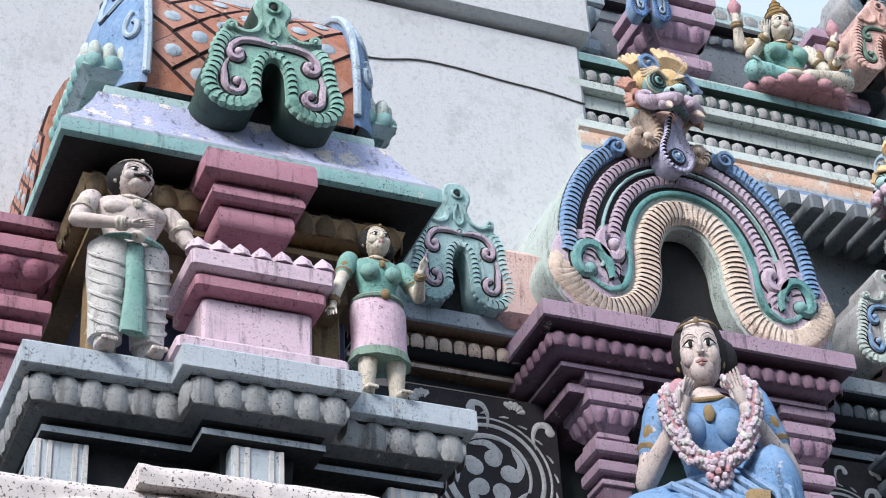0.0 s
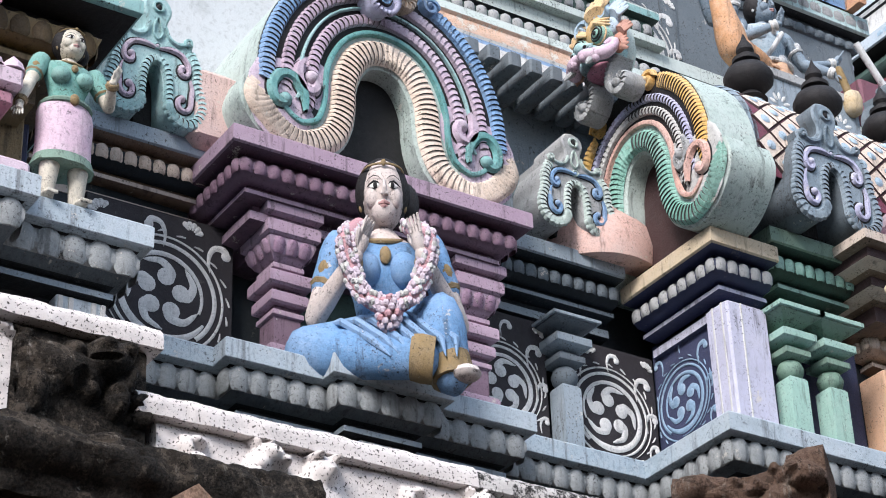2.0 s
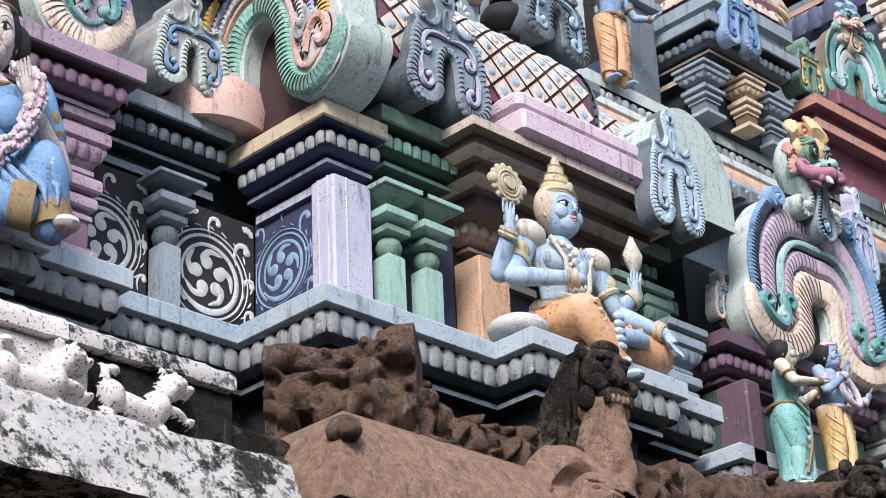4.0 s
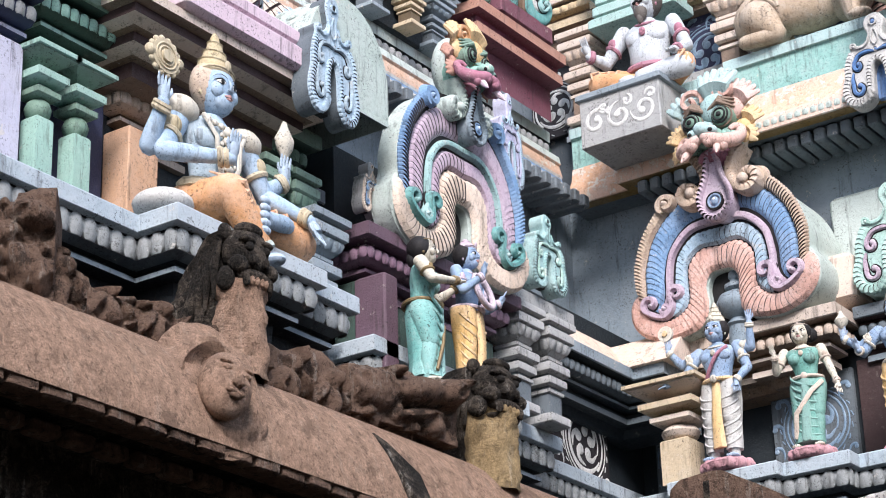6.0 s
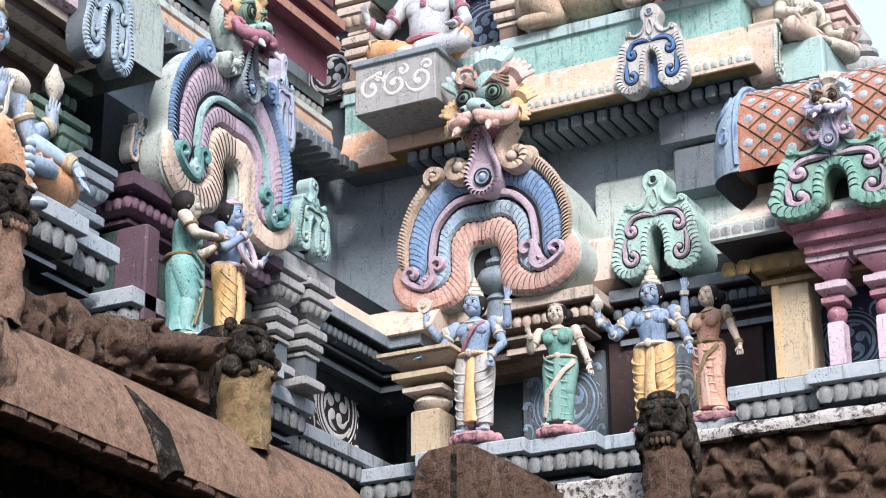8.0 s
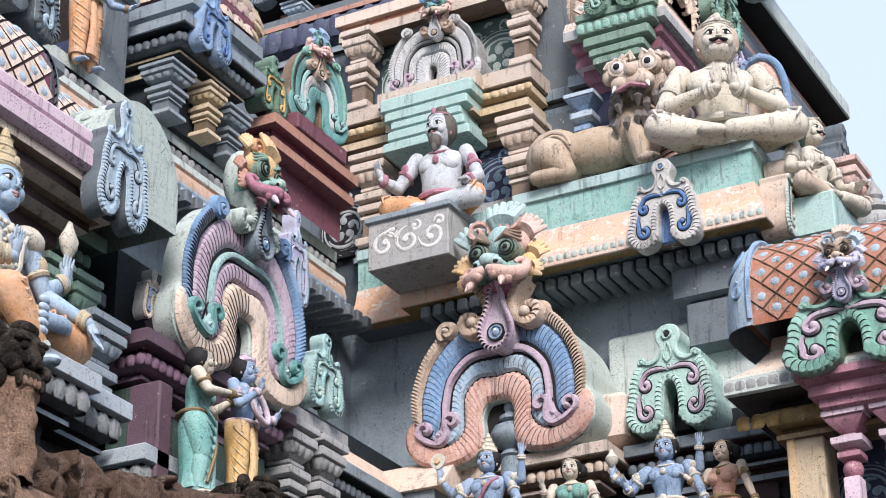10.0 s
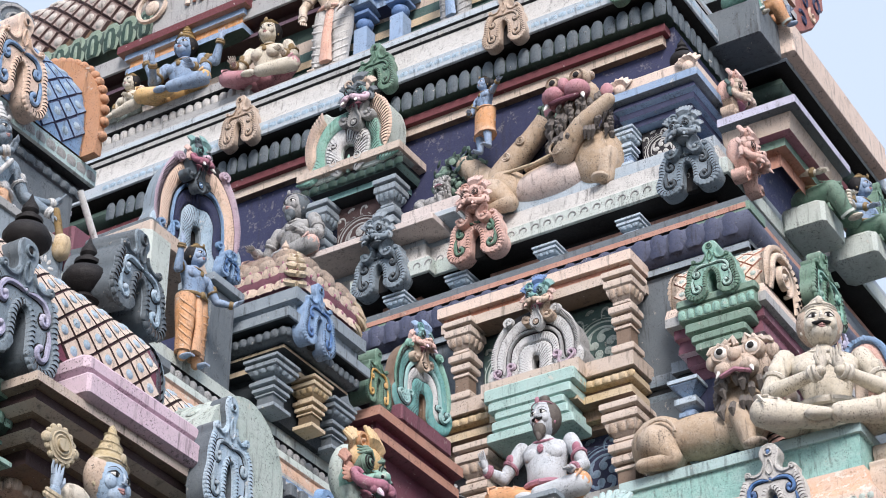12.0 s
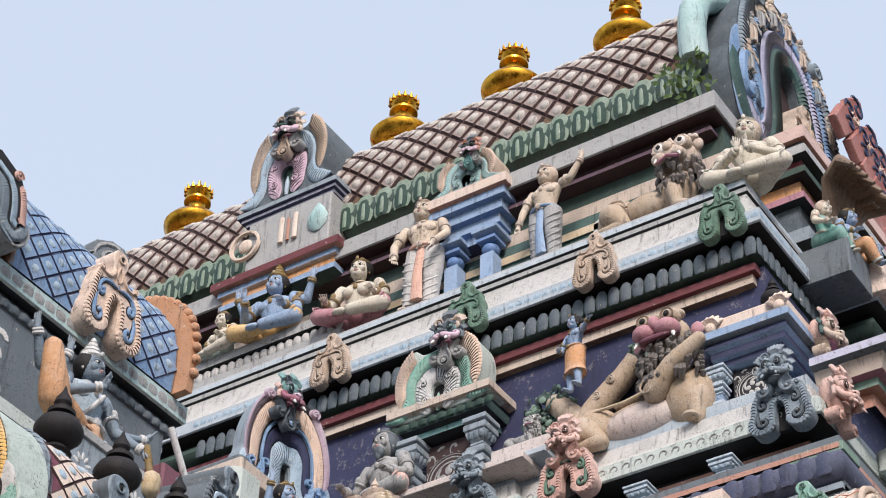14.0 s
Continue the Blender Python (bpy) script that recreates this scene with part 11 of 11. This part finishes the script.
def pillar_lion(S, c, w, h, turn, mats, back=0.8):
    """A worn rampant lion: a round chest column, a mane sloping far back, and a heavy face with brows, snout, teeth and jowls."""
    up, low = mats
    ca, sa = math.cos(math.radians(turn)), math.sin(math.radians(turn))
    at = lambda x, y, z: (c[0] + ca * x * w - sa * y * w, c[1] + sa * x * w + ca * y * w, c[2] + z * h)

    def column(rows, mat, seg=30):
        verts = []
        for z, cy, rx, ry in rows:
            for k in range(seg):
                a = 2 * math.pi * k / seg
                d = rough(Vector(at(rx * math.cos(a), cy + ry * math.sin(a), z)), 0.035, 9) / w
                verts.append(at((rx + d) * math.cos(a), cy + (ry + d) * math.sin(a), z))
        n = len(rows)
        S.add(verts, [[i * seg + k, i * seg + (k + 1) % seg, (i + 1) * seg + (k + 1) % seg, (i + 1) * seg + k] for i in range(n - 1) for k in range(seg)] + [[(n - 1) * seg + k for k in range(seg)]], mat, True)

    column([(z, -0.12, 0.36 - 0.06 * z, 0.34 - 0.04 * z) for z in np.linspace(0, 0.62, 16)], low)
    column([(z, 0.12 + back * 0.5 * (1 - z), 0.4 - 0.1 * z ** 2 - (0.2 if z > 0.97 else 0), 0.36 + back * 0.5 * (1 - z) - (0.16 if z > 0.97 else 0)) for z in np.linspace(0, 1, 26)], up)
    for x, y, z, rx, ry, rz in ((0, -0.2, 0.82, 0.34, 0.26, 0.17), (0, -0.38, 0.76, 0.16, 0.14, 0.09), (0, -0.34, 0.64, 0.28, 0.16, 0.05), (0, -0.28, 0.56, 0.24, 0.16, 0.04), (0, -0.26, 0.97, 0.22, 0.14, 0.05)):
        ball(S, at(x, y, z), (rx * w, ry * w, rz * h), up, 16, 10, (0, 0, turn))
    for x in (-1, 1):
        # the soot-dark balls stand in for the shade of hollow eye sockets
        for p, r, mt in (((0.15, -0.4, 0.87), (0.14, 0.08, 0.025), up), ((0.14, -0.43, 0.825), (0.065, 0.05, 0.03), "soot_stone"), ((0.1, -0.46, 0.735), (0.06, 0.06, 0.035), up), ((0.26, -0.36, 0.7), (0.13, 0.12, 0.06), up), ((0.33, -0.2, 0.62), (0.1, 0.14, 0.08), up), ((0.3, -0.14, 0.94), (0.1, 0.08, 0.06), up), ((0.2, -0.44, 0.6), (0.05, 0.05, 0.045), up)):
            ball(S, at(x * p[0], p[1], p[2]), (r[0] * w, r[1] * w, r[2] * h), mt, 12, 8, (0, 0, turn))
        for k in range(5):
            tube(S, [at(x * (0.34 + 0.01 * k), -0.12 + 0.1 * k, 0.9 - 0.05 * k), at(x * (0.4 + 0.01 * k), -0.06 + 0.12 * k, 0.72 - 0.07 * k), at(x * 0.38, -0.04 + 0.16 * k, 0.5 - 0.06 * k)], [0.02 * w, 0.06 * w, 0.02 * w], up, 7)
    for k in range(6):
        ball(S, at(-0.2 + 0.08 * k, -0.47 + 0.012 * abs(k - 2.5), 0.6), (0.036 * w, 0.045 * w, 0.032 * h), low, 8, 6, (0, 0, turn))


# parapet of the nearer shrine, whitewashed and blackened
parapet = thing("stone_parapet", pose(0, 0, 0), "whitewashed granite parapet blackened by lichen, with worn animal reliefs", "parapet")
S = Shape()
box(S, -7.9, -7.05, 1.2, 6.05, 0.0, 4.5, "dark_stone", 0.02)
box(S, -7.75, -7.0, 1.2, 6.0, 4.5, 5.14, "dark_stone", 0.02)
part("body", S, parapet)
S = Shape()
carved(S, (-6.93, 3.1), (-6.93, 4.7), 5.27, 5.375, [], "lime_wash", 0.02, 0.012, 0.5)
part("coping", S, parapet, "limewashed coping slab with dark specks")
S = Shape()
carved(S, (-6.935, 4.7), (-6.935, 5.62), 5.27, 5.37, [], "lichen_stone", 0.02, 0.014, 0.5)
part("coping", S, parapet, "white lichen-spotted coping slab")
S = Shape()
carved(S, (-6.935, 1.72), (-6.93, 3.2), 5.56, 5.66, [], "lime_wash", 0.02, 0.012, 0.5)
part("coping", S, parapet, "limewashed coping slab with dark specks")
S = Shape()
seated_lion = [(1.03, 5.5, 0.1, 0.105, 0.1, 0), (1.03, 5.42, 0.07, 0.05, 0.12, 0), (1.03, 5.5, 0.03, 0.025, 0.13, 0), (0.985, 5.53, 0.025, 0.018, 0.12, 0), (1.075, 5.53, 0.025, 0.018, 0.12, 0), (1.03, 5.455, 0.045, 0.012, -0.05, 0),
               (1.03, 5.3, 0.13, 0.14, 0.05, 0), (0.87, 5.3, 0.06, 0.11, 0.09, -8), (1.16, 5.3, 0.075, 0.12, 0.085, 10), (0.96, 5.28, 0.03, 0.12, 0.09, 14), (1.06, 5.26, 0.028, 0.11, 0.085, -6), (0.9, 5.19, 0.06, 0.03, 0.09, 0), (1.02, 5.16, 0.05, 0.025, 0.09, 0), (1.15, 5.18, 0.06, 0.03, 0.085, 0)]
for k in range(14):
    t = math.pi * (0.1 + 0.9 * k / 13) * 1.3 - 0.6
    seated_lion.append((1.03 + 0.115 * math.cos(t), 5.49 + 0.115 * math.sin(t) * 0.95, 0.035, 0.012, 0.07, math.degrees(t)))
carved(S, (-6.99, 1.2), (-6.975, 2.58), 5.08, 5.565, seated_lion + [(0.62, 5.5, 0.06, 0.025, 0.05, 10), (0.35, 5.35, 0.2, 0.14, 0.06, 0), (1.36, 5.5, 0.07, 0.014, 0.04, -30)], "lime_wash", 0.012, 0.008, 0.5)
part("lion_relief", S, parapet, "limewashed relief of a seated lion")
S = Shape()
carved(S, (-6.978, 2.58), (-6.97, 3.15), 5.08, 5.565, [(0.2, 5.4, 0.2, 0.09, 0.08, -8), (0.4, 5.46, 0.11, 0.09, 0.12, 0), (0.36, 5.5, 0.06, 0.045, 0.14, 0), (0.46, 5.5, 0.05, 0.05, 0.13, 0), (0.36, 5.44, 0.06, 0.014, -0.05, 0), (0.48, 5.38, 0.03, 0.1, 0.1, -15), (0.44, 5.3, 0.05, 0.09, 0.1, 0), (0.1, 5.28, 0.06, 0.1, 0.07, 0), (0.05, 5.5, 0.06, 0.014, 0.05, -35)],
       "dark_stone", 0.012, 0.014, 0.5, worn=20)
part("beast_relief", S, parapet, "blackened relief of a crouching beast")
S = Shape()


def goat(u, z, s, way):
    """Body, neck, head, ear, legs and tail of an animal in low relief."""
    g = lambda du, dz, ru, rv, high, turn=0: (u + du * s * way, z + dz * s, ru * s, rv * s, high, turn * way)
    return [g(0, -0.01, 0.17, 0.07, 0.075, -14), g(-0.13, 0.02, 0.08, 0.085, 0.085, 20), g(-0.17, 0.1, 0.03, 0.07, 0.06, 12), g(-0.13, 0.14, 0.045, 0.03, 0.06), g(0.11, 0.02, 0.075, 0.085, 0.085, -20), g(0.15, 0.1, 0.06, 0.07, 0.09, -30),
            g(0.19, 0.14, 0.075, 0.062, 0.11, -20), g(0.245, 0.12, 0.04, 0.035, 0.11), g(0.13, 0.2, 0.022, 0.045, 0.07, 30), g(0.2, 0.205, 0.02, 0.03, 0.07, -20), g(0.21, 0.01, 0.08, 0.03, 0.075, -25), g(0.27, -0.02, 0.035, 0.028, 0.085),
            g(0.14, -0.1, 0.035, 0.07, 0.06, 10), g(-0.15, -0.09, 0.05, 0.07, 0.06), g(0.2, 0.155, 0.014, 0.012, -0.03), g(0.26, 0.105, 0.03, 0.006, -0.03), g(0.0, 0.05, 0.1, 0.012, -0.015, -14)]


crouched = [(0.72, 5.04, 0.17, 0.14, 0.07, 0), (0.74, 5.18, 0.075, 0.09, 0.1, 0), (0.7, 5.24, 0.03, 0.025, 0.12, 0), (0.78, 5.24, 0.03, 0.025, 0.12, 0), (0.75, 5.17, 0.05, 0.02, 0.12, 0), (0.88, 5.05, 0.05, 0.045, 0.08, 0)]
carved(S, (-6.97, 3.2), (-6.97, 4.83), 4.86, 5.275, crouched + goat(0.3, 5.06, 1.0, 1) + goat(1.33, 5.05, 1.0, 1), "lime_wash", 0.011, 0.008, 0.4)
part("animal_relief", S, parapet, "limewashed relief of crouching animals")
S = Shape()
carved(S, (-6.972, 4.83), (-6.972, 5.62), 4.86, 5.275, goat(0.24, 5.06, 1.0, 1), "lime_wash", 0.009, 0.008, 0.4, ground="soot_stone")
part("animal_relief", S, parapet, "white relief of running animals")
S = Shape()
carved(S, (-6.72, 3.75), (-6.72, 5.75), 4.4, 4.9, [], "lichen_stone", 0.025, 0.02, 0.5, foot=lambda u: 4.5, out=0.14)
part("cornice", S, parapet, "sloping white cornice streaked black")
S = Shape()
carved(S, (-6.98, 1.2), (-6.78, 3.85), 4.8, 5.1, [(0.5, 5.0, 0.5, 0.1, 0.08, 5), (1.5, 4.98, 0.6, 0.09, 0.1, -4), (2.3, 4.92, 0.5, 0.12, 0.06, -20)], "dark_stone", 0.025, 0.04, 0.5, top=lambda u: 5.16 - 0.03 * u)
part("rubble_course", S, parapet, "dark broken stone course")
S = Shape()
outer = [(-0.62, -0.6), (-0.6, -0.2), (-0.45, 0.0), (-0.25, 0.02), (-0.1, 0.1), (0.0, 0.18), (0.12, 0.08), (0.28, -0.02), (0.46, -0.16), (0.6, -0.4), (0.66, -0.6)]
inner = [(0.34, -0.6), (0.26, -0.3), (0.1, -0.12), (0.0, -0.06), (-0.1, -0.13), (-0.26, -0.3), (-0.32, -0.6)]
slab2(S, outer + inner, -0.1, 0.3, "sand_stone", 0.02)
part("arch", S, parapet, "tan cusped stone arch", pose(-6.72, 3.22, 4.66, 0, 0, 90))

# roof of the further shrine: brown eave that turns a corner
shrine = thing("stone_shrine", pose(0, 0, 0), "brown granite shrine with a curved eave and carved frieze", "shrine")
S = Shape()
sweep(S, [(-8.3, 6.14), (-6.8, 6.14), (-6.8, 11.4), (-7.4, 11.6)], [(-0.6, 0.02, "sand_stone"), (0.0, 0.0, "sand_stone"), (0.07, -0.05, "sand_stone"), (0.14, -0.13, "sand_stone"), (0.2, -0.24, "sand_stone"), (0.25, -0.36, "sand_stone"), (0.28, -0.49, "sand_stone"), (0.285, -0.55, "brown_stone"), (0.26, -0.565, "brown_stone"), (0.0, -0.55, "dark_stone"), (-0.35, -0.56, "dark_stone")], 5.26)
part("eave", S, shrine, "brown curved granite eave")
S = Shape()
box(S, -0.05, 0.05, -0.09, 0.09, -0.04, 0.03, "brown_stone", 0.012)
dent = S.mesh("dentil")
for k in range(26):
    part("dentil", dent, shrine, "", pose(-6.575 + 0.012 * math.sin(3.1 * k), 6.0 + 0.21 * k, 4.695, 0, 3 * math.sin(2.2 * k), 4 * math.sin(5.3 * k)))
for k in range(22):
    part("dentil", dent, shrine, "", pose(-6.85, 6.4 + 0.23 * k, 4.64))
S = Shape()
box(S, -8.1, -7.15, 6.3, 11.3, 0.0, 4.75, "dark_stone", 0.02)
box(S, -8.0, -7.0, 6.3, 11.2, 4.7, 5.2, "dark_stone", 0.02)
part("body", S, shrine)
S = Shape()
carved(S, (-7.29, 6.07), (-6.74, 6.56), 5.24, 5.74, [(0.08, 5.66, 0.12, 0.08, 0.1, 20), (0.3, 5.62, 0.18, 0.05, 0.07, 0), (0.3, 5.56, 0.26, 0.03, 0.05, 0), (0.62, 5.66, 0.13, 0.07, 0.11, -15), (0.5, 5.56, 0.1, 0.07, 0.09, 30), (0.14, 5.46, 0.1, 0.1, 0.09, 40), (0.12, 5.36, 0.06, 0.07, 0.12, 0), (0.3, 5.42, 0.1, 0.12, 0.06, 0), (0.44, 5.4, 0.05, 0.13, 0.1, -30), (0.58, 5.42, 0.06, 0.14, 0.1, 15), (0.68, 5.36, 0.05, 0.1, 0.1, 0), (0.25, 5.36, 0.035, 0.1, 0.1, 30)],
       "brown_stone", 0.012, 0.022, 0.5, worn=46, top=lambda u: 5.74 + 0.03 * math.sin(7 * u + 2.2) + (0.05 if u > 0.55 else 0), out=-0.06)
part("capital", S, shrine, "eroded brown capital with coiled monsters")
S = Shape()
row = []
for k in range(9):
    u = 0.14 + 0.36 * k
    row += [(u, 5.34, 0.08, 0.12, 0.08, 25 if k % 2 else -25), (u + 0.02, 5.47, 0.055, 0.065, 0.11, 0), (u + 0.11, 5.38, 0.03, 0.12, 0.08, 40), (u - 0.1, 5.36, 0.03, 0.11, 0.08, -35), (u + 0.05, 5.24, 0.1, 0.05, 0.09, 10)]
carved(S, (-6.86, 6.55), (-6.92, 9.75), 5.18, 5.6, row, "brown_stone", 0.016, 0.026, 0.5, worn=90, top=lambda u: 5.56 + 0.05 * math.sin(3.1 * u + 1) + 0.03 * math.sin(9 * u) - (0.08 if u < 1.1 else 0.0))
part("frieze", S, shrine, "lime-streaked frieze of dwarf figures")
S = Shape()
carved(S, (-6.84, 9.0), (-6.78, 9.95), 5.32, 5.7, [(0.2, 5.5, 0.24, 0.13, 0.1, 10), (0.55, 5.56, 0.26, 0.1, 0.16, 10), (0.8, 5.6, 0.13, 0.1, 0.2, 0), (0.86, 5.66, 0.06, 0.04, 0.22, 0), (0.6, 5.43, 0.22, 0.05, 0.1, 12), (0.35, 5.65, 0.07, 0.05, 0.14, 0), (0.7, 5.4, 0.12, 0.08, 0.08, 0)], "brown_stone", 0.015, 0.022, 0.4, worn=20, top=lambda u: 5.62 + 0.1 * u)
part("beast_head", S, shrine, "orange-brown snout of a carved beast")
S = Shape()
slab2(S, [(-0.08, -0.36), (0.02, -0.38), (0.1, -0.1), (-0.02, 0.14), (-0.1, 0.2), (-0.1, 0.0)], -0.05, 0.05, "dark_stone", 0.01)
part("loose_slab", S, shrine, "grey broken slab lying on the eave", pose(-6.62, 9.1, 4.98, -26, -16, 90))
S = Shape()
ball(S, (-6.62, 5.98, 5.07), (0.09, 0.08, 0.07), "brown_stone", 14, 10)
ball(S, (-6.57, 5.95, 5.05), (0.05, 0.05, 0.04), "brown_stone", 12, 8)
part("hip_knob", S, shrine, "worn knob on the eave's corner")
# medallion with a stone face on the eave
face = thing("stone_medallion", pose(-6.6, 7.56, 5.02, -14, 0, 78), "worn granite medallion with a round carved face", "medallion")
S = Shape()
rows, verts, faces = 20, [], []
for i in range(21):
    for j in range(32):
        a, r = 2 * math.pi * j / 32, 0.36 * i / 20
        x, z = r * math.cos(a), r * math.sin(a) * 1.05
        h = 0.13 * math.exp(-(r / 0.31) ** 4) - 0.11 * math.exp(-(r / 0.2) ** 8)
        h += rough((x, 3.0, z), 0.035, 11)
        verts.append((x, 0.06 - h, z + (0.04 * max(0, math.sin(a)) ** 6 * i / 20)))
for i in range(20):
    for j in range(32):
        faces.append((i * 32 + j, i * 32 + (j + 1) % 32, (i + 1) * 32 + (j + 1) % 32, (i + 1) * 32 + j))
S.add(verts, faces, "sand_stone", True)
part("boss", S, face)
S = Shape()
ball(S, (0, -0.05, -0.02), (0.115, 0.09, 0.155), "sand_stone", 24, 16)
ball(S, (0, -0.145, -0.03), (0.018, 0.025, 0.05), "sand_stone", 10, 8)
ball(S, (0, -0.145, -0.06), (0.03, 0.02, 0.016), "sand_stone", 10, 6)
for sx in (-1, 1):
    ball(S, (0.045 * sx, -0.125, 0.005), (0.026, 0.018, 0.014), "sand_stone", 10, 6)
    ball(S, (0.048 * sx, -0.122, 0.034), (0.036, 0.016, 0.008), "sand_stone", 10, 6)
    ball(S, (0.022 * sx, -0.128, -0.098), (0.026, 0.016, 0.01), "sand_stone", 8, 6)
ball(S, (0, -0.125, -0.115), (0.028, 0.018, 0.01), "sand_stone", 8, 6)
part("face", S, face, "smooth stone face", pose(0.0, -0.025, -0.01, 0, 16, 0) @ Matrix.Scale(1.25, 4))
# worn lions
S = Shape()
pillar_lion(S, (-6.86, 8.0, 5.22), 0.42, 0.86, 84, ("dark_stone", "sand_stone"), 1.5)
solid("statue_stone_lion", S, pose(0, 0, 0), "blackened weathered stone lion rearing on the shrine roof", "statue", "stone lions")
S = Shape()
pillar_lion(S, (-6.84, 10.3, 5.1), 0.5, 0.83, 86, ("dark_stone", "lime_stone"), 1.2)
solid("statue_stone_lion", S, pose(0, 0, 0), "weathered stone lion, black above and ochre below", "statue", "stone lions")

# the gate hall in front of the tower
hall = thing("stone_hall", pose(0, 0, 0), "low brown granite hall with a carved parapet", "hall")
S = Shape()
box(S, -7.6, -2.0, 14.05, 14.7, 0.0, 5.3, "dark_stone", 0.02)
part("body", S, hall)
S = Shape()
slab2(S, [(-0.62, -0.9), (-0.42, 0.02), (-0.36, 0.06), (-0.1, 0.08), (-0.02, 0.07), (0.35, -0.14), (0.66, -0.33), (0.7, -0.9)], -0.35, 0.25, "brown_stone", 0.03)
part("gable_block", S, hall, "brown rounded granite roof block", pose(-6.96, 14.05, 5.97))
S = Shape()
carved(S, (-7.13, 13.69), (-7.08, 13.69), 5.4, 6.03, [], "dark_stone", 0.012, 0.01, 0.02)
part("joint", S, hall, "black weathered joint")
S = Shape()
carved(S, (-6.35, 13.9), (-5.45, 13.9), 5.2, 5.73, [(0.1 + 0.2 * k, 5.5, 0.08, 0.1, 0.05, 0) for k in range(5)], "lichen_stone", 0.02, 0.02, 0.4)
part("coping", S, hall, "grey limed coping of the hall")
S = Shape()
relief_row = []
for k in range(7):
    u = 0.15 + 0.3 * k
    relief_row += [(u, 5.6, 0.09, 0.13, 0.09, 25 if k % 2 else -25), (u + 0.02, 5.75, 0.06, 0.07, 0.12, 0), (u + 0.12, 5.64, 0.03, 0.14, 0.09, 40), (u - 0.1, 5.6, 0.03, 0.12, 0.09, -35), (u + 0.05, 5.45, 0.12, 0.06, 0.09, 10)]
carved(S, (-5.25, 13.9), (-2.6, 13.9), 5.2, 5.86, relief_row, "brown_stone", 0.018, 0.022, 0.5, worn=80, top=lambda u: 5.88 + 0.04 * math.sin(4 * u))
part("frieze", S, hall, "brown carved frieze of figures")
S = Shape()
carved(S, (-5.27, 13.8), (-2.6, 13.8), 5.86, 5.96, [], "lichen_stone", 0.025, 0.02, 0.5)
part("coping", S, hall, "grey limed coping of the hall")
S = Shape()
pillar_lion(S, (-5.4, 13.75, 5.25), 0.5, 0.95, 8, ("dark_stone", "brown_stone"))
solid("statue_stone_lion", S, pose(0, 0, 0), "weathered grey-brown stone lion beside the hall parapet", "statue", "stone lions")
